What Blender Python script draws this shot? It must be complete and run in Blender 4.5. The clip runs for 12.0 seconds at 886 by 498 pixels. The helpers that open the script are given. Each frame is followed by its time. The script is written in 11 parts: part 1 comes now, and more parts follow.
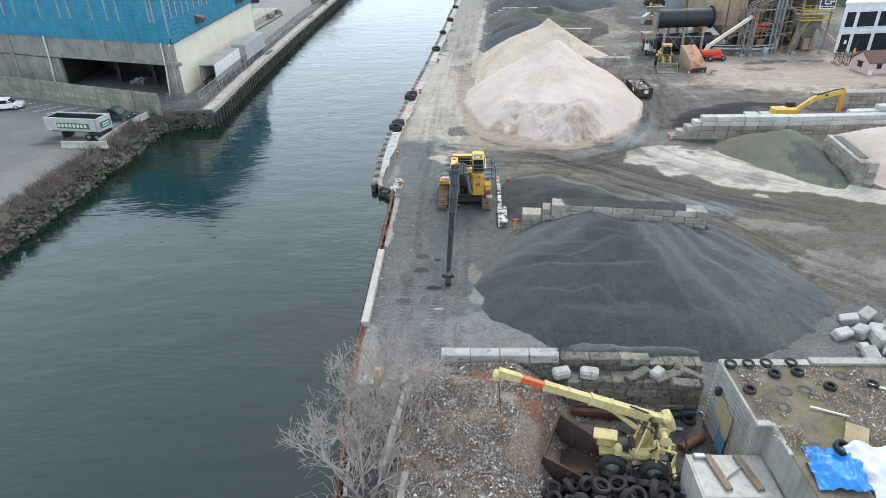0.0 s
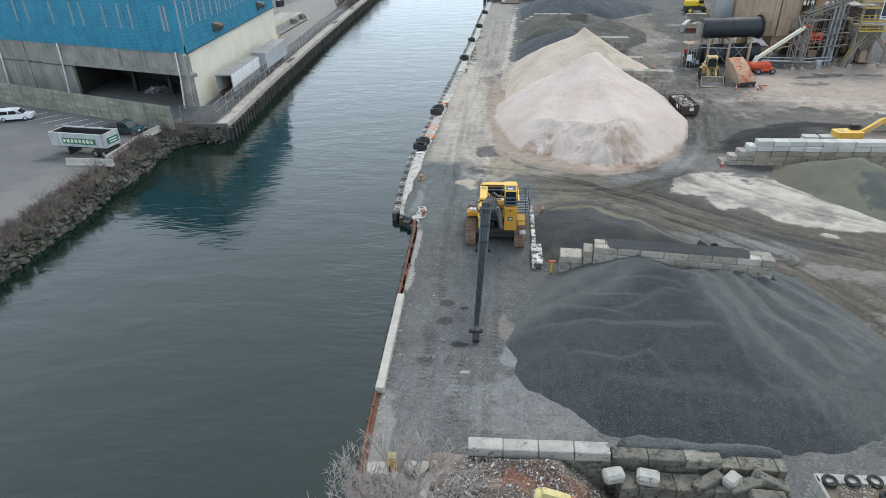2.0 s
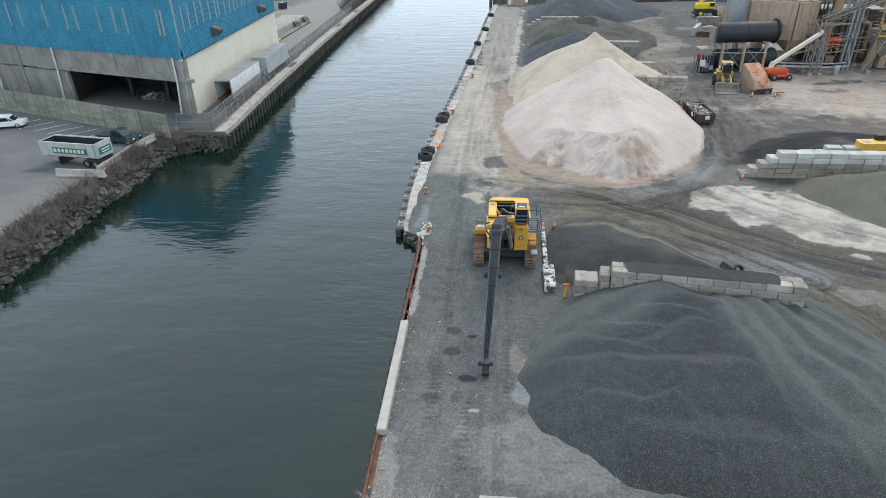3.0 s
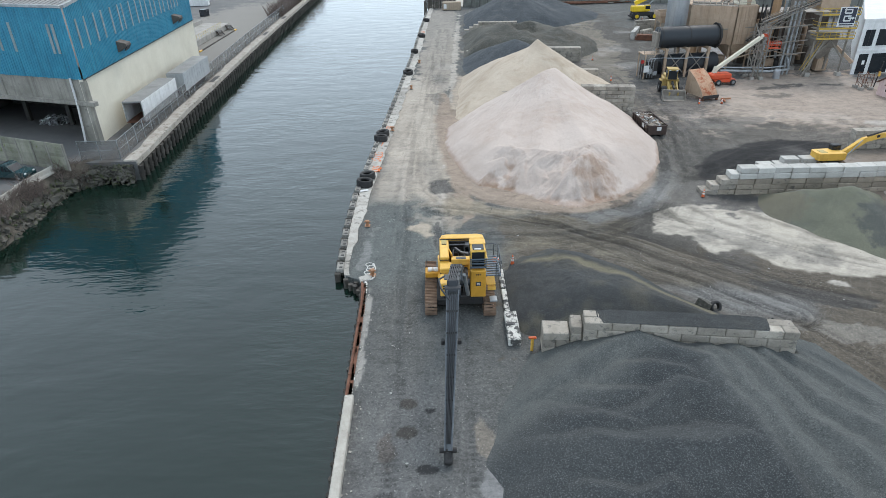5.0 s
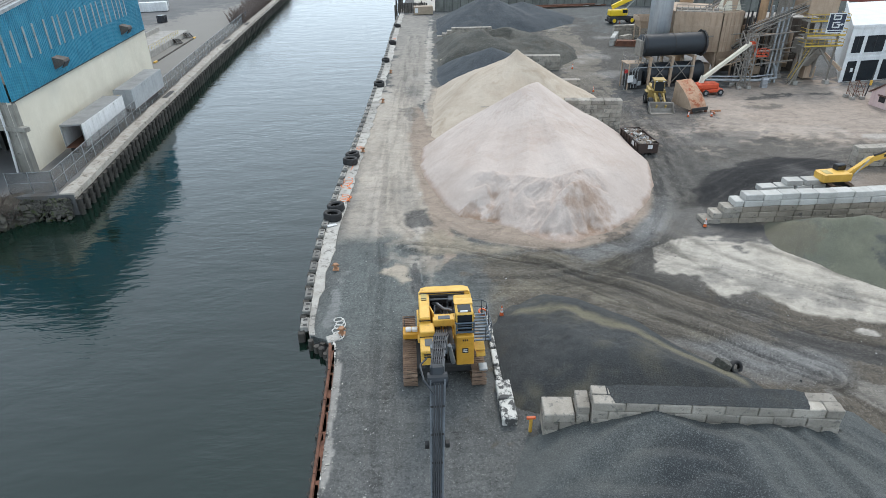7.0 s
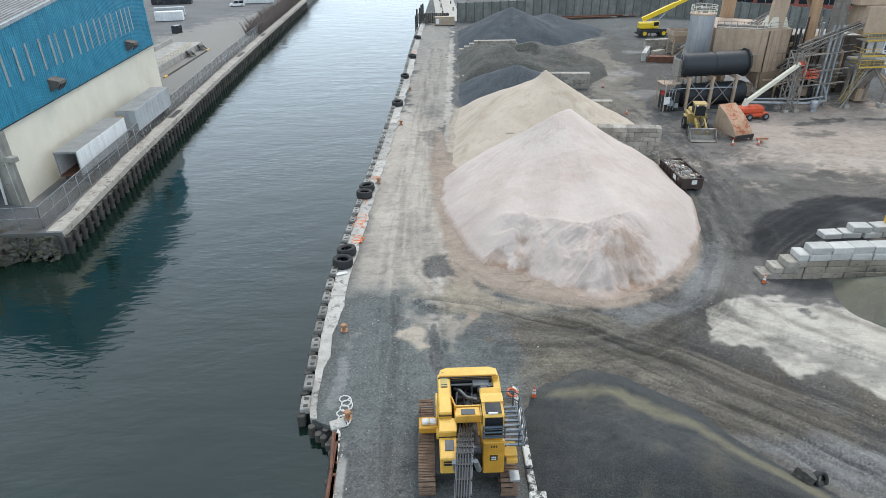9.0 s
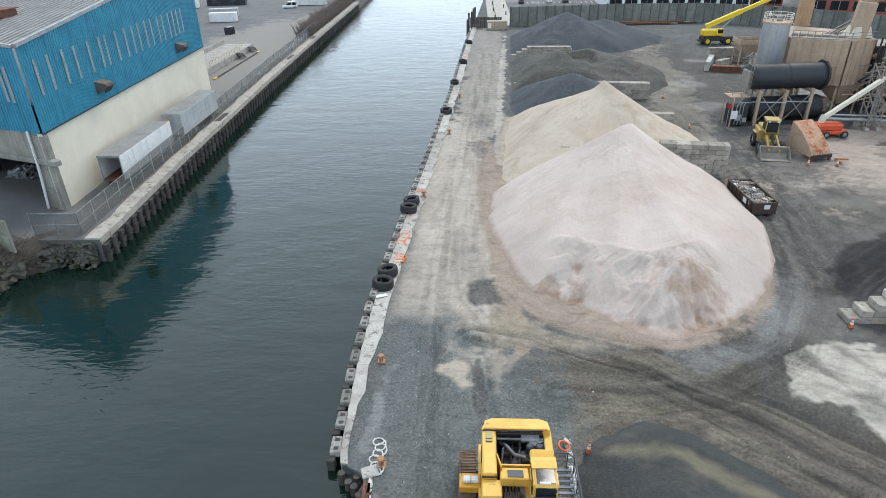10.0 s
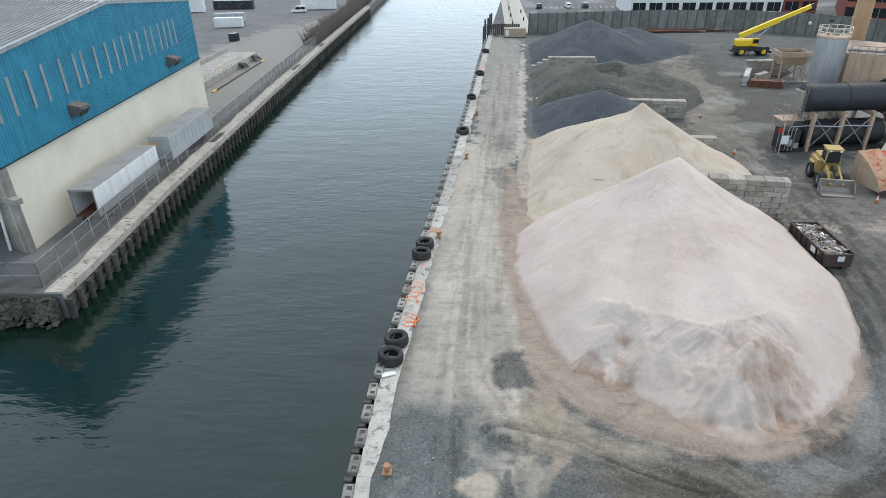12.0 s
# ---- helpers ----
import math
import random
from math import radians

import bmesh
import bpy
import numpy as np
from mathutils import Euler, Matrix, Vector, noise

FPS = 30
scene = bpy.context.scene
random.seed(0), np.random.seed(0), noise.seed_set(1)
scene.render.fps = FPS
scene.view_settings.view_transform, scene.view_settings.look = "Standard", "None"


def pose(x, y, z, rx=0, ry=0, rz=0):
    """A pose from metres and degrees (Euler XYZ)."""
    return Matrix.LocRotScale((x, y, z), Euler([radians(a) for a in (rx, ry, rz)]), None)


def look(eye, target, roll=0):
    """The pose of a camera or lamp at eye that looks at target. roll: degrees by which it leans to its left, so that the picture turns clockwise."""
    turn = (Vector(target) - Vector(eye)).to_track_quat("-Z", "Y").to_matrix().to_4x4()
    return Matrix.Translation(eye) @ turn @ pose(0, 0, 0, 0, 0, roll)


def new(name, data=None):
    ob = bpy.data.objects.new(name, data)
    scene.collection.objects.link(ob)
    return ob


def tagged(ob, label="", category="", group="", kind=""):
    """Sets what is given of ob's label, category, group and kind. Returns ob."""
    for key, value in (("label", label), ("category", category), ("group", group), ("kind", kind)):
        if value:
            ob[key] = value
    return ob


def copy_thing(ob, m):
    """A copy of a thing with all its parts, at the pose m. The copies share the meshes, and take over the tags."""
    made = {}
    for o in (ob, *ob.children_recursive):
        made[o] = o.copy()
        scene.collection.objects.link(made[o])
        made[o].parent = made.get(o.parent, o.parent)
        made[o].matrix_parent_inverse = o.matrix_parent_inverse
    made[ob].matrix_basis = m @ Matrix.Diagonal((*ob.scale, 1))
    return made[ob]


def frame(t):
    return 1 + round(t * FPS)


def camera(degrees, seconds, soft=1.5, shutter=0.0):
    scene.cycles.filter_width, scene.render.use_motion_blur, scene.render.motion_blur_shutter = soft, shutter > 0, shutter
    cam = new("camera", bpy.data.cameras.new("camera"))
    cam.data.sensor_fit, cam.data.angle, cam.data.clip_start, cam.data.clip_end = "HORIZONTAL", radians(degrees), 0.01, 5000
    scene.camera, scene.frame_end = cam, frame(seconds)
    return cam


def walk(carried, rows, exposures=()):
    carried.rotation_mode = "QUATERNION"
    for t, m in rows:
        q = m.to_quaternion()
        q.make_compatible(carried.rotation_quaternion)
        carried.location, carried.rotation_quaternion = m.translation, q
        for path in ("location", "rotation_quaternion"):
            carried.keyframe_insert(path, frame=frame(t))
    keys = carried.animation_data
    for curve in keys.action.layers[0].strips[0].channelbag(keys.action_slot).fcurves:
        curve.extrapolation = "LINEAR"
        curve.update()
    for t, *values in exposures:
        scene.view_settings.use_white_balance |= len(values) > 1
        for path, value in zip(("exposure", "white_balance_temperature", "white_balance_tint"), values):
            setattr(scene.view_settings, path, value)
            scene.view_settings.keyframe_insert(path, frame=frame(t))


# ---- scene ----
# ---- camera ----
cam = camera(71.6, 12.0, soft=0.6)
PATH = [
    (0, (-1.303, 0.932, 27.712), (-1.384, 2.677, 26.739), -1.4),
    (0.5, (-1.375, 2.595, 27.716), (-1.457, 4.341, 26.744), -1.4),
    (1, (-1.513, 4.432, 27.772), (-1.597, 6.178, 26.8), -1.5),
    (1.5, (-1.758, 6.306, 27.815), (-1.857, 8.051, 26.844), -1.4),
    (2, (-2.009, 8.125, 27.874), (-2.163, 9.868, 26.905), -1.4),
    (2.5, (-2.267, 10.023, 27.876), (-2.439, 11.766, 26.909), -1.4),
    (3, (-2.533, 11.818, 27.756), (-2.699, 13.561, 26.791), -1.4),
    (5, (-3.218, 19.46, 27.763), (-3.203, 21.212, 26.797), -1.2),
    (5.5, (-3.283, 21.411, 27.812), (-3.228, 23.161, 26.845), -1.2),
    (6, (-3.289, 23.374, 27.82), (-3.204, 25.123, 26.853), -1.2),
    (6.5, (-3.335, 25.355, 27.813), (-3.241, 27.104, 26.847), -1.1),
    (7, (-3.294, 27.348, 27.973), (-3.199, 29.096, 27.006), -1.1),
    (9, (-3.321, 35.309, 28.638), (-3.28, 37.066, 27.683), -1.1),
    (9.5, (-3.45, 37.412, 28.542), (-3.488, 39.172, 27.591), -1.1),
    (10, (-3.7, 39.563, 28.448), (-3.796, 41.322, 27.502), -1.1),
    (10.5, (-3.928, 41.701, 28.463), (-4.054, 43.459, 27.516), -1.1),
    (11, (-4.23, 44.073, 28.459), (-4.359, 45.831, 27.513), -1.1),
    (11.5, (-4.569, 46.791, 28.472), (-4.697, 48.55, 27.528), -1.1),
    (12, (-4.94, 49.658, 28.538), (-5.068, 51.417, 27.595), -1.0),
]
walk(cam, [(t, look(eye, target, roll)) for t, eye, target, roll in PATH], [(0.0, 0.26), (0.5, 0.18), (1.0, 0.08), (1.5, 0.01), (3.0, 0.02), (5.0, -0.02), (7.0, 0.0), (9.0, 0.08), (10.5, 0.08), (12.0, -0.01)])

# ---- light: high overcast, a very soft sun ----
SUN_ELEV, SUN_AZ = radians(50), radians(22)
world = bpy.data.worlds.new("overcast_sky")
scene.world = world
world.use_nodes = True
wt = world.node_tree
bg = wt.nodes["Background"]
sky = wt.nodes.new("ShaderNodeTexSky")
sky.sky_type = "NISHITA"
sky.sun_disc = False
sky.sun_elevation, sky.sun_rotation = SUN_ELEV, SUN_AZ
sky.air_density, sky.dust_density, sky.ozone_density = 1.0, 4.0, 1.0
cloud = wt.nodes.new("ShaderNodeMix")
cloud.data_type = "RGBA"
cloud.inputs["Factor"].default_value = 0.85
wt.links.new(sky.outputs[0], cloud.inputs["A"])
rise = wt.nodes.new("ShaderNodeTexCoord")
up = wt.nodes.new("ShaderNodeSeparateXYZ")
wt.links.new(rise.outputs["Generated"], up.inputs[0])
veil = wt.nodes.new("ShaderNodeValToRGB")
veil.color_ramp.elements[0].position, veil.color_ramp.elements[0].color = 0.0, (0.925, 1.115, 1.295, 1)
veil.color_ramp.elements[1].position, veil.color_ramp.elements[1].color = 0.75, (0.58, 0.68, 0.79, 1)
wt.links.new(up.outputs["Z"], veil.inputs[0])
bright = wt.nodes.new("ShaderNodeVectorMath")
bright.operation = "SCALE"
bright.inputs["Scale"].default_value = 14.6
wt.links.new(veil.outputs["Color"], bright.inputs[0])
wt.links.new(bright.outputs[0], cloud.inputs["B"])
wt.links.new(cloud.outputs["Result"], bg.inputs["Color"])
bg.inputs["Strength"].default_value = 0.121
sun = new("sun", bpy.data.lights.new("sun", "SUN"))
sun.data.energy, sun.data.angle, sun.data.color = 1.75, radians(16), (1.0, 0.945, 0.885)
sun.matrix_world = pose(0, 0, 60, 90 - math.degrees(SUN_ELEV), 0, 180 - math.degrees(SUN_AZ))


# ---- mesh building ----
class Mesh:
    """Collects plain solids into one mesh."""

    def __init__(self):
        self.v, self.f = [], []

    def add(self, verts, faces, m=None):
        k = len(self.v)
        self.v += [tuple(m @ Vector(p)) if m else tuple(p) for p in verts]
        self.f += [tuple(k + i for i in f) for f in faces]
        return self

    def box(self, size, at=(0, 0, 0), rot=(0, 0, 0), bevel=0.0):
        m = pose(*at, *rot)
        hx, hy, hz = (s / 2 for s in size)
        b = min(bevel, hx * 0.45, hy * 0.45, hz * 0.45)
        sg = [(x, y, z) for x in (-1, 1) for y in (-1, 1) for z in (-1, 1)]
        if b <= 0:
            vs = [(x * hx, y * hy, z * hz) for x, y, z in sg]
            fs = [(0, 1, 3, 2), (4, 6, 7, 5), (0, 4, 5, 1), (2, 3, 7, 6), (0, 2, 6, 4), (1, 5, 7, 3)]
            return self.add(vs, fs, m)
        vs = []
        for x, y, z in sg:
            vs += [(x * hx, y * (hy - b), z * (hz - b)), (x * (hx - b), y * hy, z * (hz - b)), (x * (hx - b), y * (hy - b), z * hz)]
        fs = []
        for ax, quad in ((0, (0, 1, 3, 2)), (1, (0, 4, 5, 1)), (2, (0, 2, 6, 4))):
            other = {0: (4, 6, 7, 5), 1: (2, 3, 7, 6), 2: (1, 5, 7, 3)}[ax]
            fs += [tuple(3 * i + ax for i in quad), tuple(3 * i + ax for i in other)]
        for i in range(8):
            for ax, step in ((0, 4), (1, 2), (2, 1)):
                if not i & step:
                    j, (p, q) = i | step, [a for a in (0, 1, 2) if a != ax]
                    fs.append((3 * i + p, 3 * j + p, 3 * j + q, 3 * i + q))
            fs.append((3 * i, 3 * i + 1, 3 * i + 2))
        return self.add(vs, fs, m)

    def tube(self, points, r, n=8, caps=True):
        """A round bar along points; r is one radius or one a point."""
        pts = [Vector(p) for p in points]
        rs = r if isinstance(r, (list, tuple)) else [r] * len(pts)
        vs, fs = [], []
        side = None
        for i, p in enumerate(pts):
            d = (pts[min(i + 1, len(pts) - 1)] - pts[max(i - 1, 0)]).normalized()
            if side is None:
                side = d.orthogonal().normalized()
            side = (side - d * side.dot(d)).normalized()
            up = d.cross(side)
            for k in range(n):
                a = 2 * math.pi * k / n
                vs.append(p + (side * math.cos(a) + up * math.sin(a)) * rs[i])
        for i in range(len(pts) - 1):
            for k in range(n):
                a, b = i * n + k, i * n + (k + 1) % n
                fs.append((a, b, b + n, a + n))
        if caps:
            fs += [tuple(range(n))[::-1], tuple(range((len(pts) - 1) * n, len(pts) * n))]
        return self.add(vs, fs)

    def beam(self, a, b, w=0.15, h=None, up=(0, 0, 1)):
        """A square bar from a to b."""
        a, b = Vector(a), Vector(b)
        d = (b - a).normalized()
        s = d.cross(Vector(up))
        s = s.normalized() if s.length > 1e-4 else d.orthogonal().normalized()
        u = s.cross(d)
        h = h or w
        vs = [p + s * (w / 2 * i) + u * (h / 2 * j) for p in (a, b) for i, j in ((-1, -1), (1, -1), (1, 1), (-1, 1))]
        return self.add(vs, [(3, 2, 1, 0), (4, 5, 6, 7), (0, 1, 5, 4), (1, 2, 6, 5), (2, 3, 7, 6), (3, 0, 4, 7)])

    def lathe(self, profile, n=20, m=None, closed=False):
        """Turns (radius, height) pairs about z."""
        vs, fs = [], []
        k = len(profile)
        for i in range(n):
            a = 2 * math.pi * i / n
            vs += [(r * math.cos(a), r * math.sin(a), z) for r, z in profile]
        for i in range(n):
            for j in range(k if closed else k - 1):
                a, b = i * k + j, i * k + (j + 1) % k
                c, d = (i + 1) % n * k + (j + 1) % k, (i + 1) % n * k + j
                fs.append((a, d, c, b))
        return self.add(vs, fs, m)

    def prism(self, outline, depth, m=None):
        """An outline in x, y pulled up by depth."""
        n = len(outline)
        vs = [(x, y, 0) for x, y in outline] + [(x, y, depth) for x, y in outline]
        fs = [tuple(range(n))[::-1], tuple(range(n, 2 * n))] + [(i, (i + 1) % n, n + (i + 1) % n, n + i) for i in range(n)]
        return self.add(vs, fs, m)

    def data(self, name, material, smooth=False):
        me = bpy.data.meshes.new(name)
        me.from_pydata([tuple(p) for p in self.v], [], self.f)
        me.materials.append(material)
        bm = bmesh.new()
        bm.from_mesh(me)
        if len(self.f) < 60000:
            bmesh.ops.recalc_face_normals(bm, faces=bm.faces)
        bm.to_mesh(me)
        bm.free()
        if smooth:
            me.polygons.foreach_set("use_smooth", [True] * len(me.polygons))
        return me


def part(name, mesh, material, parent=None, label="", at=None, smooth=False):
    """One mesh object, under a thing or a part where parent is given."""
    ob = new(name, mesh.data(name, material, smooth))
    if at is not None:
        ob.matrix_basis = at
    if parent:
        ob.parent = parent
    return tagged(ob, label)


def piece(name, data, m, parent):
    """A further object on mesh data that is there already."""
    ob = new(name, data)
    ob.matrix_basis = m
    ob.parent = parent
    return ob


def thing(name, m, label, category, group="", kind=""):
    ob = new(name)
    ob.matrix_basis = m
    return tagged(ob, label, category, group, kind)


def fbm(x, y, scale, octaves=4, seed=0.0):
    return noise.fractal(Vector((x / scale, y / scale, seed)), 1.0, 2.0, octaves)


def smooth_mod(ob, deg=35):
    """Smooth shading with sharp corners kept."""
    me = ob.data
    me.polygons.foreach_set("use_smooth", [True] * len(me.polygons))
    me.set_sharp_from_angle(angle=radians(deg))
    return ob


# ---- materials ----
class Nodes:
    def __init__(self, name):
        self.mat = bpy.data.materials.new(name)
        self.mat.use_nodes = True
        self.t = self.mat.node_tree
        self.b = self.t.nodes["Principled BSDF"]
        self.pos = self.n("ShaderNodeNewGeometry").outputs["Position"]

    def n(self, kind, **kw):
        nd = self.t.nodes.new(kind)
        for k, v in kw.items():
            nd.inputs[k].default_value = v
        return nd

    def link(self, a, b):
        self.t.links.new(a, b)

    def noise(self, scale, detail=4.0, rough=0.6, vec=None, distort=0.3):
        nd = self.n("ShaderNodeTexNoise", Scale=scale, Detail=detail, Roughness=rough, Distortion=distort)
        self.link(vec or self.pos, nd.inputs["Vector"])
        return nd.outputs["Fac"]

    def stretch(self, s, rz=0.0):
        mp = self.n("ShaderNodeMapping", Scale=s, Rotation=(0, 0, rz))
        self.link(self.pos, mp.inputs["Vector"])
        return mp.outputs[0]

    def ramp(self, fac, lo, hi, a=0.0, b=1.0):
        nd = self.n("ShaderNodeMapRange", **{"From Min": lo, "From Max": hi, "To Min": a, "To Max": b})
        self.link(fac, nd.inputs["Value"])
        return nd.outputs[0]

    def math(self, op, a, b=None):
        nd = self.n("ShaderNodeMath")
        nd.operation = op
        for i, v in enumerate((a, b)):
            if v is None:
                continue
            if isinstance(v, (int, float)):
                nd.inputs[i].default_value = v
            else:
                self.link(v, nd.inputs[i])
        return nd.outputs[0]

    def mix(self, fac, a, b, blend="MIX"):
        nd = self.n("ShaderNodeMix")
        nd.data_type, nd.blend_type = "RGBA", blend
        for key, v in (("Factor", fac), ("A", a), ("B", b)):
            sock = [s for s in nd.inputs if s.name == key and s.type == ("VALUE" if key == "Factor" else "RGBA")][0]
            if isinstance(v, (int, float)):
                sock.default_value = v
            elif isinstance(v, tuple):
                sock.default_value = (*v, 1)
            else:
                self.link(v, sock)
        return [s for s in nd.outputs if s.type == "RGBA"][0]

    def bump(self, height, dist, strength=1.0, base=None):
        nd = self.n("ShaderNodeBump", Strength=strength, Distance=dist)
        self.link(height, nd.inputs["Height"])
        if base:
            self.link(base, nd.inputs["Normal"])
        return nd.outputs[0]

    def done(self, colour, rough=0.8, metal=0.0, normal=None, spec=None):
        for key, v in (("Base Color", colour), ("Roughness", rough), ("Metallic", metal), ("Normal", normal), ("Specular IOR Level", spec)):
            if v is None:
                continue
            if isinstance(v, tuple):
                self.b.inputs[key].default_value = (*v, 1)
            elif isinstance(v, (int, float)):
                self.b.inputs[key].default_value = v
            else:
                self.link(v, self.b.inputs[key])
        return self.mat


def plain(name, c, c2=None, scale=1.5, rough=0.7, metal=0.0, grain=12.0, bump=0.01, worn=None, worn_at=0.62, vary=0.0, streak=0.0):
    """A surface with broad and fine variation, optional worn patches and rain streaks, and a shift from piece to piece."""
    k = Nodes(name)
    c2 = c2 or tuple(v * 0.72 for v in c)
    broad, fine = k.noise(scale, 5, 0.65), k.noise(grain, 3, 0.6)
    col = k.mix(k.ramp(broad, 0.35, 0.68), c, c2)
    col = k.mix(k.ramp(fine, 0.3, 0.7, 0.0, 0.35), col, tuple(v * 0.6 for v in c2))
    if streak:
        runs = k.noise(1.0, 3, 0.6, k.stretch((2.2, 2.2, 0.12)))
        col = k.mix(k.ramp(runs, 0.5, 0.72, 0.0, streak), col, tuple(v * 0.45 for v in c2))
    if worn:
        col = k.mix(k.ramp(k.noise(scale * 2.3, 6, 0.7), worn_at, worn_at + 0.07), col, worn)
    if vary:
        info = k.n("ShaderNodeObjectInfo")
        hsv = k.n("ShaderNodeHueSaturation")
        k.link(k.ramp(info.outputs["Random"], 0, 1, 1 - vary, 1 + vary), hsv.inputs["Value"])
        k.link(col, hsv.inputs["Color"])
        col = hsv.outputs[0]
    r = k.ramp(broad, 0.3, 0.7, max(rough - 0.1, 0.05), min(rough + 0.1, 1.0))
    return k.done(col, r, metal, k.bump(fine, bump, 0.6) if bump else None)


def gravel(name, c, c2, grain=7.0, bump=0.05, tint=None, runs=None, speck=1.0, spots=(), toned=None, mottle=0.4):
    """Loose heaped material: fine stone, paler runs, damp and dry parts."""
    k = Nodes(name)
    broad, mid, fine = k.noise(0.16, 5, 0.6, distort=0.8), k.noise(1.1, 5, 0.65), k.noise(grain, 4, 0.75)
    col = k.mix(k.ramp(broad, 0.36, 0.64), c, c2)
    if tint:
        col = k.mix(k.ramp(k.noise(0.22, 6, 0.7, distort=1.0), 0.52, 0.66, 0, 0.8), col, tint)
    if runs:
        lanes = k.noise(0.4, 5, 0.6, k.stretch((0.35, 1.2, 1), runs), 0.5)
        col = k.mix(k.ramp(lanes, 0.50, 0.66, 0, 0.5), col, tint)
        col = k.mix(k.ramp(lanes, 0.47, 0.34, 0, 0.4), col, tuple(v * 0.6 for v in c))
    col = k.mix(k.ramp(mid, 0.35, 0.75, 0, mottle), col, tuple(v * 0.65 for v in c))
    if spots:
        col = patchwork(k, col, spots)
    if toned:
        tone = k.n("ShaderNodeAttribute")
        tone.attribute_name = "tone"
        col = k.mix(tone.outputs["Fac"], col, k.mix(k.ramp(mid, 0.35, 0.7), toned, tuple(v * 0.8 for v in toned)))
    col = k.mix(k.ramp(fine, 0.53, 0.66, 0, 0.55 * speck), col, tuple(min(1, v * 1.7 + 0.03) for v in c2))
    col = k.mix(k.ramp(fine, 0.48, 0.35, 0, 0.6 * speck), col, tuple(v * 0.4 for v in c))
    n = k.bump(mid, bump * 3, 0.5)
    return k.done(col, 0.92, 0, k.bump(fine, bump, 0.8, n), 0.25)


def patchwork(k, col, patches):
    """Stains and spills: ellipses with torn edges. (x, y, rx, ry, turn, colour, strength, roughness of the edge)"""
    warp = k.n("ShaderNodeTexNoise", Scale=0.33, Detail=6.0, Roughness=0.68)
    k.link(k.pos, warp.inputs["Vector"])
    fine = k.n("ShaderNodeTexNoise", Scale=1.9, Detail=5.0, Roughness=0.7)
    k.link(k.pos, fine.inputs["Vector"])
    for x, y, rx, ry, turn, c, s, ragged in patches:
        mp = k.n("ShaderNodeMapping", Location=(x, y, 0), Rotation=(0, 0, radians(turn)), Scale=(rx, ry, 1))
        mp.vector_type = "TEXTURE"
        k.link(k.pos, mp.inputs["Vector"])
        flat = k.n("ShaderNodeVectorMath")
        flat.operation = "MULTIPLY"
        flat.inputs[1].default_value = (1, 1, 0)
        k.link(mp.outputs[0], flat.inputs[0])
        ln = k.n("ShaderNodeVectorMath")
        ln.operation = "LENGTH"
        k.link(flat.outputs[0], ln.inputs[0])
        d = k.math("ADD", ln.outputs["Value"], k.ramp(warp.outputs["Fac"], 0.2, 0.8, -ragged, ragged))
        d = k.math("ADD", d, k.ramp(fine.outputs["Fac"], 0.2, 0.8, -ragged * 0.45, ragged * 0.45))
        col = k.mix(k.ramp(d, 1.0 + 0.10, 1.0 - 0.10, 0, s), col, c)
    return col

# ---- ground materials ----
SANDY, SALTY, PALE, DARK, WET = (0.36, 0.312, 0.255), (0.42, 0.375, 0.325), (0.47, 0.435, 0.385), (0.045, 0.046, 0.048), (0.10, 0.098, 0.092)
GREY = (0.089, 0.092, 0.089)
STAINS = []


def stain(x, y, rx, ry, turn, colour, strength, ragged):
    """A spill or stain: an ellipse with torn edges."""
    STAINS.append((x, y, rx, ry, radians(turn), colour, strength, ragged))


def spill(outline, colour, strength, torn, soft):
    """A spill with an outline of its own; torn: how far the edge wanders, soft: how wide it fades, in metres."""
    STAINS.append((outline, colour, strength, torn, soft))


# wheel tracks: a bent line, how wide the traffic spreads, how deep, and the tone of the churned ground
TRACKS = [
    ([(16, 78), (20, 74.5), (26, 70), (34, 64), (46, 57)], 2.4, 0.7),
    ([(-2.6, 84), (-0.6, 79.8), (4.6, 77.2), (8.7, 75.6), (12.9, 72.4), (17, 69), (24, 63), (34, 57)], 2.4, 0.8),
    ([(-3.5, 78), (0, 76.9), (3.5, 74.8), (8.1, 73.1), (11.8, 69.9), (17, 65), (24, 58)], 2.2, 0.8),
    ([(2, 72), (8, 71.4), (14, 73), (20, 77), (24.5, 84), (27, 92), (28.5, 104)], 3.0, 0.7),
    ([(26, 80), (30, 86), (38, 92), (50, 96), (66, 100)], 4.0, 0.55),
    ([(27, 88), (30, 100), (31, 116), (30, 140)], 4.0, 0.55),
    ([(40, 112), (50, 106), (62, 104), (75, 104)], 5.0, 0.4),
    ([(12, 66), (18, 62), (23, 56), (27, 48), (33, 42)], 3.4, 0.6),
    ([(-6.5, 30), (-6.3, 60), (-6.6, 80), (-6.2, 100), (-5.2, 122), (-3.6, 150), (-2.2, 190)], 1.5, 0.45),
    ([(-3.0, 26), (-2.6, 44), (-2.2, 62), (-3.2, 76), (-4.2, 96), (-3.4, 122), (-1.6, 150), (-0.2, 190)], 1.4, 0.4),
]


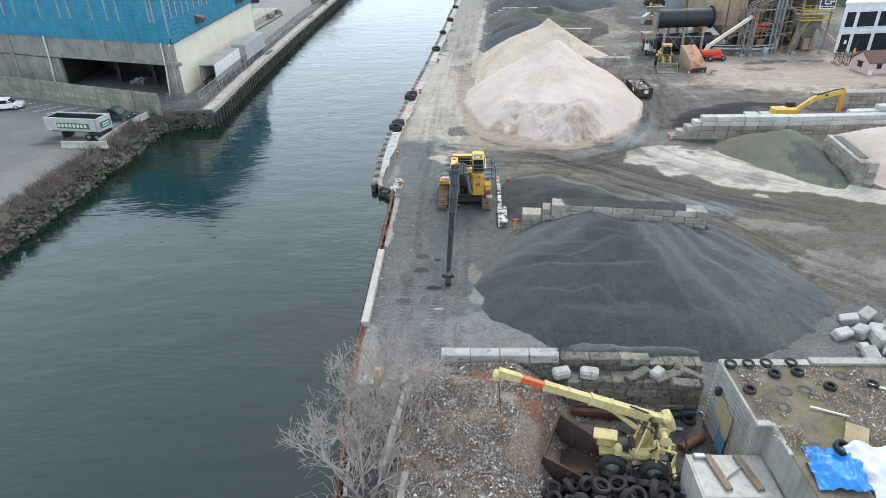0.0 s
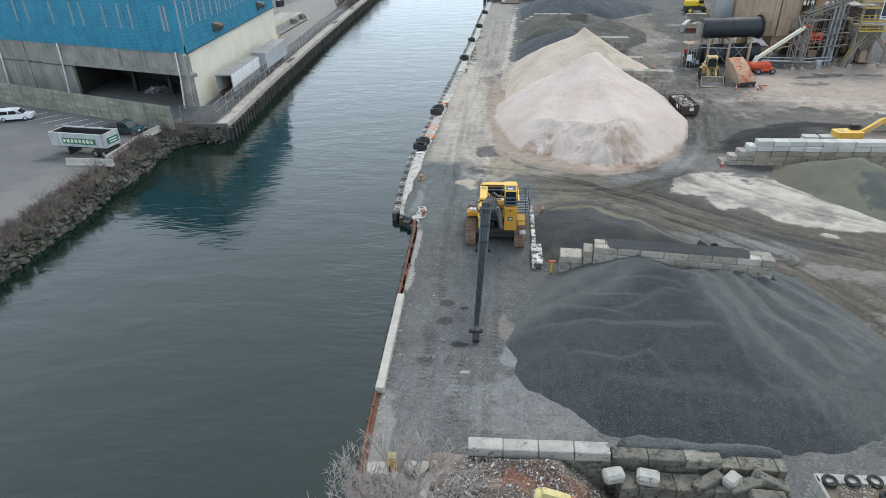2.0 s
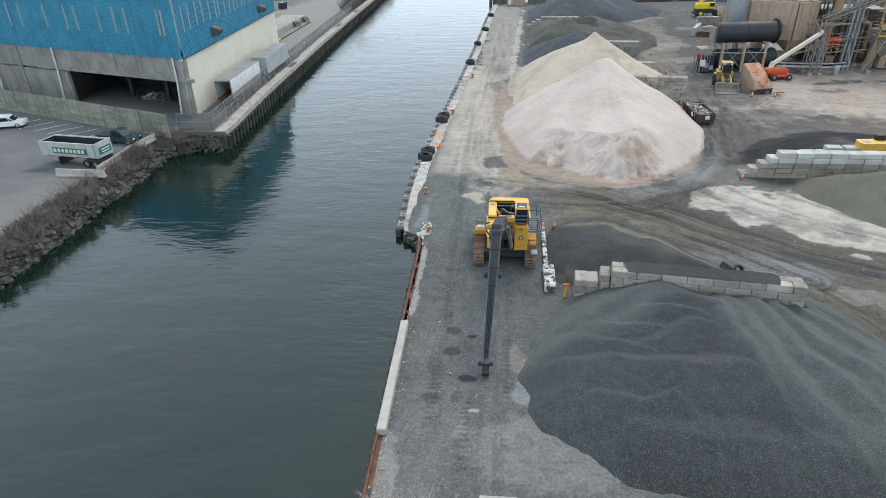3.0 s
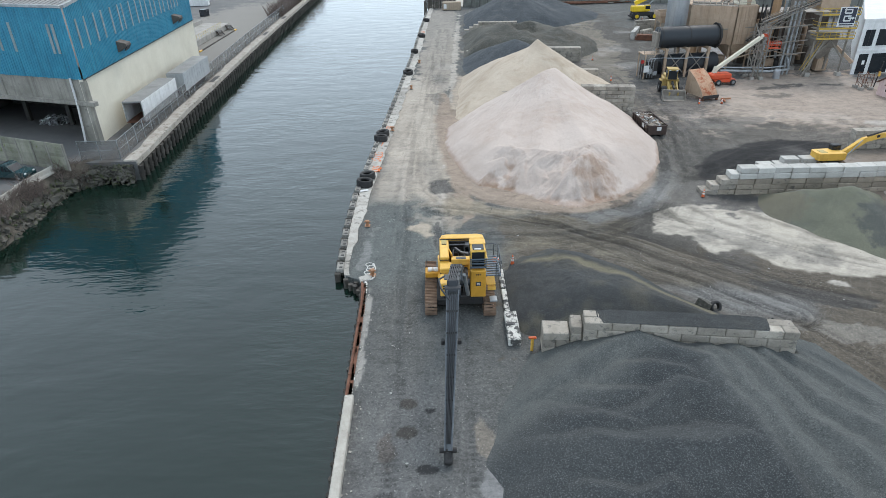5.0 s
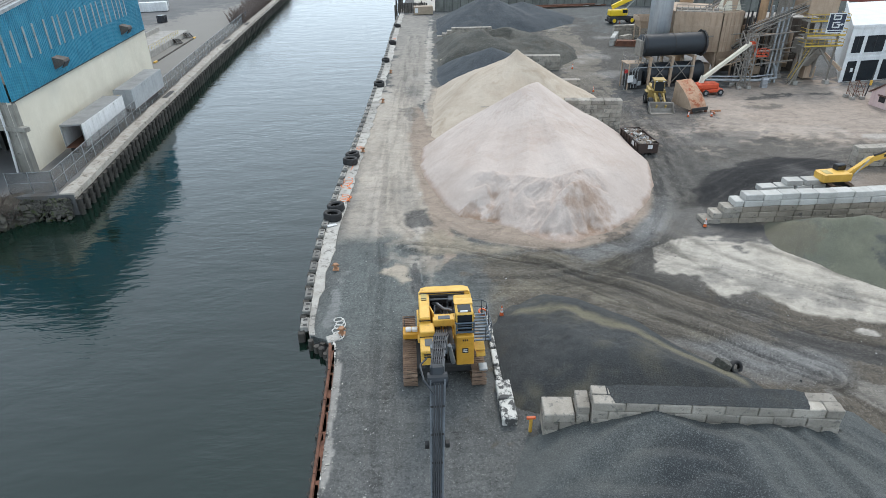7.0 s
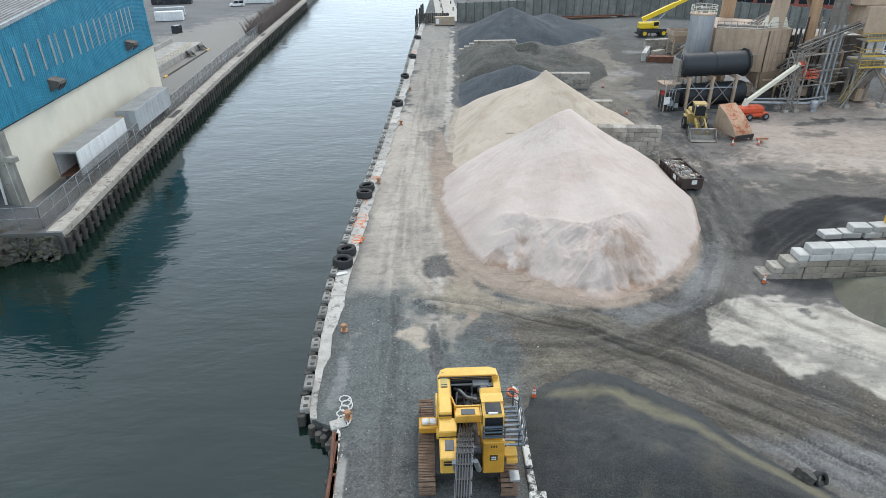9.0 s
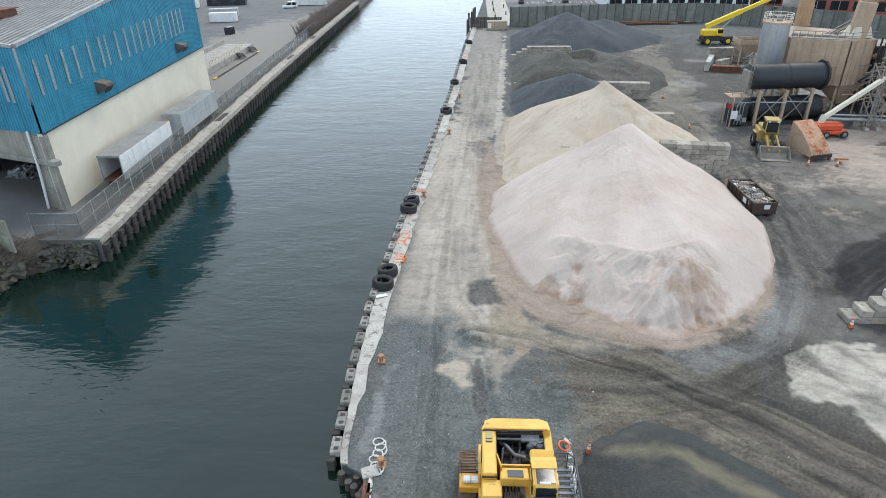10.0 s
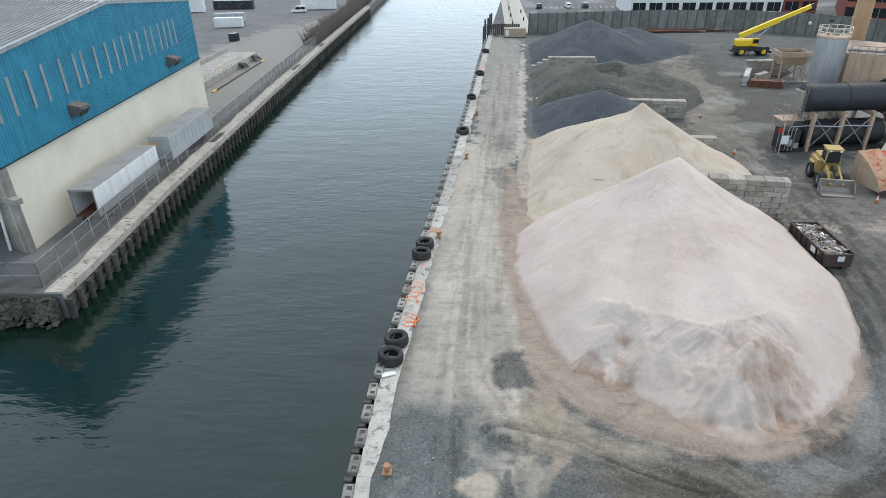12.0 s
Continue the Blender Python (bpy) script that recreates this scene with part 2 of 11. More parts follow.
def along_line(line, x, y):
    """Signed distance across, and way along, a bent line, over arrays."""
    best, across, way, gone = np.full(x.shape, 1e9), np.zeros_like(x), np.zeros_like(x), 0.0
    for (x0, y0), (x1, y1) in zip(line, line[1:]):
        dx, dy = x1 - x0, y1 - y0
        ln = math.hypot(dx, dy)
        t = np.clip(((x - x0) * dx + (y - y0) * dy) / ln ** 2, 0, 1)
        ox, oy = x - x0 - t * dx, y - y0 - t * dy
        d = np.hypot(ox, oy)
        near = d < best
        best = np.where(near, d, best)
        across = np.where(near, d * np.sign(ox * dy - oy * dx), across)
        way = np.where(near, gone + t * ln, way)
        gone += ln
    return across, way


def within(outline, x, y):
    """How far points lie inside an outline, over arrays; negative outside."""
    best, odd = np.full(x.shape, 1e9), np.zeros(x.shape, bool)
    for (x0, y0), (x1, y1) in zip(outline, outline[1:] + outline[:1]):
        dx, dy = x1 - x0, y1 - y0
        t = np.clip(((x - x0) * dx + (y - y0) * dy) / (dx * dx + dy * dy), 0, 1)
        best = np.minimum(best, np.hypot(x - x0 - t * dx, y - y0 - t * dy))
        if dy:
            odd ^= ((y0 > y) != (y1 > y)) & (x < x0 + (y - y0) * dx / dy)
    return np.where(odd, best, -best)


# broad tones of the yard
stain(29, 63, 26, 22, 0, (0.094, 0.080, 0.062), 0.95, 0.3)
stain(47, 105, 34, 28, 10, (0.235, 0.19, 0.152), 0.78, 0.5)
stain(30, 160, 24, 60, 0, (0.076, 0.070, 0.061), 0.9, 0.5)
stain(60, 117, 24, 17, 0, (0.37, 0.305, 0.255), 0.75, 0.6)
stain(36, 128, 7, 16, 0, (0.07, 0.07, 0.07), 0.7, 0.5)
# the quay road, sandy from spilled salt
stain(-4.6, 108, 4.6, 30, 2, SANDY, 0.85, 0.3)
stain(-2.5, 150, 4.2, 44, -3, (0.31, 0.28, 0.24), 0.8, 0.4)
stain(-1.2, 200, 4.6, 40, -4, (0.27, 0.25, 0.22), 0.8, 0.4)
spill([(-1.6, 104), (1.2, 138), (7, 139), (7, 104)], (0.37, 0.315, 0.255), 0.9, 0.9, 0.5)
stain(33, 165, 4.5, 42, -6, (0.20, 0.175, 0.14), 0.6, 0.7)
stain(-6.0, 118, 1.6, 26, 2, PALE, 0.35, 0.6)
stain(-4.0, 97, 1.6, 12, 4, SALTY, 0.45, 0.6)
spill([(-10.4, 80.5), (-9.9, 104), (-8.2, 130), (-2.6, 130), (-2.6, 84), (-4.4, 80.4)], (0.365, 0.325, 0.275), 0.8, 0.6, 0.9)
stain(-7.2, 92, 1.2, 12, 0, SALTY, 0.35, 0.4)
stain(1.2, 152, 0.55, 60, -3.2, PALE, 0.45, 0.9)
stain(-1.0, 103, 1.5, 24, 2, (0.265, 0.212, 0.168), 0.95, 0.25)
# salt wash round the front of the pile
stain(26, 90, 5.0, 18, 4, (0.070, 0.067, 0.060), 0.85, 0.5)
stain(20, 75.5, 9, 4.4, -8, (0.074, 0.069, 0.06), 0.85, 0.5)
spill([(-3.3, 113), (-2.8, 97.2), (-1.9, 90), (-0.6, 83.6), (1.7, 80.2), (4.9, 78.4), (8.4, 77), (12.6, 76.9), (17.6, 79.4), (21.2, 83.4), (24, 90), (14, 96), (2, 112)], (0.295, 0.236, 0.188), 0.92, 0.4, 0.35)
spill([(-3.1, 79.2), (-2.3, 82.2), (0.3, 81.5), (2.6, 78.8), (7, 77.2), (4, 76.2), (0.0, 76.6), (-2.3, 76.6)], (0.30, 0.255, 0.19), 0.75, 0.9, 0.6)
spill([(-1, 76.4), (6, 76.4), (15, 75.4), (15, 74.9), (6, 74.6), (0, 75.4)], (0.22, 0.19, 0.135), 0.6, 1.6, 0.6)
spill([(-10.6, 80.6), (-6.2, 81.2), (-3.6, 79.6), (-2.8, 76.2), (0.6, 73.4), (3.4, 68.2), (1.5, 64), (-11, 64)], (0.112, 0.124, 0.120), 0.8, 1.3, 1.8)
spill([(1.5, 75.6), (5.4, 76.2), (10.6, 75.2), (17, 76.6), (24, 80), (22, 71), (15, 66.5), (9.9, 68.4), (3.7, 71.9)], (0.074, 0.066, 0.051), 0.75, 1.4, 1.0)
spill([(-6.4, 74.1), (-5.0, 75.9), (-3.7, 75.3), (-3.4, 72.4), (-4.4, 71.6), (-5.4, 73.1)], (0.40, 0.345, 0.275), 0.85, 0.6, 0.2)
spill([(-4.1, 85.9), (-1.8, 86.9), (-1.0, 84.1), (-0.8, 82.6), (-3.9, 82.1)], (0.060, 0.060, 0.060), 0.85, 0.6, 0.25)
spill([(-5.2, 92), (-3.6, 93), (-3.0, 87.5), (-3.8, 86.5)], (0.15, 0.142, 0.13), 0.55, 0.6, 0.6)
stain(-3.1, 71.6, 0.35, 2.4, 3, DARK, 0.7, 0.8)
stain(-6.6, 76.4, 0.5, 0.5, 0, DARK, 0.5, 0.8)
stain(-2.8, 122, 1.2, 3.6, 3, (0.11, 0.105, 0.10), 0.5, 0.8)
stain(-2.2, 136, 1.3, 5, 3, (0.12, 0.115, 0.11), 0.5, 0.8)
stain(-1.6, 130, 1.7, 2.4, 0, (0.33, 0.30, 0.26), 0.5, 0.8)
stain(-0.9, 146, 1.5, 3.0, 0, (0.30, 0.28, 0.25), 0.5, 0.8)
# wheel-churned ground between the heaps
stain(20, 63, 11, 3.2, -30, (0.08, 0.071, 0.058), 0.75, 0.7)
stain(22, 75, 5, 8, 10, (0.09, 0.085, 0.078), 0.65, 0.7)
spill([(15.5, 62.5), (19.3, 58.0), (25.6, 57.4), (26, 59.6), (21, 62)], (0.205, 0.207, 0.205), 0.7, 0.7, 0.8)
stain(29, 55, 6, 1.2, -15, (0.26, 0.245, 0.22), 0.45, 0.9)
stain(31, 48, 6, 2.4, -10, (0.26, 0.245, 0.22), 0.5, 0.9)
stain(34, 53, 5, 1.4, 0, WET, 0.7, 0.6)
stain(27, 60.5, 4, 1.5, -24, DARK, 0.6, 0.7)
stain(26.5, 68.5, 1.0, 0.5, -20, PALE, 0.8, 0.6)
stain(30, 62.3, 0.9, 0.5, -20, PALE, 0.8, 0.6)
stain(34, 46, 5, 6, 0, (0.12, 0.113, 0.10), 0.6, 0.6)
# the old concrete slab, swept pale
spill([(19.2, 76.3), (23.8, 77.9), (29, 77.6), (34, 74), (41, 65), (52, 58), (50, 55.5), (41, 60.2), (35.6, 62.6), (30.9, 63.6), (26.4, 65.6), (24.8, 68.5), (21.8, 67.5), (21.0, 71.0), (17.2, 71.8)], (0.42, 0.385, 0.33), 0.94, 0.6, 0.18)
for line in ([(20.6, 76.9), (22.4, 72.6), (25.6, 68.6), (25.2, 68.3), (21.8, 72.2), (20.0, 76.6)], [(23.4, 77.6), (25.4, 74.0), (29.5, 69.6), (35.2, 65.6), (35.0, 65.3), (29.1, 69.2), (25.0, 73.7), (23.0, 77.4)], [(28.5, 76.2), (33.5, 70.4), (40.5, 64.2), (40.3, 63.9), (33.1, 70.1), (28.1, 76.0)]):
    spill(line, (0.17, 0.155, 0.13), 0.75, 0.45, 0.25)
# wet band round the salt foot, its sheen put into a paler grey
spill([(9.6, 76.6), (16.4, 77.4), (22.6, 84.6), (26.6, 95), (27.4, 95), (24.4, 84.8), (17.8, 75.8), (12.2, 75.0)], (0.175, 0.178, 0.178), 0.65, 0.9, 0.5)
spill([(20.5, 71), (24, 68.4), (31, 66), (32, 67.6), (25, 71), (21.5, 73.4)], (0.17, 0.16, 0.145), 0.6, 2.0, 0.6)
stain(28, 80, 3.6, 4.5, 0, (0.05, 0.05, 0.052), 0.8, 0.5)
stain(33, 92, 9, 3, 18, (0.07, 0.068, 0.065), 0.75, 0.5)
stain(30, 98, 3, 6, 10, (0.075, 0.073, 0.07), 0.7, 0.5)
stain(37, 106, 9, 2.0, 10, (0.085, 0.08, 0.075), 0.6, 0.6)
stain(48, 98, 12, 2.2, 8, (0.35, 0.30, 0.26), 0.5, 0.6)
spill([(53.5, 125), (57, 126.6), (61, 126.8), (59.5, 125.2), (56, 123.6), (53, 123.8)], (0.06, 0.057, 0.052), 0.85, 2.0, 0.4)
spill([(63.4, 126.4), (68.5, 126.2), (67.5, 124.8), (64, 125)], (0.055, 0.052, 0.048), 0.85, 1.2, 0.4)
spill([(50, 120), (55, 119.6), (54, 118), (51, 118.4)], (0.09, 0.083, 0.073), 0.7, 1.8, 0.5)
spill([(33, 108), (44, 106), (46, 103.5), (36, 104)], (0.06, 0.057, 0.053), 0.7, 2.5, 0.8)
stain(63, 104, 5, 1.2, 0, (0.40, 0.38, 0.35), 0.55, 0.6)
spill([(2.6, 68.6), (3.4, 71.2), (6.4, 71.8), (10.4, 69.8), (9.6, 68.6), (6.0, 69.6)], (0.21, 0.185, 0.14), 0.6, 0.9, 0.6)
spill([(11.4, 69.4), (14.8, 67.0), (18.6, 62.6), (17.6, 62.2), (13.8, 66.0), (10.6, 68.4)], (0.19, 0.17, 0.13), 0.55, 0.8, 0.5)
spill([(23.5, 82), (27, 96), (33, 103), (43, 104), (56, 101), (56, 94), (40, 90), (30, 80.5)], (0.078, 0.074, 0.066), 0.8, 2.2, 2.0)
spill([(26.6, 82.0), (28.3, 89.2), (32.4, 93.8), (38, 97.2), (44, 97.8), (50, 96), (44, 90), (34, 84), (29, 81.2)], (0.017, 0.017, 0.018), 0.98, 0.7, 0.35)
# oil and gravel marks by the machine's arm
stain(-5.4, 49.3, 0.7, 0.55, 0, (0.05, 0.045, 0.04), 0.9, 0.22)
stain(-5.4, 46.8, 0.75, 0.6, 0, (0.05, 0.045, 0.04), 0.9, 0.22)
stain(-4.0, 48.6, 0.45, 0.25, 0, (0.025, 0.025, 0.026), 0.9, 0.3)
stain(-6.7, 45.6, 0.7, 1.4, 0, (0.09, 0.075, 0.065), 0.6, 0.5)
stain(-4.1, 43.9, 0.7, 0.35, 0, (0.025, 0.025, 0.026), 0.9, 0.35)
stain(-6.5, 42.0, 0.6, 0.35, 0, DARK, 0.7, 0.5)
stain(-4.8, 42.2, 0.3, 0.5, 0, DARK, 0.6, 0.5)
stain(-0.8, 46.4, 0.7, 2.2, 8, (0.21, 0.185, 0.155), 0.75, 0.5)
spill([(-1.4, 42.6), (-0.4, 44.1), (0.6, 42.8), (0.4, 41.6), (-1.1, 41.6)], (0.22, 0.222, 0.222), 0.9, 0.35, 0.12)
stain(-3.6, 40.9, 0.35, 0.15, 0, (0.35, 0.33, 0.3), 0.9, 0.2)
stain(0.5, 37.5, 5, 2.4, -8, (0.185, 0.185, 0.18), 0.7, 0.4)
stain(-8.6, 34.5, 0.6, 3, 0, (0.3, 0.28, 0.25), 0.5, 0.7)
stain(-8.95, 56, 0.32, 8, 0.6, (0.36, 0.345, 0.32), 0.7, 0.7)
stain(-10.0, 68.6, 0.7, 4.4, -6, (0.24, 0.24, 0.235), 0.5, 0.7)
# scrapyard floor
stain(8, 24, 18, 7.3, 0, (0.075, 0.07, 0.065), 0.85, 0.2)
stain(6, 29.6, 4, 1.5, 0, (0.20, 0.17, 0.14), 0.6, 0.7)


def value_noise(x, y, seed):
    """Smooth lattice noise between 0 and 1 over arrays."""
    xi, yi = np.floor(x).astype(np.int64), np.floor(y).astype(np.int64)
    fx, fy = x - xi, y - yi
    fx, fy = fx * fx * (3 - 2 * fx), fy * fy * (3 - 2 * fy)

    def at(i, j):
        h = (i * 374761393 + j * 668265263 + seed * 1274126177) & 0x7FFFFFFF
        h = ((h ^ (h >> 13)) * 1103515245) & 0x7FFFFFFF
        return ((h ^ (h >> 16)) & 0xFFFF) / 65535.0

    return (at(xi, yi) * (1 - fx) + at(xi + 1, yi) * fx) * (1 - fy) + (at(xi, yi + 1) * (1 - fx) + at(xi + 1, yi + 1) * fx) * fy


def grid_noise(x, y, size, octaves=5, seed=1, gain=0.55, turn=0.0):
    out, amp, total = np.zeros_like(x), 1.0, 0.0
    for o in range(octaves):
        c, s = math.cos(turn * (o + 1)), math.sin(turn * (o + 1))
        out += amp * value_noise((x * c - y * s) / size * 2 ** o + 17.3 * o, (x * s + y * c) / size * 2 ** o - 9.1 * o, seed + o)
        total += amp
        amp *= gain
    return out / total


def ground_material():
    k = Nodes("yard_ground")
    spill = k.n("ShaderNodeAttribute")
    spill.attribute_name = "spill"
    mid, fine, tiny = k.noise(0.9, 6, 0.7, distort=0.6), k.noise(5.0, 5, 0.75), k.noise(17.0, 3, 0.7)
    wide = k.noise(0.28, 8, 0.68, distort=1.2)
    drag = k.noise(1.0, 6, 0.7, k.stretch((0.25, 2.2, 1), -0.22), 0.4)
    col = spill.outputs["Color"]
    col = k.mix(k.ramp(wide, 0.52, 0.66, 0, 0.4), col, k.mix(1.0, col, (0.50, 0.50, 0.50), "MULTIPLY"))
    col = k.mix(k.ramp(wide, 0.46, 0.34, 0, 0.4), col, k.mix(1.0, col, (1.4, 1.38, 1.34), "MULTIPLY"))
    col = k.mix(k.ramp(drag, 0.54, 0.68, 0, 0.45), col, k.mix(1.0, col, (0.5, 0.5, 0.5), "MULTIPLY"))
    col = k.mix(k.ramp(mid, 0.45, 0.8, 0, 0.6), col, k.mix(1.0, col, (0.42, 0.42, 0.42), "MULTIPLY"))
    loose = k.math("MULTIPLY", k.ramp(spill.outputs["Color"], 0.11, 0.24, 1.0, 0.22), k.ramp(spill.outputs["Color"], 0.025, 0.06, 0.3, 1.0))
    col = k.mix(k.math("MULTIPLY", loose, k.ramp(fine, 0.53, 0.68, 0, 0.7)), col, k.mix(1.0, col, (1.9, 1.9, 1.9), "MULTIPLY"))
    col = k.mix(k.math("MULTIPLY", loose, k.ramp(fine, 0.48, 0.33, 0, 0.75)), col, k.mix(1.0, col, (0.35, 0.35, 0.35), "MULTIPLY"))
    grit = k.noise(9.0, 2, 0.6)
    col = k.mix(k.math("MULTIPLY", loose, k.ramp(grit, 0.60, 0.68, 0, 0.55)), col, k.mix(1.0, col, (0.38, 0.38, 0.38), "MULTIPLY"))
    col = k.mix(k.math("MULTIPLY", loose, k.ramp(grit, 0.38, 0.32, 0, 0.5)), col, k.mix(1.0, col, (1.8, 1.78, 1.74), "MULTIPLY"))
    col = k.mix(k.math("MULTIPLY", loose, k.ramp(tiny, 0.60, 0.68, 0, 0.65)), col, (0.36, 0.355, 0.34))
    return k.done(col, k.ramp(spill.outputs["Alpha"], 0, 1, 0.35, 0.95), 0, k.bump(tiny, 0.015, 0.6, k.bump(fine, 0.03, 0.7, k.bump(mid, 0.12, 0.5))), 0.3)


def lot_material():
    k = Nodes("parking_lot_asphalt")
    broad, fine = k.noise(0.12, 6, 0.65, distort=0.6), k.noise(5.0, 5, 0.75)
    col = k.mix(k.ramp(broad, 0.35, 0.66), (0.105, 0.106, 0.106), (0.15, 0.148, 0.143))
    cracks = k.n("ShaderNodeTexVoronoi", Scale=0.16)
    cracks.feature = "DISTANCE_TO_EDGE"
    k.link(k.pos, cracks.inputs["Vector"])
    col = k.mix(k.ramp(cracks.outputs["Distance"], 0.012, 0.0, 0, 0.5), col, (0.1, 0.1, 0.1))
    col = patchwork(k, col, [(-66, 84, 14, 1.4, 14, (0.13, 0.13, 0.13), 0.6, 0.6), (-57, 76, 1.6, 0.6, 10, (0.07, 0.07, 0.07), 0.7, 0.5), (-51.5, 68, 3, 9, 0, (0.17, 0.16, 0.148), 0.35, 0.7), (-56, 62, 9, 4, 0, (0.165, 0.162, 0.155), 0.5, 0.5), (-62, 77, 4, 1, 5, (0.12, 0.12, 0.12), 0.5, 0.5), (-56, 185, 16, 62, 0, (0.24, 0.225, 0.20), 0.75, 0.5), (-44.2, 118, 1.7, 30, 2.2, (0.115, 0.10, 0.085), 0.8, 0.5), (-45.8, 175, 2.0, 34, 1.6, (0.13, 0.115, 0.10), 0.8, 0.5)])
    col = k.mix(k.ramp(fine, 0.45, 0.3, 0, 0.3), col, (0.1, 0.1, 0.1))
    return k.done(col, 0.9, 0, k.bump(fine, 0.02, 0.5), 0.3)


def water_material():
    k = Nodes("canal_water")
    ripple = k.noise(1.1, 3, 0.55, k.stretch((0.55, 1.6, 1), 0.25))
    swell = k.noise(0.22, 3, 0.5, k.stretch((0.8, 1.5, 1)))
    calm = k.noise(0.035, 3, 0.5, distort=0.8)
    col = k.mix(k.ramp(calm, 0.3, 0.7), (0.0026, 0.0105, 0.0066), (0.0045, 0.0145, 0.0105))
    n = k.bump(swell, 0.13, 0.7)
    amount = k.ramp(calm, 0.38, 0.62, 0.22, 0.85)
    b = k.n("ShaderNodeBump", Distance=0.05)
    k.link(amount, b.inputs["Strength"])
    k.link(ripple, b.inputs["Height"])
    k.link(n, b.inputs["Normal"])
    k.b.inputs["IOR"].default_value = 1.55
    return k.done(col, 0.07, 0, b.outputs[0])


M_ground, M_lot, M_water = ground_material(), lot_material(), water_material()
M_concrete = plain("weathered_concrete", (0.40, 0.38, 0.345), (0.27, 0.255, 0.23), 0.7, 0.88, streak=0.35, worn=(0.17, 0.155, 0.13))
M_pale_concrete = plain("pale_concrete", (0.47, 0.445, 0.395), (0.34, 0.32, 0.28), 0.9, 0.88, worn=(0.25, 0.23, 0.2))
M_block = plain("cast_concrete_block", (0.385, 0.35, 0.30), (0.26, 0.234, 0.195), 0.8, 0.9, vary=0.22, worn=(0.17, 0.16, 0.14), worn_at=0.55)
M_block_tan = plain("tan_stained_block", (0.335, 0.29, 0.232), (0.245, 0.212, 0.168), 0.8, 0.92, vary=0.22, worn=(0.11, 0.10, 0.085), worn_at=0.58)
M_block_new = plain("fresh_pale_block", (0.51, 0.50, 0.47), (0.40, 0.39, 0.36), 0.8, 0.88, vary=0.12, worn=(0.3, 0.29, 0.27))
M_block_mossy = plain("mossy_dark_block", (0.235, 0.22, 0.185), (0.13, 0.122, 0.095), 1.3, 0.92, vary=0.3, worn=(0.065, 0.062, 0.05), worn_at=0.52)
M_timber = plain("wet_dark_timber", (0.088, 0.078, 0.066), (0.04, 0.037, 0.032), 1.2, 0.85, streak=0.4, vary=0.3)
M_rust = plain("rusted_steel", (0.20, 0.088, 0.052), (0.10, 0.048, 0.033), 1.5, 0.85, 0.2, worn=(0.05, 0.03, 0.025))
M_rubber = plain("tyre_rubber", (0.020, 0.020, 0.021), (0.035, 0.034, 0.033), 3, 0.85, vary=0.3, worn=(0.10, 0.095, 0.09), worn_at=0.68)
M_white = plain("white_paint", (0.76, 0.77, 0.77), (0.62, 0.62, 0.61), 0.8, 0.5, streak=0.25, worn=(0.35, 0.32, 0.3), worn_at=0.7)
M_black = plain("black_steel", (0.017, 0.021, 0.026), (0.028, 0.033, 0.039), 1.0, 0.55, 0.2, worn=(0.08, 0.07, 0.065), worn_at=0.7)
M_dark = plain("dark_grease_and_steel", (0.025, 0.025, 0.026), (0.05, 0.047, 0.045), 2.5, 0.65, 0.3)
M_glass = plain("dark_window_glass", (0.012, 0.016, 0.02), (0.018, 0.022, 0.026), 0.5, 0.08, bump=0)
M_galv = plain("galvanised_steel", (0.42, 0.44, 0.45), (0.30, 0.32, 0.33), 1.0, 0.5, 0.6, streak=0.3)

# ---- canal, banks ----
EAST_EDGE = [(-8.4, -80), (-8.4, 23), (-9.3, 33), (-9.5, 45), (-9.6, 62), (-9.9, 64.6), (-11.5, 65.4), (-11.9, 74), (-11.9, 82), (-11.35, 91), (-10.5, 105), (-9.5, 121), (-8.2, 144), (-7.1, 165), (-6.0, 193), (-4.5, 223), (-3.2, 245), (0.8, 316), (10, 420), (60, 900)]
WEST_EDGE = [(-48.2, -80), (-48.2, 56), (-48.4, 88), (-46.2, 90.6), (-39.7, 90.7), (-41.2, 113.6), (-43.2, 158), (-44.9, 210), (-46.8, 283), (-52, 420), (-90, 900)]
WATER_Z, WEST_Z = -0.7, 1.7


def land(name, edge, far_x, top, material, label):
    m = Mesh()
    n = len(edge)
    m.v = [(x, y, top) for x, y in edge] + [(far_x, y, top) for x, y in edge] + [(x, y, -7.0) for x, y in edge]
    m.f = [(i, i + 1, n + i + 1, n + i) for i in range(n - 1)] + [(i, 2 * n + i, 2 * n + i + 1, i + 1) for i in range(n - 1)]
    return tagged(part(name, m, material), label, "ground", kind="structure")


def edge_at(edge, y):
    for (x0, y0), (x1, y1) in zip(edge, edge[1:]):
        if y0 <= y <= y1 and y1 > y0:
            return x0 + (x1 - x0) * (y - y0) / (y1 - y0), math.degrees(math.atan2(-(x1 - x0), y1 - y0))
    return edge[-1][0], 0.0


def steps(*runs):
    """Rising stations: (start, end, step) for each run."""
    out = []
    for a, b, d in runs:
        out += list(np.arange(a, b, d))
    return np.array(out)


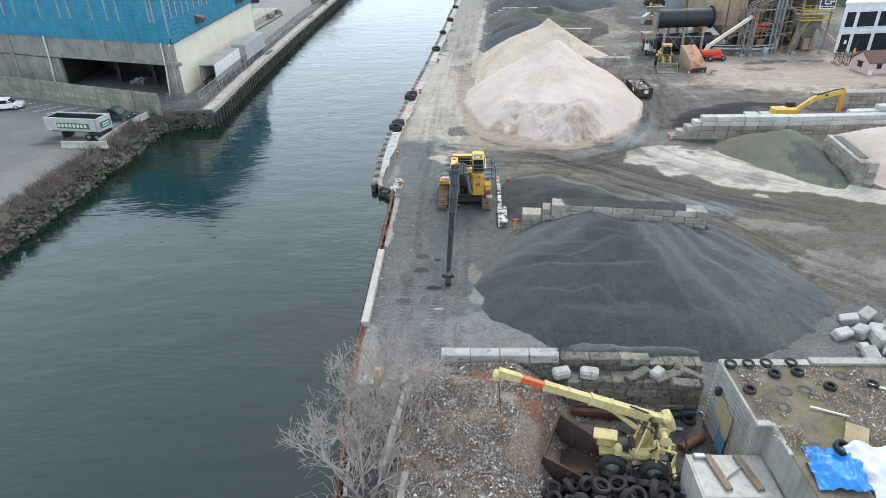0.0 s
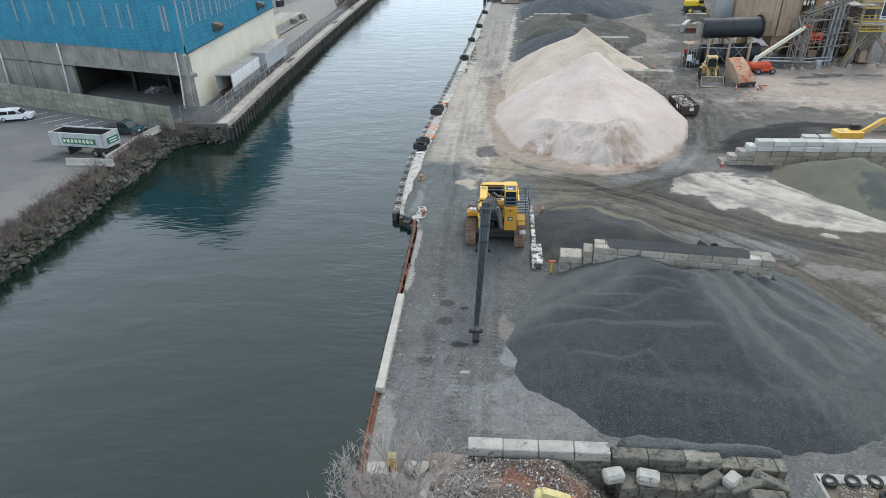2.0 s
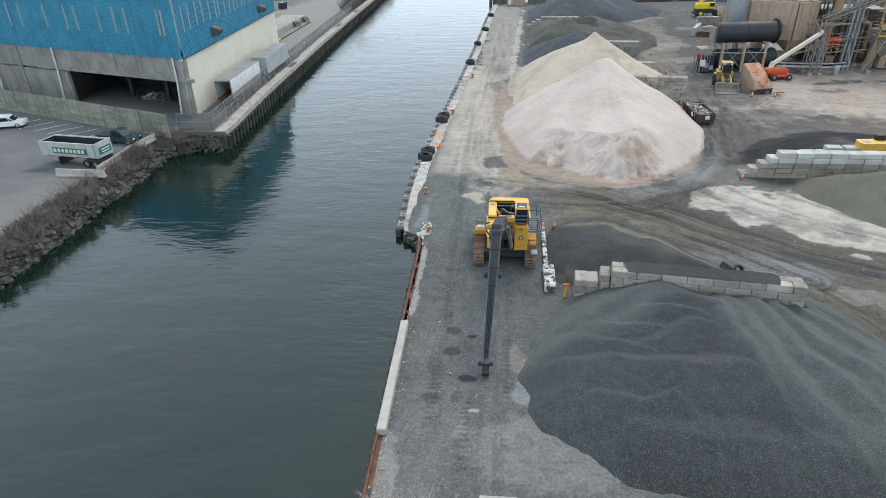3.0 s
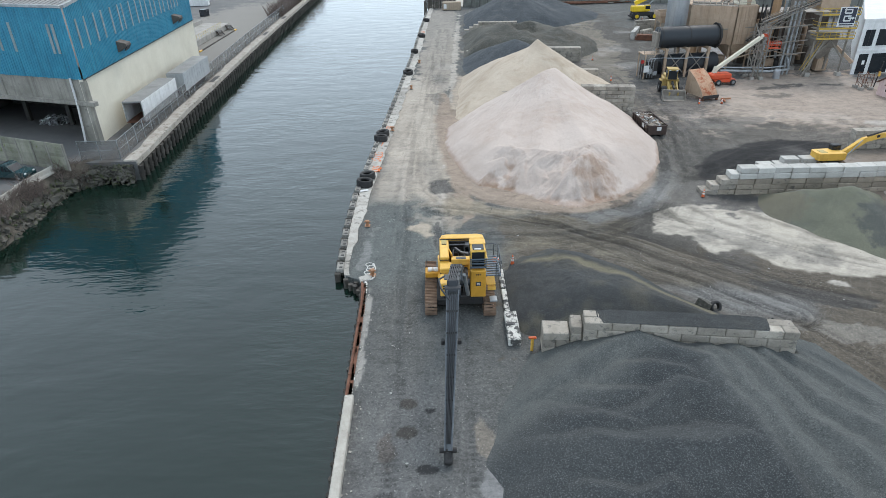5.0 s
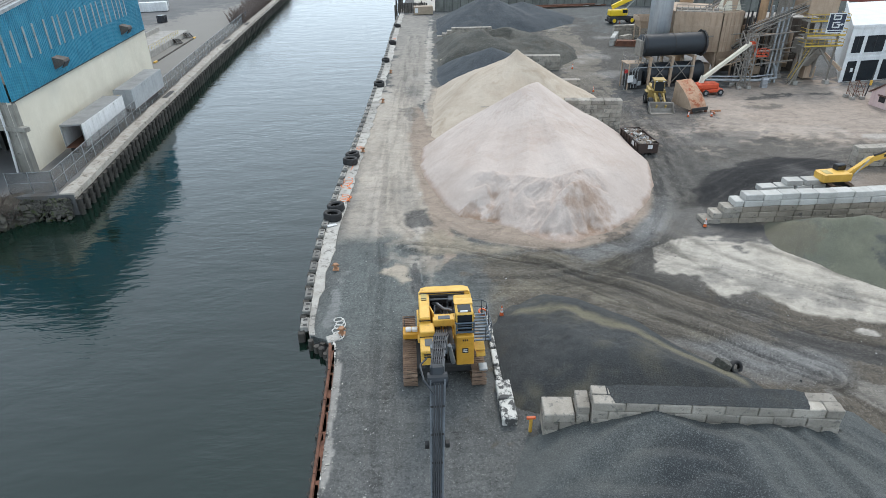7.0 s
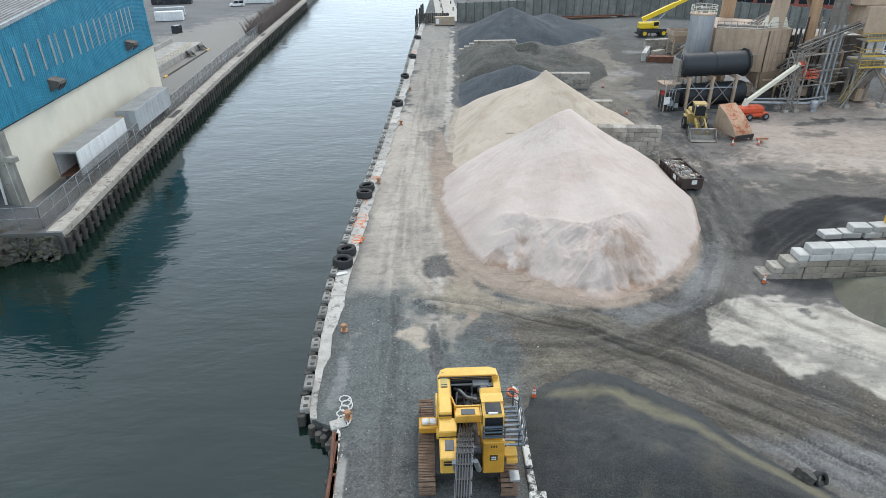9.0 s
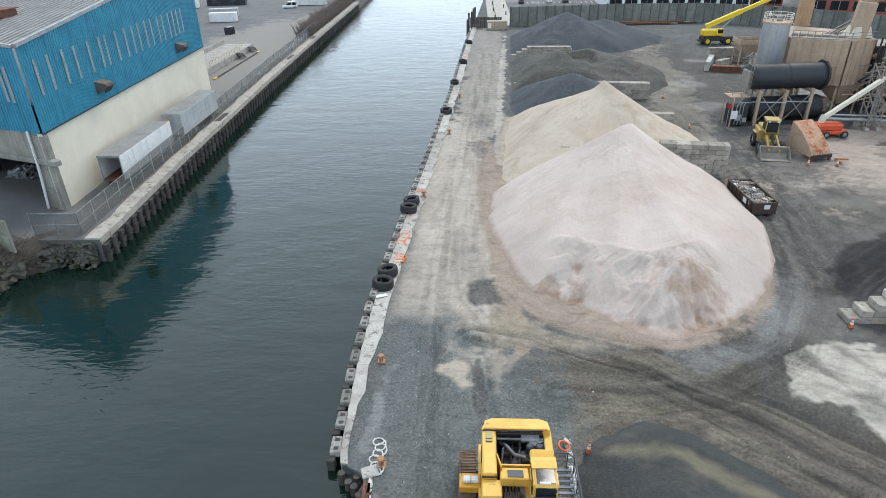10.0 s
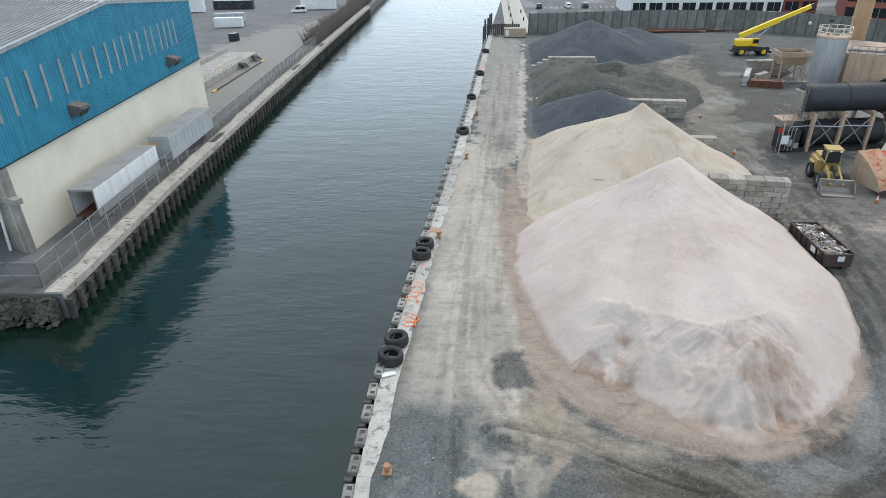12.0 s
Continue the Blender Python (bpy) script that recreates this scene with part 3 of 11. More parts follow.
def yard():
    ys = steps((-80, 18, 7), (18, 34, 0.24), (34, 84, 0.14), (84, 102, 0.2), (102, 150, 0.36), (150, 245, 0.8), (245, 330, 4), (330, 901, 57))
    us = steps((0, 36, 0.16), (36, 48, 0.3), (48, 95, 0.55), (95, 150, 6), (150, 1900, 250))
    ex = np.array([edge_at(EAST_EDGE, min(y, 899.0))[0] for y in ys])
    y = np.repeat(ys[:, None], len(us), 1)
    x = ex[:, None] + us[None, :]
    warp, torn = grid_noise(x, y, 5.0, 4, 3, 0.55, 0.65) - 0.5, grid_noise(x, y, 1.4, 3, 9, 0.7, 0.8) - 0.5
    bits = grid_noise(x, y, 0.8, 2, 13, 0.55, 0.5) - 0.5
    broad = grid_noise(x, y, 22.0, 4, 21, 0.55, 0.6)
    col = np.array(GREY) + (np.array((0.125, 0.126, 0.125)) - np.array(GREY)) * np.clip((broad[..., None] - 0.35) / 0.3, 0, 1)
    wander = warp * 2.2 + torn * 1.6 + bits * 1.0
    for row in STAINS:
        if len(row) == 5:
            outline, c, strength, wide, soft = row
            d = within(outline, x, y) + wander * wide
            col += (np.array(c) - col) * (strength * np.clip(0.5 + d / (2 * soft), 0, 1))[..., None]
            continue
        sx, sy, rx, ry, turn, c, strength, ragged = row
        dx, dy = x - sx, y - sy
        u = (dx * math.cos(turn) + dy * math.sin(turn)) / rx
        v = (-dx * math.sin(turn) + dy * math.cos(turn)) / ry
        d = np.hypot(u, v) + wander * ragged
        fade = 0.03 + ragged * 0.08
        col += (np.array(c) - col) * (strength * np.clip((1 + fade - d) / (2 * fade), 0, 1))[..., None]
    z = (grid_noise(x, y, 3.0, 3, 51) - 0.5) * 0.12 * (us[None, :] > 1.5)
    # wheel tracks: many passes side by side, darker ruts and paler dried ridges
    for n, (line, spread, depth) in enumerate(TRACKS):
        a, s = along_line(line, x + 0.5 * warp, y + 0.5 * warp)
        w = depth * np.clip(1.35 - np.abs(a) / spread, 0, 1) * (0.45 + 1.1 * grid_noise(a, s * 0.25, 2.2, 3, 71 + n))
        lane = grid_noise(a + 0.15 * torn, s * 0.045, 0.62, 4, 31 + n, 0.7)
        rut = np.clip((lane - 0.50) / 0.10, 0, 1)
        ridge = np.clip((0.45 - lane) / 0.10, 0, 1)
        tread = 0.5 + 0.5 * np.sin(s * 2 * math.pi / 0.34 + 2.0 * np.abs(a))
        col *= (1 - np.clip(w, 0, 1) * rut * (0.42 + 0.16 * tread))[..., None]
        col += (0.13 * np.clip(w, 0, 1) * ridge)[..., None] * (np.array((0.32, 0.29, 0.245)) - col)
        z -= 0.06 * np.clip(w, 0, 1) * (rut - ridge)
    # prints of the crawler's shoes on the quay
    for line in ([(-6.4, 40), (-6.0, 50), (-5.4, 62)], [(-1.6, 38), (-1.4, 48), (-1.0, 57)], [(-4.4, 36), (-3.8, 44), (-3.5, 50)]):
        a, s = along_line(line, x, y)
        bars = np.clip(1.25 - np.abs(a) / 0.36, 0, 1) * (np.sin(s * 2 * math.pi / 0.46) > 0.1) * np.clip((grid_noise(x, y, 3.4, 3, 83) - 0.40) / 0.12, 0, 1)
        col *= (1 - 0.42 * bars)[..., None]
        z -= 0.025 * bars
    damp = np.clip((grid_noise(x, y, 9.0, 4, 61) - 0.56) / 0.1, 0, 1) * (x > 8)
    ny, nx = x.shape
    verts = np.stack([x, y, z], -1).reshape(-1, 3)
    low = np.stack([ex, ys, np.full(ny, -7.0)], -1)
    idx = np.arange(ny * nx).reshape(ny, nx)
    quads = np.stack([idx[:-1, :-1], idx[:-1, 1:], idx[1:, 1:], idx[1:, :-1]], -1).reshape(-1, 4)
    k = ny * nx + np.arange(ny)
    side = np.stack([k[:-1], idx[:-1, 0], idx[1:, 0], k[1:]], -1)
    me = bpy.data.meshes.new("ground")
    me.from_pydata(np.vstack([verts, low]).tolist(), [], np.vstack([quads, side]).tolist())
    tone = np.ones((len(verts) + ny, 4), np.float32)
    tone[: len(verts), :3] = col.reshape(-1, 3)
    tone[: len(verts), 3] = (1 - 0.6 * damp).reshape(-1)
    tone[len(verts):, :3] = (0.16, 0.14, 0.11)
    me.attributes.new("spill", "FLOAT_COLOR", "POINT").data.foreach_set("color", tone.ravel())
    me.polygons.foreach_set("use_smooth", [True] * len(quads) + [False] * len(side))
    me.materials.append(M_ground)
    tagged(new("ground", me), "grey gravel and asphalt yard stained with sand and salt", "ground", kind="structure")


yard()
land("ground", WEST_EDGE, -1800.0, WEST_Z, M_lot, "worn grey asphalt lot with cracks and stains")
w = Mesh()
w.add([(-400, -80, WATER_Z), (300, -80, WATER_Z), (300, 900, WATER_Z), (-400, 900, WATER_Z)], [(0, 1, 2, 3)])
tagged(part("water", w, M_water), "dark green canal water with slight ripples", "water", kind="structure")


# ---- loose heaps ----
def inside(poly, x, y):
    """How far x, y lies within the outline; negative outside it."""
    best, odd = 1e9, False
    for (x0, y0), (x1, y1) in zip(poly, poly[1:] + poly[:1]):
        dx, dy = x1 - x0, y1 - y0
        t = max(0.0, min(1.0, ((x - x0) * dx + (y - y0) * dy) / (dx * dx + dy * dy)))
        best = min(best, math.hypot(x - x0 - t * dx, y - y0 - t * dy))
        if (y0 > y) != (y1 > y) and x < x0 + (y - y0) * dx / dy:
            odd = not odd
    return best if odd else -best


def heap(name, step, height, material, label, category, foot, steep=0.7, low=-0.12, k=3.5):
    """A heap as a sheet: its height is given by a function and runs out at the outline of its foot."""
    x0, y0 = min(p[0] for p in foot) - 1, min(p[1] for p in foot) - 1
    x1, y1 = max(p[0] for p in foot) + 1, max(p[1] for p in foot) + 1
    nx, ny = int((x1 - x0) / step) + 1, int((y1 - y0) / step) + 1

    def level(x, y):
        d = inside(foot, x + 0.42 * fbm(x, y, 3.0, 3, 0.3), y + 0.42 * fbm(x, y, 3.0, 3, 5.3))
        if d < -0.6:
            return low - 1
        return -soft_max([-height(x, y), -(d * steep)], k) + 0.05

    z = [[level(x0 + i * step, y0 + j * step) for i in range(nx)] for j in range(ny)]
    m, ids = Mesh(), {}

    def vid(i, j):
        if (i, j) not in ids:
            ids[i, j] = len(m.v)
            m.v.append((x0 + i * step, y0 + j * step, max(z[j][i], low)))
        return ids[i, j]

    for j in range(ny - 1):
        for i in range(nx - 1):
            if max(z[j][i], z[j][i + 1], z[j + 1][i], z[j + 1][i + 1]) > low:
                m.f.append((vid(i, j), vid(i + 1, j), vid(i + 1, j + 1), vid(i, j + 1)))
    return tagged(part(name, m, material, smooth=True), label, category, kind="stuff")


def cone(x, y, px, py, h, sx, sy=None, turn=0.0):
    """The height of a cone with its peak at px, py, and its own slope along two axes."""
    c, s = math.cos(radians(turn)), math.sin(radians(turn))
    dx, dy = (x - px) * c + (y - py) * s, -(x - px) * s + (y - py) * c
    return h - math.hypot(dx * sx, dy * (sy or sx))


def soft_max(vals, k=3.0):
    m = max(vals)
    return m + math.log(sum(math.exp((v - m) * k) for v in vals)) / k


def rills(x, y, px, py, amount, count=26, seed=0.0):
    """Runs down the slope that fan out from the peak."""
    a, d = math.atan2(y - py, x - px), math.hypot(x - px, y - py)
    return amount * min(d / 4.0, 1.0) * noise.noise(Vector((math.cos(a) * count / 6, math.sin(a) * count / 6, seed + d * 0.05)))


M_salt = gravel("pinkish_road_salt", (0.45, 0.375, 0.328), (0.515, 0.442, 0.395), 6.0, 0.055, (0.435, 0.353, 0.303), None, 0.16, toned=(0.29, 0.20, 0.145), mottle=0.12)
M_sand = gravel("tan_sand", (0.42, 0.348, 0.272), (0.49, 0.42, 0.34), 5.0, 0.03, (0.35, 0.28, 0.205), None, 0.2, mottle=0.2)
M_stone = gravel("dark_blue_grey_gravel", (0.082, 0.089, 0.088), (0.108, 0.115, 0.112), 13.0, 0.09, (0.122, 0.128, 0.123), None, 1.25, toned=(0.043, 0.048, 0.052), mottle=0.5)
M_stone_dark = gravel("dark_gravel", (0.043, 0.046, 0.047), (0.058, 0.062, 0.062), 13.0, 0.08, (0.066, 0.064, 0.056), None, 1.0)
M_stone_rim = gravel("dark_gravel_with_olive_rim", (0.043, 0.046, 0.047), (0.058, 0.062, 0.062), 13.0, 0.08, (0.066, 0.064, 0.056), None, 1.0, toned=(0.175, 0.158, 0.108))
M_stone_blue = gravel("slate_grey_gravel", (0.050, 0.058, 0.066), (0.068, 0.078, 0.086), 6.0, 0.04, (0.095, 0.10, 0.10))
M_stone_green = gravel("greenish_grey_gravel", (0.12, 0.125, 0.095), (0.155, 0.155, 0.115), 12.0, 0.05, (0.085, 0.09, 0.085), None, 0.8, [(41.5, 68.5, 4.6, 6.5, 20, (0.060, 0.066, 0.066), 0.85, 0.5), (31.5, 76.5, 2.4, 3.0, 0, (0.12, 0.105, 0.078), 0.6, 0.8)])
M_stone_brown = gravel("brownish_grey_gravel", (0.075, 0.076, 0.068), (0.105, 0.10, 0.085), 4.0, 0.08, (0.065, 0.052, 0.038))


def wave(x, y, size, octaves=4, seed=1, gain=0.55):
    """Lattice noise between -1 and 1 over arrays."""
    return 2 * grid_noise(x, y, size, octaves, seed, gain, 0.7) - 1


def blend_max(parts, k):
    """A soft greatest value over arrays."""
    top = np.maximum.reduce(parts)
    return top + np.log(sum(np.exp((p - top) * k) for p in parts)) / k


def ridge_line(x, y, line, slope, crown):
    """The height of a ridge along a bent line in space, falling off to both sides from a rounded crown."""
    best = np.full(x.shape, -9.0)
    for (x0, y0, z0), (x1, y1, z1) in zip(line, line[1:]):
        dx, dy = x1 - x0, y1 - y0
        t = np.clip(((x - x0) * dx + (y - y0) * dy) / (dx * dx + dy * dy), 0, 1)
        d = np.hypot(x - x0 - t * dx, y - y0 - t * dy)
        best = np.maximum(best, z0 + t * (z1 - z0) - slope * (np.hypot(d, crown) - crown))
    return best


def heap_sheet(name, step, height, material, label, category, foot, steep, tone=None, ragged=0.22, low=-0.15):
    """A heap as a fine sheet worked out over arrays; tone: where the second colour lies."""
    xs = np.arange(min(p[0] for p in foot) - 1, max(p[0] for p in foot) + 1, step)
    ys = np.arange(min(p[1] for p in foot) - 1, max(p[1] for p in foot) + 1, step)
    x, y = np.meshgrid(xs, ys)
    d = within(foot, x + ragged * wave(x, y, 2.6, 4, 401), y + ragged * wave(x, y, 2.6, 4, 402))
    z = -blend_max([-height(x, y), -(d * steep)], 5.0) + 0.06
    z = np.where(d < -0.6, low - 1, z)
    top = np.maximum(z, low)
    cells = np.maximum.reduce([z[:-1, :-1], z[1:, :-1], z[:-1, 1:], z[1:, 1:]]) > low
    idx = np.arange(x.size).reshape(x.shape)
    quads = np.stack([idx[:-1, :-1], idx[:-1, 1:], idx[1:, 1:], idx[1:, :-1]], -1)[cells]
    used = np.unique(quads)
    place = np.zeros(x.size, np.int64)
    place[used] = np.arange(len(used))
    me = bpy.data.meshes.new(name)
    me.from_pydata(np.stack([x.ravel()[used], y.ravel()[used], top.ravel()[used]], -1).tolist(), [], place[quads].tolist())
    me.polygons.foreach_set("use_smooth", [True] * len(me.polygons))
    if tone:
        me.attributes.new("tone", "FLOAT", "POINT").data.foreach_set("value", np.clip(tone(x, y, z), 0, 1).ravel()[used].astype(np.float32))
    me.materials.append(material)
    return tagged(new(name, me), label, category, kind="stuff")


SALT_CREST = [(0.4, 87.0, 2.0), (1.5, 88.6, 2.6), (4.1, 89.7, 3.1), (7.2, 87.9, 3.3), (9.2, 86.4, 3.45), (11.5, 85.9, 3.5), (14.0, 86.6, 3.8), (15.6, 86.9, 3.9), (17.7, 86.0, 3.3), (19.2, 85.0, 2.2), (20.2, 84.8, 1.2)]
SALT_BACK = [[(12.9, 104, 6.5), (14.6, 86.8, 3.9)], [(12.0, 104, 6.3), (9.2, 86.6, 3.4)], [(10.4, 104, 5.6), (4.2, 90, 2.9)], [(15.4, 104, 5.4), (18.3, 87, 3.1)], [(8.6, 103, 4.6), (0.6, 91, 1.2)], [(18, 103, 4.0), (22.8, 92, 1.3)]]
SALT_LOBES = [[(8.8, 85.0, 2.9), (10.1, 85.9, 3.35), (11.6, 85.2, 3.3), (11.0, 83.9, 3.0), (9.7, 82.4, 2.3)], [(0.7, 86.0, 1.9), (2.6, 86.8, 2.5), (4.3, 86.6, 2.5)], [(6.7, 86.2, 2.7), (6.6, 84.7, 2.2), (6.9, 83.5, 1.3), (7.1, 82.4, 0.5)], [(8.3, 84.6, 2.7), (8.2, 83.0, 2.0), (7.6, 81.2, 0.7)], [(11.3, 82.4, 3.0), (12.3, 83.5, 3.6), (13.8, 84.0, 3.8), (15.2, 83.6, 3.6), (16.2, 82.4, 2.7)], [(13.9, 84.0, 3.8), (14.3, 86.6, 3.8)], [(15.3, 83.7, 3.6), (17.2, 84.0, 2.6), (18.6, 84.0, 1.2)]]
SALT_RUNS = [[(11.3, 82.4, 3.0), (9.4, 79.8, 0.6)], [(11.7, 82.8, 3.2), (10.8, 79.0, 0.5)], [(12.2, 83.2, 3.4), (12.3, 79.3, 0.5)], [(13.2, 83.6, 3.6), (13.7, 79.7, 0.5)], [(14.4, 83.8, 3.7), (15.2, 80.4, 0.5)], [(15.2, 83.5, 3.5), (16.7, 81.3, 0.5)], [(16.0, 83.0, 3.0), (17.9, 82.4, 0.5)], [(2.4, 87.0, 2.4), (1.6, 85.6, 0.6)], [(3.4, 86.9, 2.4), (3.2, 84.3, 0.5)], [(4.8, 86.0, 1.8), (5.0, 83.4, 0.4)], [(9.9, 82.6, 2.4), (8.6, 80.4, 0.5)]]
SALT_CLODS = [(-1.5, 98.6, 0.9), (-1.0, 97.6, 1.0), (-1.6, 96.8, 0.8), (-0.7, 96.2, 0.9), (-1.2, 95.4, 0.7), (0.0, 96.9, 1.0)]


def salt_height(x, y):
    fall = np.hypot((x - 12.3) * np.where(x > 12.3, 0.60, 0.66), (y - 108.6) * np.where(y < 108.6, 0.31, 0.68))
    main = 9.35 - 1.36 * fall + 0.040 * fall * fall
    back = blend_max([main] + [ridge_line(x, y, p, 0.40, 0.9) for p in SALT_BACK], 5.0)
    a = np.arctan2(x - 13.2, 109.4 - y)
    d = np.hypot(x - 13.2, y - 109.4)
    brow = np.interp(x, [p[0] for p in SALT_CREST], [p[1] for p in SALT_CREST])
    back -= 0.75 * np.clip(brow - y, 0, None)
    back += 0.13 * wave(a * 16.0, d * 0.16, 1.0, 4, 41) * np.clip(d / 8.0, 0, 1) + 0.05 * wave(x, y, 1.3, 4, 42)
    crust = np.clip(1.4 - np.hypot((x - 13.4) / 4.6, (y - 99.0) / 6.5), 0, 1)
    back += 0.10 * crust * (0.3 - np.abs(wave(x + 0.5 * y, y * 0.6, 0.9, 3, 54)))
    wx = x + 0.7 * wave(x, y, 2.4, 2, 43) + 0.10 * wave(x, y, 0.6, 2, 45)
    wy = y + 0.7 * wave(x, y, 2.4, 2, 44) + 0.10 * wave(x, y, 0.6, 2, 46)
    crest = ridge_line(wx, wy, SALT_CREST, 0.62, 0.10)
    lobes = np.maximum.reduce([ridge_line(wx, wy, p, 0.95, 0.14) for p in SALT_LOBES])
    runs = np.maximum.reduce([ridge_line(wx, wy, p, 0.85, 0.06) for p in SALT_RUNS])
    front = blend_max([crest - 0.05, lobes, runs], 22.0)
    fan = np.arctan2(wx - 13.4, 88.0 - wy)
    gully = 0.35 - np.abs(wave(fan * 9.0, wy * 0.25, 1.0, 3, 52, 0.6))
    dug = 0.16 * (0.30 - np.abs(wave(wx, wy, 1.9, 1, 47))) + 0.05 * (0.3 - np.abs(wave(x, y, 0.7, 2, 50))) + 0.015 * wave(x, y, 0.3, 2, 48) + 0.17 * gully * (y < 86.5)
    front += dug * 2.2 - 0.45 * np.exp(-((x - 5.3) ** 2 + (y - 85.9) ** 2 * 1.6) / 1.4)
    clods = np.maximum.reduce([h - 1.0 * np.hypot(x - px, y - py) for px, py, h in SALT_CLODS])
    return blend_max([back, front, clods, 0.10 + 0.08 * wave(x, y, 1.2, 3, 49)], 8.0) - 0.05


def salt_tone(x, y, z):
    torn = wave(x, y, 1.6, 5, 51, 0.65)
    lobe = 0.95 - np.hypot((x - 14.6) / 3.2, (y - 82.6) / 2.8) + 1.1 * torn
    lobe = lobe * (0.7 + 1.2 * np.abs(wave(np.arctan2(x - 13.6, 87.0 - y) * 9.0, y * 0.3, 1.0, 3, 55)))
    left = 0.7 - np.hypot((x - 3.6) / 4.2, (y - 84.4) / 1.7) + 1.2 * torn
    hollow = 0.6 - np.hypot((x - 5.4) / 1.6, (y - 86.4) / 0.9) + 0.8 * torn
    rim = 0.55 - z / 0.7 + 0.5 * torn
    crust = 0.7 - np.hypot((x - 13.0) / 7.0, (y - 96.0) / 4.0) + 0.9 * wave(x + 0.6 * y, y, 2.2, 5, 53, 0.65)
    return np.clip(lobe * 1.2, 0, 0.8) + np.clip(left * 1.8, 0, 0.6) + np.clip(hollow * 1.5, 0, 0.7) + np.clip(rim * 1.4, 0, 0.75) + np.clip(crust * 0.8, 0, 0.14)


heap_sheet("salt_pile", 0.10, salt_height, M_salt, "large pinkish-white road salt heap with a lumpy dug front", "salt pile", [(-1.5, 106), (-1.9, 99.5), (-1.6, 95.5), (-0.8, 92), (0.1, 88.3), (1.6, 84.7), (4.9, 82.6), (6.7, 81.5), (8.0, 79.9), (9.1, 78.9), (10.8, 78.1), (12.6, 78.3), (15.8, 79.8), (19.2, 82.6), (22.8, 87.4), (24.4, 91), (26.3, 98), (26.2, 108), (21.5, 117), (14.0, 119.5), (8.0, 117.0), (4.2, 113.0), (0.6, 110.0)], 0.75, salt_tone, 0.18)


def sand_height(x, y):
    a, d = np.arctan2(x - 14.1, 124.1 - y), np.hypot(x - 14.1, y - 124.1)
    fall = np.hypot((x - 13.9) * np.where(x < 13.9, 0.90, 0.62), (y - 124.1) * 0.78)
    main = 9.2 - 1.18 * fall + 0.022 * fall * fall
    arms = [ridge_line(x, y, p, 0.42, 0.3) for p in ([(14.1, 124.1, 8.2), (18.6, 122.6, 5.0), (22.5, 121.5, 2.6)], [(9.5, 124.5, 3.9), (5.6, 126, 1.7)])]
    apron = 1.2 - np.hypot((x - 8.0) * 0.20, (y - 119.0) * 0.07)
    h = blend_max([main, apron] + arms, 4.0)
    return h + 0.16 * wave(a * 12.0, d * 0.2, 1.0, 4, 81) * np.clip(d / 5.0, 0, 1) + 0.12 * wave(x, y, 2.2, 4, 82) - 0.2


heap_sheet("sand_pile", 0.22, sand_height, M_sand, "tall tan sand heap with a sharp crest behind the salt", "sand pile", [(-0.6, 104.5), (8, 104), (26, 110), (28.0, 118), (28.5, 126), (27, 133), (18, 138), (7, 138.5), (2.2, 137), (1.2, 128)], 0.8, None, 0.4)


GRAVEL_LOADS = [[(0.9, 48.6, 0.8), (3.8, 50.2, 1.7), (6.8, 51.4, 2.5), (9.8, 52.4, 3.0), (11.8, 50.8, 2.9), (13.5, 49.9, 3.0)], [(0.6, 45.4, 0.7), (1.9, 46.0, 1.25), (3.9, 45.8, 2.2), (6.0, 45.4, 2.45), (7.5, 44.9, 2.5)], [(0.1, 41.2, 0.8), (1.4, 42.5, 1.8), (3.2, 43.3, 2.3), (5.1, 43.6, 2.6), (8.2, 43.0, 2.8), (10.9, 42.8, 2.95), (13.4, 43.4, 3.0)], [(8.1, 45.6, 2.5), (9.7, 46.7, 2.75), (11.2, 47.8, 2.85), (12.4, 47.4, 2.85)], [(8.6, 49.4, 2.7), (10.0, 49.2, 2.95), (11.6, 48.9, 2.9)], [(5.4, 48.2, 2.0), (7.2, 47.4, 2.45), (8.6, 47.4, 2.5)], [(4.4, 41.0, 1.9), (6.6, 40.4, 2.0), (8.4, 40.9, 2.3)]]
GRAVEL_PUSHED = [[(13.5, 49.9, 3.0), (13.6, 47.3, 3.0), (14.1, 45.3, 3.0), (14.2, 41.8, 2.75), (14.8, 39.1, 1.9), (15.3, 36.7, 0.9)], [(14.4, 50.6, 2.9), (15.1, 45.7, 2.95), (15.9, 42.2, 2.7), (17.1, 39.6, 2.1), (18.0, 37.4, 1.1), (18.4, 36.0, 0.5)], [(16.2, 50.9, 2.8), (17.0, 45.6, 2.65), (18.8, 43.0, 2.4), (19.9, 40.7, 1.9), (20.5, 38.3, 1.0), (20.9, 36.4, 0.4)], [(17.9, 50.9, 2.5), (19.1, 46.6, 2.35), (21.4, 44.6, 2.0), (22.4, 42.5, 1.6), (22.9, 39.9, 0.9), (24.0, 38.4, 0.4)], [(19.8, 51.2, 2.0), (21.7, 48.0, 1.8), (23.8, 46.4, 1.4), (25.1, 43.6, 0.9), (26.3, 40.6, 0.35)], [(20.6, 54.2, 1.4), (23.0, 50.6, 1.1), (25.2, 48.0, 0.6)]]
GRAVEL_FOOT = [(-0.6, 44.2), (0.3, 42.6), (0.0, 41.0), (0.5, 39.2), (2.4, 38.1), (3.4, 36.7), (4.8, 35.5), (9, 34.6), (15, 34.3), (18.9, 34.5), (20.6, 35.6), (24.3, 38.0), (27.2, 40.6), (27.6, 43.6), (26.2, 47.6), (24.0, 54.6), (20.6, 57.4), (6.6, 58.8), (4.2, 56.4), (1.7, 50.8), (0.2, 47.8)]


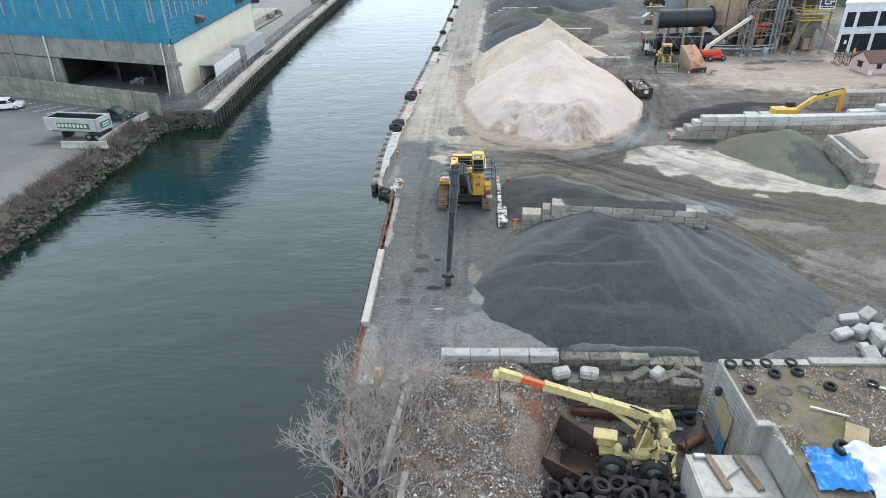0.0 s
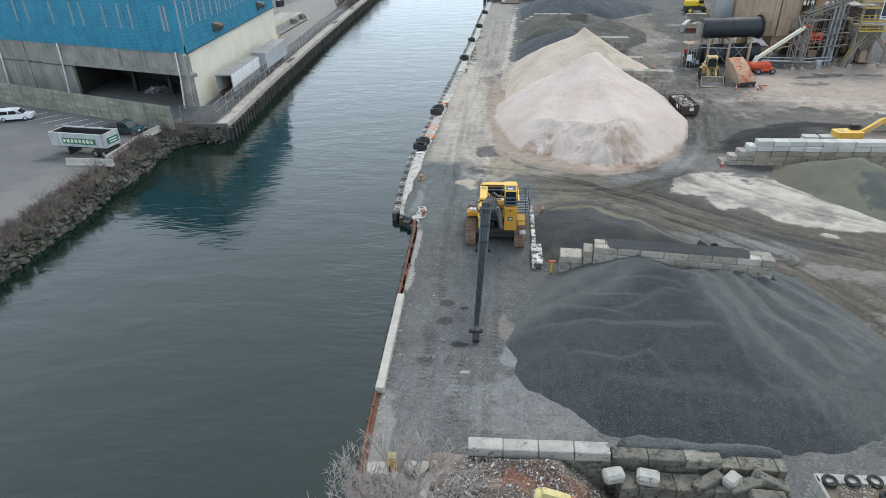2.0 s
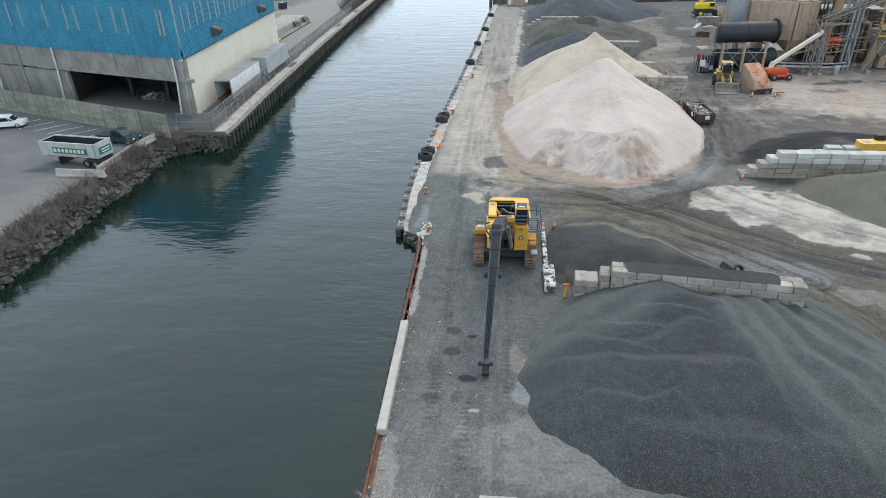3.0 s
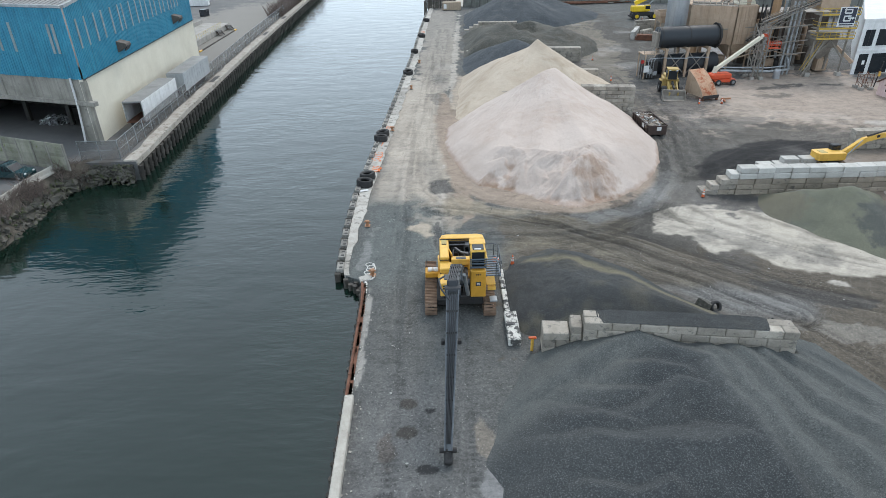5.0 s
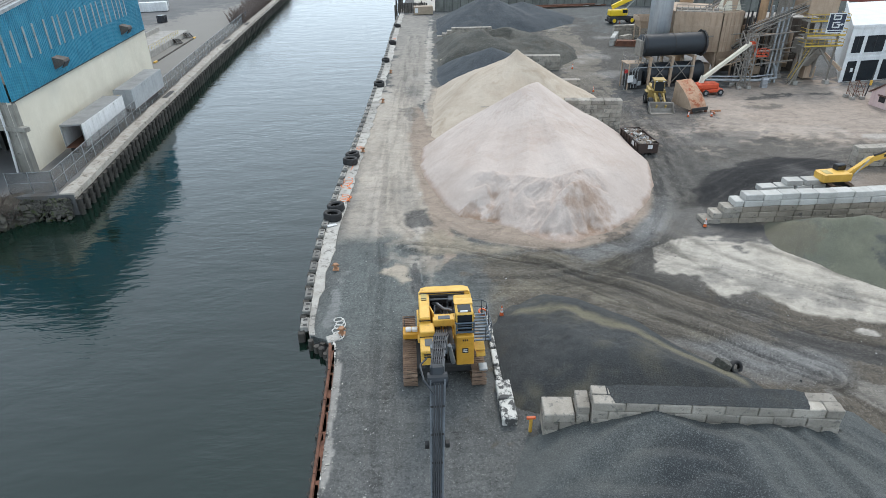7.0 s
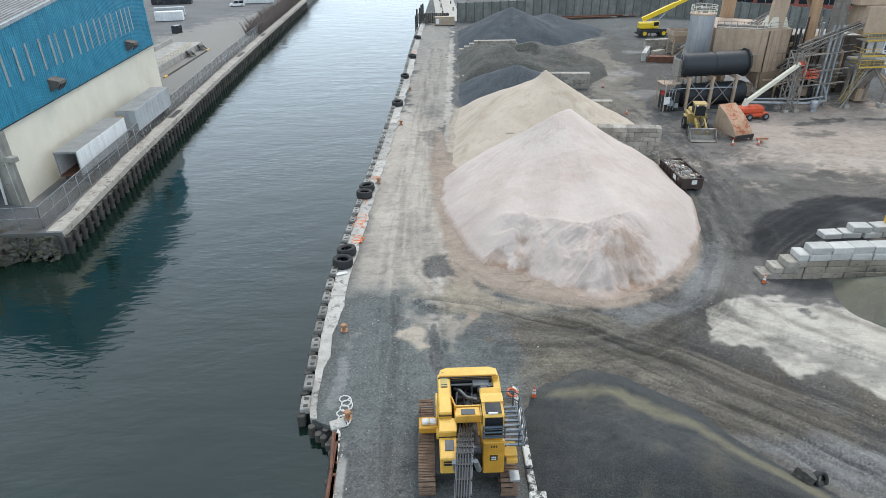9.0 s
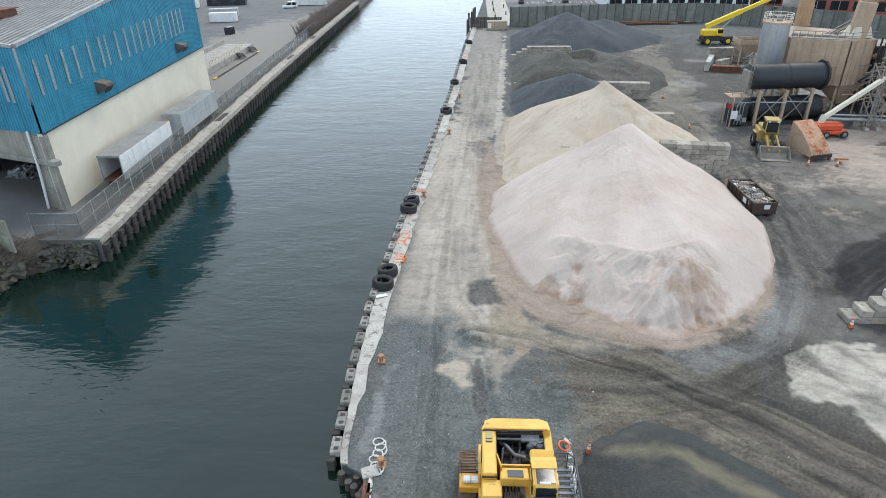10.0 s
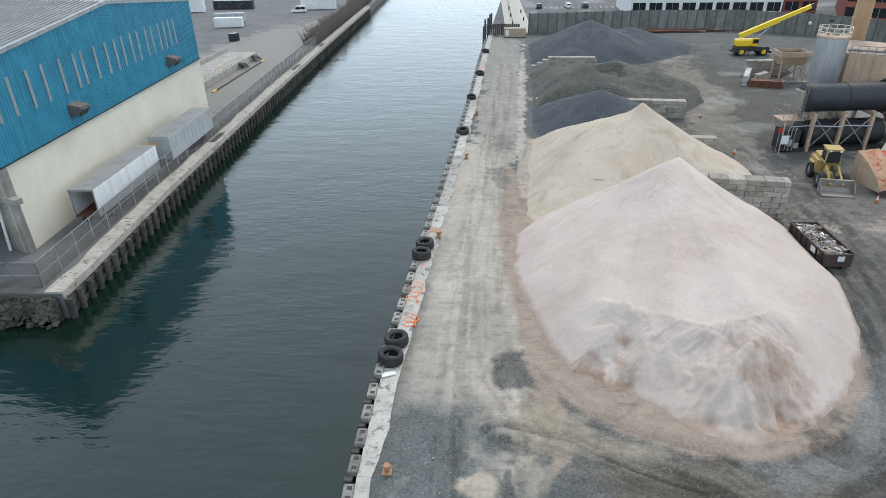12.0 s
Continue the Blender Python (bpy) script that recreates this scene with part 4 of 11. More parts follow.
def near_height(x, y):
    wx = x + 0.40 * wave(x, y, 3.0, 2, 61)
    wy = y + 0.40 * wave(x, y, 3.0, 2, 63)
    loads = np.maximum.reduce([ridge_line(wx, wy, p, 0.50, 0.08) for p in GRAVEL_LOADS])
    pushed = blend_max([ridge_line(wx, wy, p, 0.52, 0.05) for p in GRAVEL_PUSHED], 30.0)
    body = np.clip(within(GRAVEL_FOOT, x, y) * 0.42, -1, 1.5) + 0.22 * wave(wx, y * 0.35, 1.8, 3, 65)
    h = blend_max([loads, pushed, body], 24.0) + 0.04 * wave(x, y, 1.2, 3, 66) + 0.05 * wave(x, y, 0.42, 2, 62)
    return np.where((y > 53.55 - 0.132 * (x - 6.5)) & (x < 20.7), -2.0, h - 0.12)


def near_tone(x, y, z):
    """The darker tone: all but the far side and the pushed ridges."""
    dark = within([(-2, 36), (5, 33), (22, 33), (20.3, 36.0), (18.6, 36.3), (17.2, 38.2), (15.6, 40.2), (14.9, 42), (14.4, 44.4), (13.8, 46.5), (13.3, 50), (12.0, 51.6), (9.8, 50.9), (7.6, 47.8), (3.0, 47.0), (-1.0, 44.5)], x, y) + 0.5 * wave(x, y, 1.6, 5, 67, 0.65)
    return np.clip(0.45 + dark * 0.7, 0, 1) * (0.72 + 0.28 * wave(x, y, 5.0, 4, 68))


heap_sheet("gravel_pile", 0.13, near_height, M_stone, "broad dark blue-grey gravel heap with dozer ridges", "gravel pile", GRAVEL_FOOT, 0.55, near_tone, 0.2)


def low_height(x, y):
    lines = [[(3.6, 58.0, 1.0), (5.8, 57.0, 1.9), (8.6, 58.0, 2.6), (13.5, 56.3, 2.6), (17.5, 55.0, 1.9)], [(8.6, 58.5, 2.6), (7.6, 62.0, 1.8), (7.8, 66.5, 0.9)], [(4.6, 62.0, 1.1), (5.6, 66.0, 0.7)], [(11.0, 59.5, 2.2), (12.2, 63.2, 1.1)], [(8.6, 67.4, 0.85), (11.4, 65.6, 0.9), (13.6, 62.6, 0.95), (15.6, 59.6, 0.9)]]
    wx, wy = x + 0.6 * wave(x, y, 2.6, 3, 71), y + 0.6 * wave(x, y, 2.6, 3, 72)
    h = blend_max([ridge_line(wx, wy, p, 0.38, 0.6) for p in lines], 5.0)
    return h + 0.16 * wave(x, y, 1.5, 4, 73) + 0.13 * wave(x, y, 0.5, 3, 74) * (wave(x, y, 4.0, 2, 75) > 0) - 0.1


def low_tone(x, y, z):
    rim = [(4.6, 66.4), (7.0, 66.2), (8.8, 65.8), (10.6, 64.0), (12.8, 62.4), (15.2, 59.8), (17.6, 57.4)]
    a, _ = along_line(rim, x, y)
    return np.clip(0.75 - (np.abs(a) - 0.35) / 0.8 + 0.9 * wave(x, y, 1.6, 5, 76, 0.65), 0, 0.95) + np.clip(wave(x, y, 3.0, 5, 77) - 0.25, 0, 0.5)


heap_sheet("gravel_pile", 0.16, low_height, M_stone_rim, "low spread dark gravel heap behind a block wall", "gravel pile", [(3.1, 56.4), (2.35, 57.6), (1.95, 59.5), (2.1, 64), (2.6, 67.0), (4.3, 68.6), (7.4, 69.4), (9.8, 68.4), (13.2, 65.4), (15.8, 61.2), (18.8, 57.8), (20.4, 53.2), (6.5, 54.9)], 0.5, low_tone)


def green_height(x, y):
    h = soft_max([cone(x, y, 38.5, 75.6, 3.9, 0.52, 0.50), cone(x, y, 34.8, 76.8, 2.1, 0.50, 0.46), cone(x, y, 40.5, 71, 3.0, 0.55, 0.40)], 3.0)
    return h + 0.12 * fbm(x, y, 2.4, 4, 6.0) + rills(x, y, 38.5, 75.6, 0.15)


heap("gravel_pile", 0.35, green_height, M_stone_green, "greenish-grey gravel heap against a stepped block wall", "gravel pile", [(28.8, 77.5), (29.8, 74.6), (32.7, 71.2), (34.6, 65.8), (39.9, 63.4), (41.3, 66), (43.2, 74), (44.5, 79.6), (32, 80.6)], 0.6)
heap("salt_pile", 0.5, lambda x, y: soft_max([cone(x, y, 54, 71.5, 6.2, 0.50, 0.45), cone(x, y, 48, 76, 3.4, 0.5)], 3.0) + 0.2 * fbm(x, y, 3.0, 4, 9.0), M_salt, "pinkish-white salt heap behind a concrete block pier", "salt pile", [(43.6, 64), (45, 60), (52, 58), (66, 60), (68, 74), (60, 80.5), (45.5, 80.5), (44.2, 74)], 0.7)


def far_a(x, y):
    return soft_max([cone(x, y, 13.2, 147.0, 5.2, 0.42, 0.42), cone(x, y, 8, 147.5, 3.6, 0.42, 0.42)], 3.0) + rills(x, y, 13.2, 147, 0.2) + 0.06 * fbm(x, y, 2, 3, 1.5)


def far_b(x, y):
    h = soft_max([cone(x, y, 13, 163, 5.6, 0.34, 0.30), cone(x, y, 19, 167, 5.5, 0.34, 0.32), cone(x, y, 25, 164, 4.2, 0.40, 0.34), cone(x, y, 8, 172, 4.0, 0.32)], 2.5)
    return h + 0.5 * fbm(x, y, 4.0, 5, 2.5) - (1.2 if math.hypot(x - 17, y - 163.5) < 3 else 0)


def far_c(x, y):
    return soft_max([cone(x, y, 19.5, 203.5, 7.6, 0.42, 0.40), cone(x, y, 30, 210, 5.0, 0.30), cone(x, y, 12, 201, 4.6, 0.36)], 2.5) + rills(x, y, 19.5, 203.5, 0.3)


heap("gravel_pile", 0.4, far_a, M_stone_blue, "slate-grey gravel cone between concrete block bays", "gravel pile", [(2.6, 138), (8, 136.8), (18, 137.5), (24, 143), (23.5, 152), (10, 155), (3, 154)])
heap("gravel_pile", 0.5, far_b, M_stone_brown, "brownish-grey gravel heap with a dug-out crest", "gravel pile", [(3.5, 153.5), (14, 152), (27, 150.5), (33, 158), (35, 170), (31, 182), (8, 187), (4.5, 180)], 0.9)
heap("gravel_pile", 0.6, far_c, M_stone_blue, "tall slate-grey gravel heap near the boundary wall", "gravel pile", [(5.0, 188.0), (19, 186), (32, 192), (43, 203), (47, 215), (30, 227), (7, 226)])

# ---- walls of stacked concrete blocks ----
BL, BH = 1.83, 0.61
BLOCKS = {}


def block_data(length, depth, material):
    key = (round(length, 2), round(depth, 2), material.name)
    if key not in BLOCKS:
        BLOCKS[key] = Mesh().box((length - 0.03, depth - 0.02, BH - 0.02), bevel=0.045).data("block", material)
    return BLOCKS[key]


def block_wall(at, turn, length, courses, depth, material, label, left=0, right=0, z0=0.0, top_new=None, rows=1, caps=()):
    """Courses of large blocks in running bond; left and right: how far each course steps back. rows: blocks deep."""
    wall = thing("block_wall", pose(at[0], at[1], z0, 0, 0, turn), label, "block wall", kind="structure")
    rng = random.Random(int(at[0] * 7 + at[1] * 13))
    for c in range(courses):
        a, b = left * max(0, c), length - right * max(0, c)
        for r in range(rows):
            x = a - (BL / 2 if (c + r) % 2 else 0)
            while x < b - 0.05:
                s, e = max(x, a), min(x + BL, b)
                x += BL
                if e - s < 0.35:
                    continue
                mat = top_new if top_new and c >= courses - 3 else material
                d = block_data(e - s, depth / rows, mat)
                j = rng.uniform
                piece("block", d, pose((s + e) / 2, depth / rows * (r + 0.5) + j(-0.03, 0.03), BH * (c + 0.5), 0, 0, j(-0.6, 0.6)), wall)
    return wall


block_wall((6.5, 53.05), -7.5, 13.8, 5, 1.55, M_block, "long pale concrete block wall dusted with gravel", z0=0.28, rows=2)
block_wall((3.85, 53.6), -5.0, 1.9, 3, 1.6, M_block, "short stepped end of a concrete block wall", z0=0.28)
block_wall((5.72, 53.42), -6.0, 0.78, 4, 1.5, M_block, "narrow stepped end of a concrete block wall", z0=0.28)
block_wall((19.0, 112.1), -8.0, 8.0, 7, 1.6, M_block, "grey concrete block wall rising out of the salt", z0=-0.15)
block_wall((7.2, 113.9), -8.0, 12.0, 6, 1.6, M_block, "grey concrete block wall mostly buried in sand", z0=-0.5)
block_wall((6.8, 134.4), -5.0, 20.2, 3, 1.3, M_block, "low grey concrete block wall between sand and gravel", z0=0.0, left=0.9)
block_wall((4.4, 150.6), -5.5, 22.6, 5, 1.5, M_block, "grey concrete block wall between gravel bays", z0=-0.3, left=1.6)
block_wall((5.0, 187.5), -2.0, 14.0, 4, 1.5, M_block, "low grey concrete block wall by the far heap", z0=-0.3, left=1.2)
block_wall((4.0, 158.6), -4.0, 8.0, 2, 1.2, M_block, "low stepped concrete block wall in the gravel", z0=-0.1, left=1.2)

# ---- west bank: warehouse, bulkhead, shore, parking lot ----
WC, US, UE = Vector((-47.0, 97.5, 0)), Vector((-0.946, 0.324, 0)), Vector((-0.0574, 0.9984, 0))
M_blue = plain("blue_profiled_sheet", (0.030, 0.27, 0.40), (0.022, 0.20, 0.31), 0.5, 0.5, 0.0, streak=0.45, worn=(0.02, 0.12, 0.2), worn_at=0.66)
M_cream = plain("cream_render", (0.68, 0.64, 0.53), (0.60, 0.56, 0.46), 0.25, 0.85, streak=0.08, worn=(0.45, 0.42, 0.35), worn_at=0.72)
M_soot = plain("sooty_concrete", (0.33, 0.315, 0.275), (0.20, 0.19, 0.165), 0.35, 0.9, streak=0.6, worn=(0.12, 0.115, 0.1))
M_roof = plain("grey_metal_roof", (0.33, 0.33, 0.325), (0.24, 0.24, 0.235), 0.4, 0.6, 0.3, streak=0.2)
M_slit = plain("cloudy_glazing_strip", (0.29, 0.33, 0.34), (0.19, 0.23, 0.24), 0.8, 0.4)
M_vent = plain("dull_brown_sheet", (0.15, 0.125, 0.105), (0.09, 0.075, 0.065), 1.2, 0.7, streak=0.3)
M_room = plain("shade_dark_concrete", (0.07, 0.068, 0.062), (0.035, 0.035, 0.032), 0.5, 0.95)


def wall_frame(origin, along, z=0.0):
    """Local x runs along the wall, local y into it, local z up."""
    a = Vector(along).normalized()
    inward = Vector((-a.y, a.x, 0)) if along is UE else Vector((a.y, -a.x, 0))
    m = Matrix((a, inward, (0, 0, 1))).transposed().to_4x4()
    return Matrix.Translation((origin.x, origin.y, z)) @ m


def ribbed(length, height, pitch=0.42, depth=0.07):
    """Profiled sheet: upright ribs along the wall."""
    m = Mesh()
    n = int(length / pitch)
    pts = []
    for i in range(n):
        x = i * pitch
        pts += [(x, 0), (x + pitch * 0.52, 0), (x + pitch * 0.62, -depth), (x + pitch * 0.90, -depth)]
    pts += [(length, 0)]
    m.v = [(x, y, 0) for x, y in pts] + [(x, y, height) for x, y in pts]
    k = len(pts)
    m.f = [(i, i + 1, k + i + 1, k + i) for i in range(k - 1)]
    return m


def warehouse():
    b = thing("warehouse", pose(WC.x, WC.y, WEST_Z), "long blue metal and cream concrete warehouse on the bank", "warehouse")
    inv = b.matrix_basis.inverted()
    south, east = inv @ wall_frame(WC, US), inv @ wall_frame(WC, UE)
    ls, le, z0, z1, z2, zr = 62.0, 48.6, WEST_Z - 0.2, 10.15, 18.7, 21.0
    # lower south wall: piers and beams round the deep open bay
    lower = Mesh()
    lower.add([], [])
    for x0, x1, za, zb in ((0, 2.3, z0, 6.9), (25.2, ls, z0, 6.6), (0, ls, 6.9, z1)):
        lower.box((x1 - x0, 0.5, zb - za), ((x0 + x1) / 2, 0.25, (za + zb) / 2))
    for x in (14.0, 36.0, 47.0, 58.0):
        lower.box((0.8, 0.7, (z1 - 6.9) if x < 25 else z1 - z0), (x, 0.2, (6.9 + z1) / 2 if x < 25 else (z0 + z1) / 2), bevel=0.03)
    part("south_wall", lower, M_soot, b, "soot-streaked concrete wall", at=south)
    part("beam", Mesh().box((32.5, 0.7, 0.55), (15.2, 0.0, 7.1), bevel=0.04), M_soot, b, "dark stained concrete beam", at=south)
    part("east_wall", Mesh().box((le, 0.5, z1 - z0), (le / 2, 0.25, (z0 + z1) / 2)), M_cream, b, "cream rendered wall", at=east)
    part("corner_pier", Mesh().box((1.2, 0.75, z1 - z0 - 0.3), (0.55, 0.2, (z0 + z1) / 2 - 0.15), bevel=0.05), M_soot, b, at=south)
    up_s = ribbed(ls, z2 - z1)
    part("south_cladding", up_s, M_blue, b, "blue ribbed metal sheet", at=south @ pose(0, -0.12, z1 - 0.05))
    gable = ribbed(le, z2 - z1)
    gable.v = [(x, y, z + (zr - z2) * (1 - abs(x / le * 2 - 1)) if z > 1 else z) for x, y, z in gable.v]
    part("east_cladding", gable, M_blue, b, "blue ribbed metal sheet", at=east @ pose(0, -0.12, z1 - 0.05))
    part("sill_flashing", Mesh().box((le + 0.2, 0.16, 0.12), (le / 2, -0.14, z1 - 0.06)), M_black, b, at=east)
    # roof with standing ribs and an eave strip
    roof = Mesh()
    h0, h1 = z2 - WEST_Z + 0.02, zr - WEST_Z + 0.02
    c = [(Vector((0, 0, 0)), h0), (UE * (le / 2), h1), (UE * le, h0)]
    top = [(p.x, p.y, h) for p, h in c] + [((p + US * ls).x, (p + US * ls).y, h) for p, h in c]
    roof.add(top + [(x, y, z - 0.25) for x, y, z in top], [(0, 1, 4, 3), (1, 2, 5, 4), (6, 9, 10, 7), (7, 10, 11, 8), (0, 3, 9, 6), (2, 8, 11, 5), (0, 6, 7, 1), (1, 7, 8, 2), (3, 4, 10, 9), (4, 5, 11, 10)])
    part("roof", roof, M_roof, b, "grey ribbed metal roof")
    for i in range(1, 64):
        a, e = US * (0.75 * i), US * (0.75 * i) + UE * (le / 2)
        part("roof_rib", Mesh().beam((a.x, a.y, h0 + 0.05), (e.x, e.y, h1 + 0.05), 0.07, 0.10), M_roof, b)
    for s in (0, 1):
        part("eave_strip", Mesh().beam(east @ Vector((le * s, -0.15, z2 - 0.05)), east @ Vector((le / 2, -0.15, zr - 0.05)), 0.3, 0.35), M_galv, b)
    part("eave_strip", Mesh().box((ls, 0.3, 0.35), (ls / 2, -0.15, z2 - 0.05), bevel=0.04), M_galv, b, at=south)
    slit = Mesh().box((0.42, 0.06, 3.5), bevel=0.02).data("window_strip", M_slit)
    xs = [2.0, 4.3, 7.1, 9.5, 12.5, 15.1, 16.6, 19.3, 21.8, 23.9, 25.8, 28.0, 29.8, 32.2, 33.9, 36.2, 37.9, 39.5, 41.2]
    for x in xs:
        piece("window_strip", slit, east @ pose(x, -0.20, 15.25), b)
    for x in (2.1, 2.9, 9.1, 11.4, 14.6, 19.3, 21.5, 26, 31.8, 34.5, 40, 45, 50):
        piece("window_strip", slit, south @ pose(x, -0.20, 14.9), b)
    for x in (12.6, 37.6):
        hood = part("vent_hood", Mesh().prism([(0, 0), (-1.3, -0.35), (-1.3, -0.75), (0, -1.5)], 1.7, Matrix(((0, 0, 1, 0), (1, 0, 0, 0), (0, 1, 0, 0), (0, 0, 0, 1)))), M_vent, b, "brown-grey sheet-metal vent hood", at=east @ pose(x - 0.9, -0.2, 12.6))
        part("louvre", Mesh().box((1.5, 0.1, 0.9), (0.85, -1.15, -0.95), (35, 0, 0)), M_black, hood)
    for x in (1.75, 26.9, 42):
        part("drain_pipe", Mesh().tube([(x, -0.25, z1 + 0.1), (x + 0.05, -0.3, 6.5), (x + 0.4, -0.45, z0 + 0.3)], 0.13, 10), M_white, b, "white drain pipe", at=south)
    part("roof_vent", Mesh().box((1.5, 2.2, 0.8), (0, 0, 0.4), bevel=0.06).box((1.9, 2.6, 0.12), (0, 0, 0.85)), M_rust, b, "low brown roof vent", at=pose(-9.0, 12.5, (z2 + zr) / 2 - WEST_Z - 0.2))
    # the open bay behind; the shade inside is put into its dark colour
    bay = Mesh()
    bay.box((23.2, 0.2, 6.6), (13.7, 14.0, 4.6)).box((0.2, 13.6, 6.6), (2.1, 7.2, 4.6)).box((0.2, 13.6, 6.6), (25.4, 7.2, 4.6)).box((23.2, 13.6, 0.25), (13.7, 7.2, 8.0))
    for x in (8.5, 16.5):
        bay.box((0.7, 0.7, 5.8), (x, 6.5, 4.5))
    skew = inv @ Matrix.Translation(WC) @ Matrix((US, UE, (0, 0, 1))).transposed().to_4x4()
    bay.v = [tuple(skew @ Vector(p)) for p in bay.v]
    part("loading_bay", bay, M_room, b, "concrete loading bay, its inside shade put into the colour")
    rubbish = Mesh()
    rng = random.Random(5)
    for _ in range(130):
        r = rng.random() ** 0.5 * 2.6
        a = rng.random() * 6.3
        rubbish.box((rng.uniform(0.2, 0.7), rng.uniform(0.15, 0.5), rng.uniform(0.08, 0.3)), (14.5 + r * math.cos(a), 6.5 + r * 0.7 * math.sin(a), WEST_Z + max(0.1, 1.5 - r * 0.55) * rng.random()), (rng.uniform(-40, 40), rng.uniform(-40, 40), rng.uniform(0, 180)))
    tagged(part("rubbish_heap", rubbish, M_galv, at=wall_frame(WC, US)), "grey heap of loose rubbish inside the open bay", "rubbish", kind="stuff")


warehouse()


# ---- bulkhead along the west bank ----
def west_bulkhead():
    b = thing("bulkhead", pose(0, 0, 0), "timber-piled bulkhead with a crumbling concrete cap", "bulkhead", kind="structure")
    cap = Mesh()
    ys = list(np.arange(90.7, 283, 2.4))
    for y0, y1 in zip(ys, ys[1:]):
        x0, x1 = edge_at(WEST_EDGE[4:], y0)[0], edge_at(WEST_EDGE[4:], y1)[0]
        j0, j1 = 0.12 * noise.noise(Vector((y0, 0, 1))), 0.12 * noise.noise(Vector((y1, 0, 1)))
        q = [(x0 + 0.15 + j0, y0), (x1 + 0.15 + j1, y1), (x1 - 1.45 + 4 * j1, y1), (x0 - 1.45 + 4 * j0, y0)]
        cap.add([(x, y, WEST_Z + 0.02) for x, y in q] + [(x, y, WEST_Z - 0.5) for x, y in q], [(0, 3, 2, 1), (0, 1, 5, 4), (1, 2, 6, 5), (2, 3, 7, 6), (3, 0, 4, 7)])
        cap.v[-8:] = [(x, y, z + (0.16 if z > 1.5 else 0)) for x, y, z in cap.v[-8:]]
    part("concrete_cap", cap, M_cap, b, "pale crumbling concrete cap")
    pile = Mesh().tube([(0, 0, -6.2), (0, 0, -2.0), (0.04, 0, 1.22)], [0.30, 0.30, 0.27], 9).data("pile", M_timber)
    y = 90.9
    rng = random.Random(3)
    while y < 282:
        x, turn = edge_at(WEST_EDGE[4:], y)
        piece("pile", pile, pose(x + 0.28, y, rng.uniform(-0.12, 0.05), rng.uniform(-1.5, 1.5), rng.uniform(-1, 2), 0), b)
        y += 1.55 if y < 190 else 2.0
    for x in np.arange(-46.0, -39.8, 0.8):
        piece("pile", pile, pose(x, 90.35, rng.uniform(-1.0, -0.2), rng.uniform(-6, 2), rng.uniform(-4, 4), 0), b)
    wale = Mesh()
    for z in (0.85, -0.1):
        for y0, y1 in zip(ys, ys[1:]):
            wale.beam((edge_at(WEST_EDGE[4:], y0)[0] + 0.12, y0, z), (edge_at(WEST_EDGE[4:], y1)[0] + 0.12, y1, z), 0.2, 0.35)
    part("wale", wale, M_timber, b)


M_cap = plain("stained_cap_concrete", (0.46, 0.43, 0.38), (0.30, 0.27, 0.23), 0.8, 0.92, worn=(0.12, 0.10, 0.075), worn_at=0.56)
west_bulkhead()


# ---- shore of rocks and dead brush ----
M_rock = plain("shore_rock", (0.125, 0.115, 0.098), (0.032, 0.032, 0.026), 0.9, 0.9, vary=0.5, worn=(0.045, 0.058, 0.018), worn_at=0.53)
M_soil = plain("dead_grass_bank", (0.10, 0.085, 0.065), (0.055, 0.047, 0.037), 0.8, 0.95, grain=5, bump=0.06, worn=(0.16, 0.145, 0.115), worn_at=0.6)
M_twig = plain("bare_twig", (0.20, 0.155, 0.135), (0.13, 0.105, 0.092), 2.0, 0.9, bump=0)


def rock_mesh(seed, flat=0.7):
    """An angular stone: a cube cut by a few planes."""
    rng = random.Random(seed)
    bm = bmesh.new()
    bmesh.ops.create_cube(bm, size=1.0)
    for _ in range(5):
        n = Vector((rng.uniform(-1, 1), rng.uniform(-1, 1), rng.uniform(-0.8, 1))).normalized()
        g = bmesh.ops.bisect_plane(bm, geom=bm.verts[:] + bm.edges[:] + bm.faces[:], plane_co=n * rng.uniform(0.36, 0.5), plane_no=n, clear_outer=True)
        edges = [e for e in bm.edges if e.is_boundary]
        if edges:
            bmesh.ops.contextual_create(bm, geom=edges)
    for v in bm.verts:
        v.co.z *= flat
    m = Mesh()
    bm.verts.index_update()
    m.v = [tuple(v.co) for v in bm.verts]
    m.f = [tuple(v.index for v in f.verts) for f in bm.faces]
    bm.free()
    return m


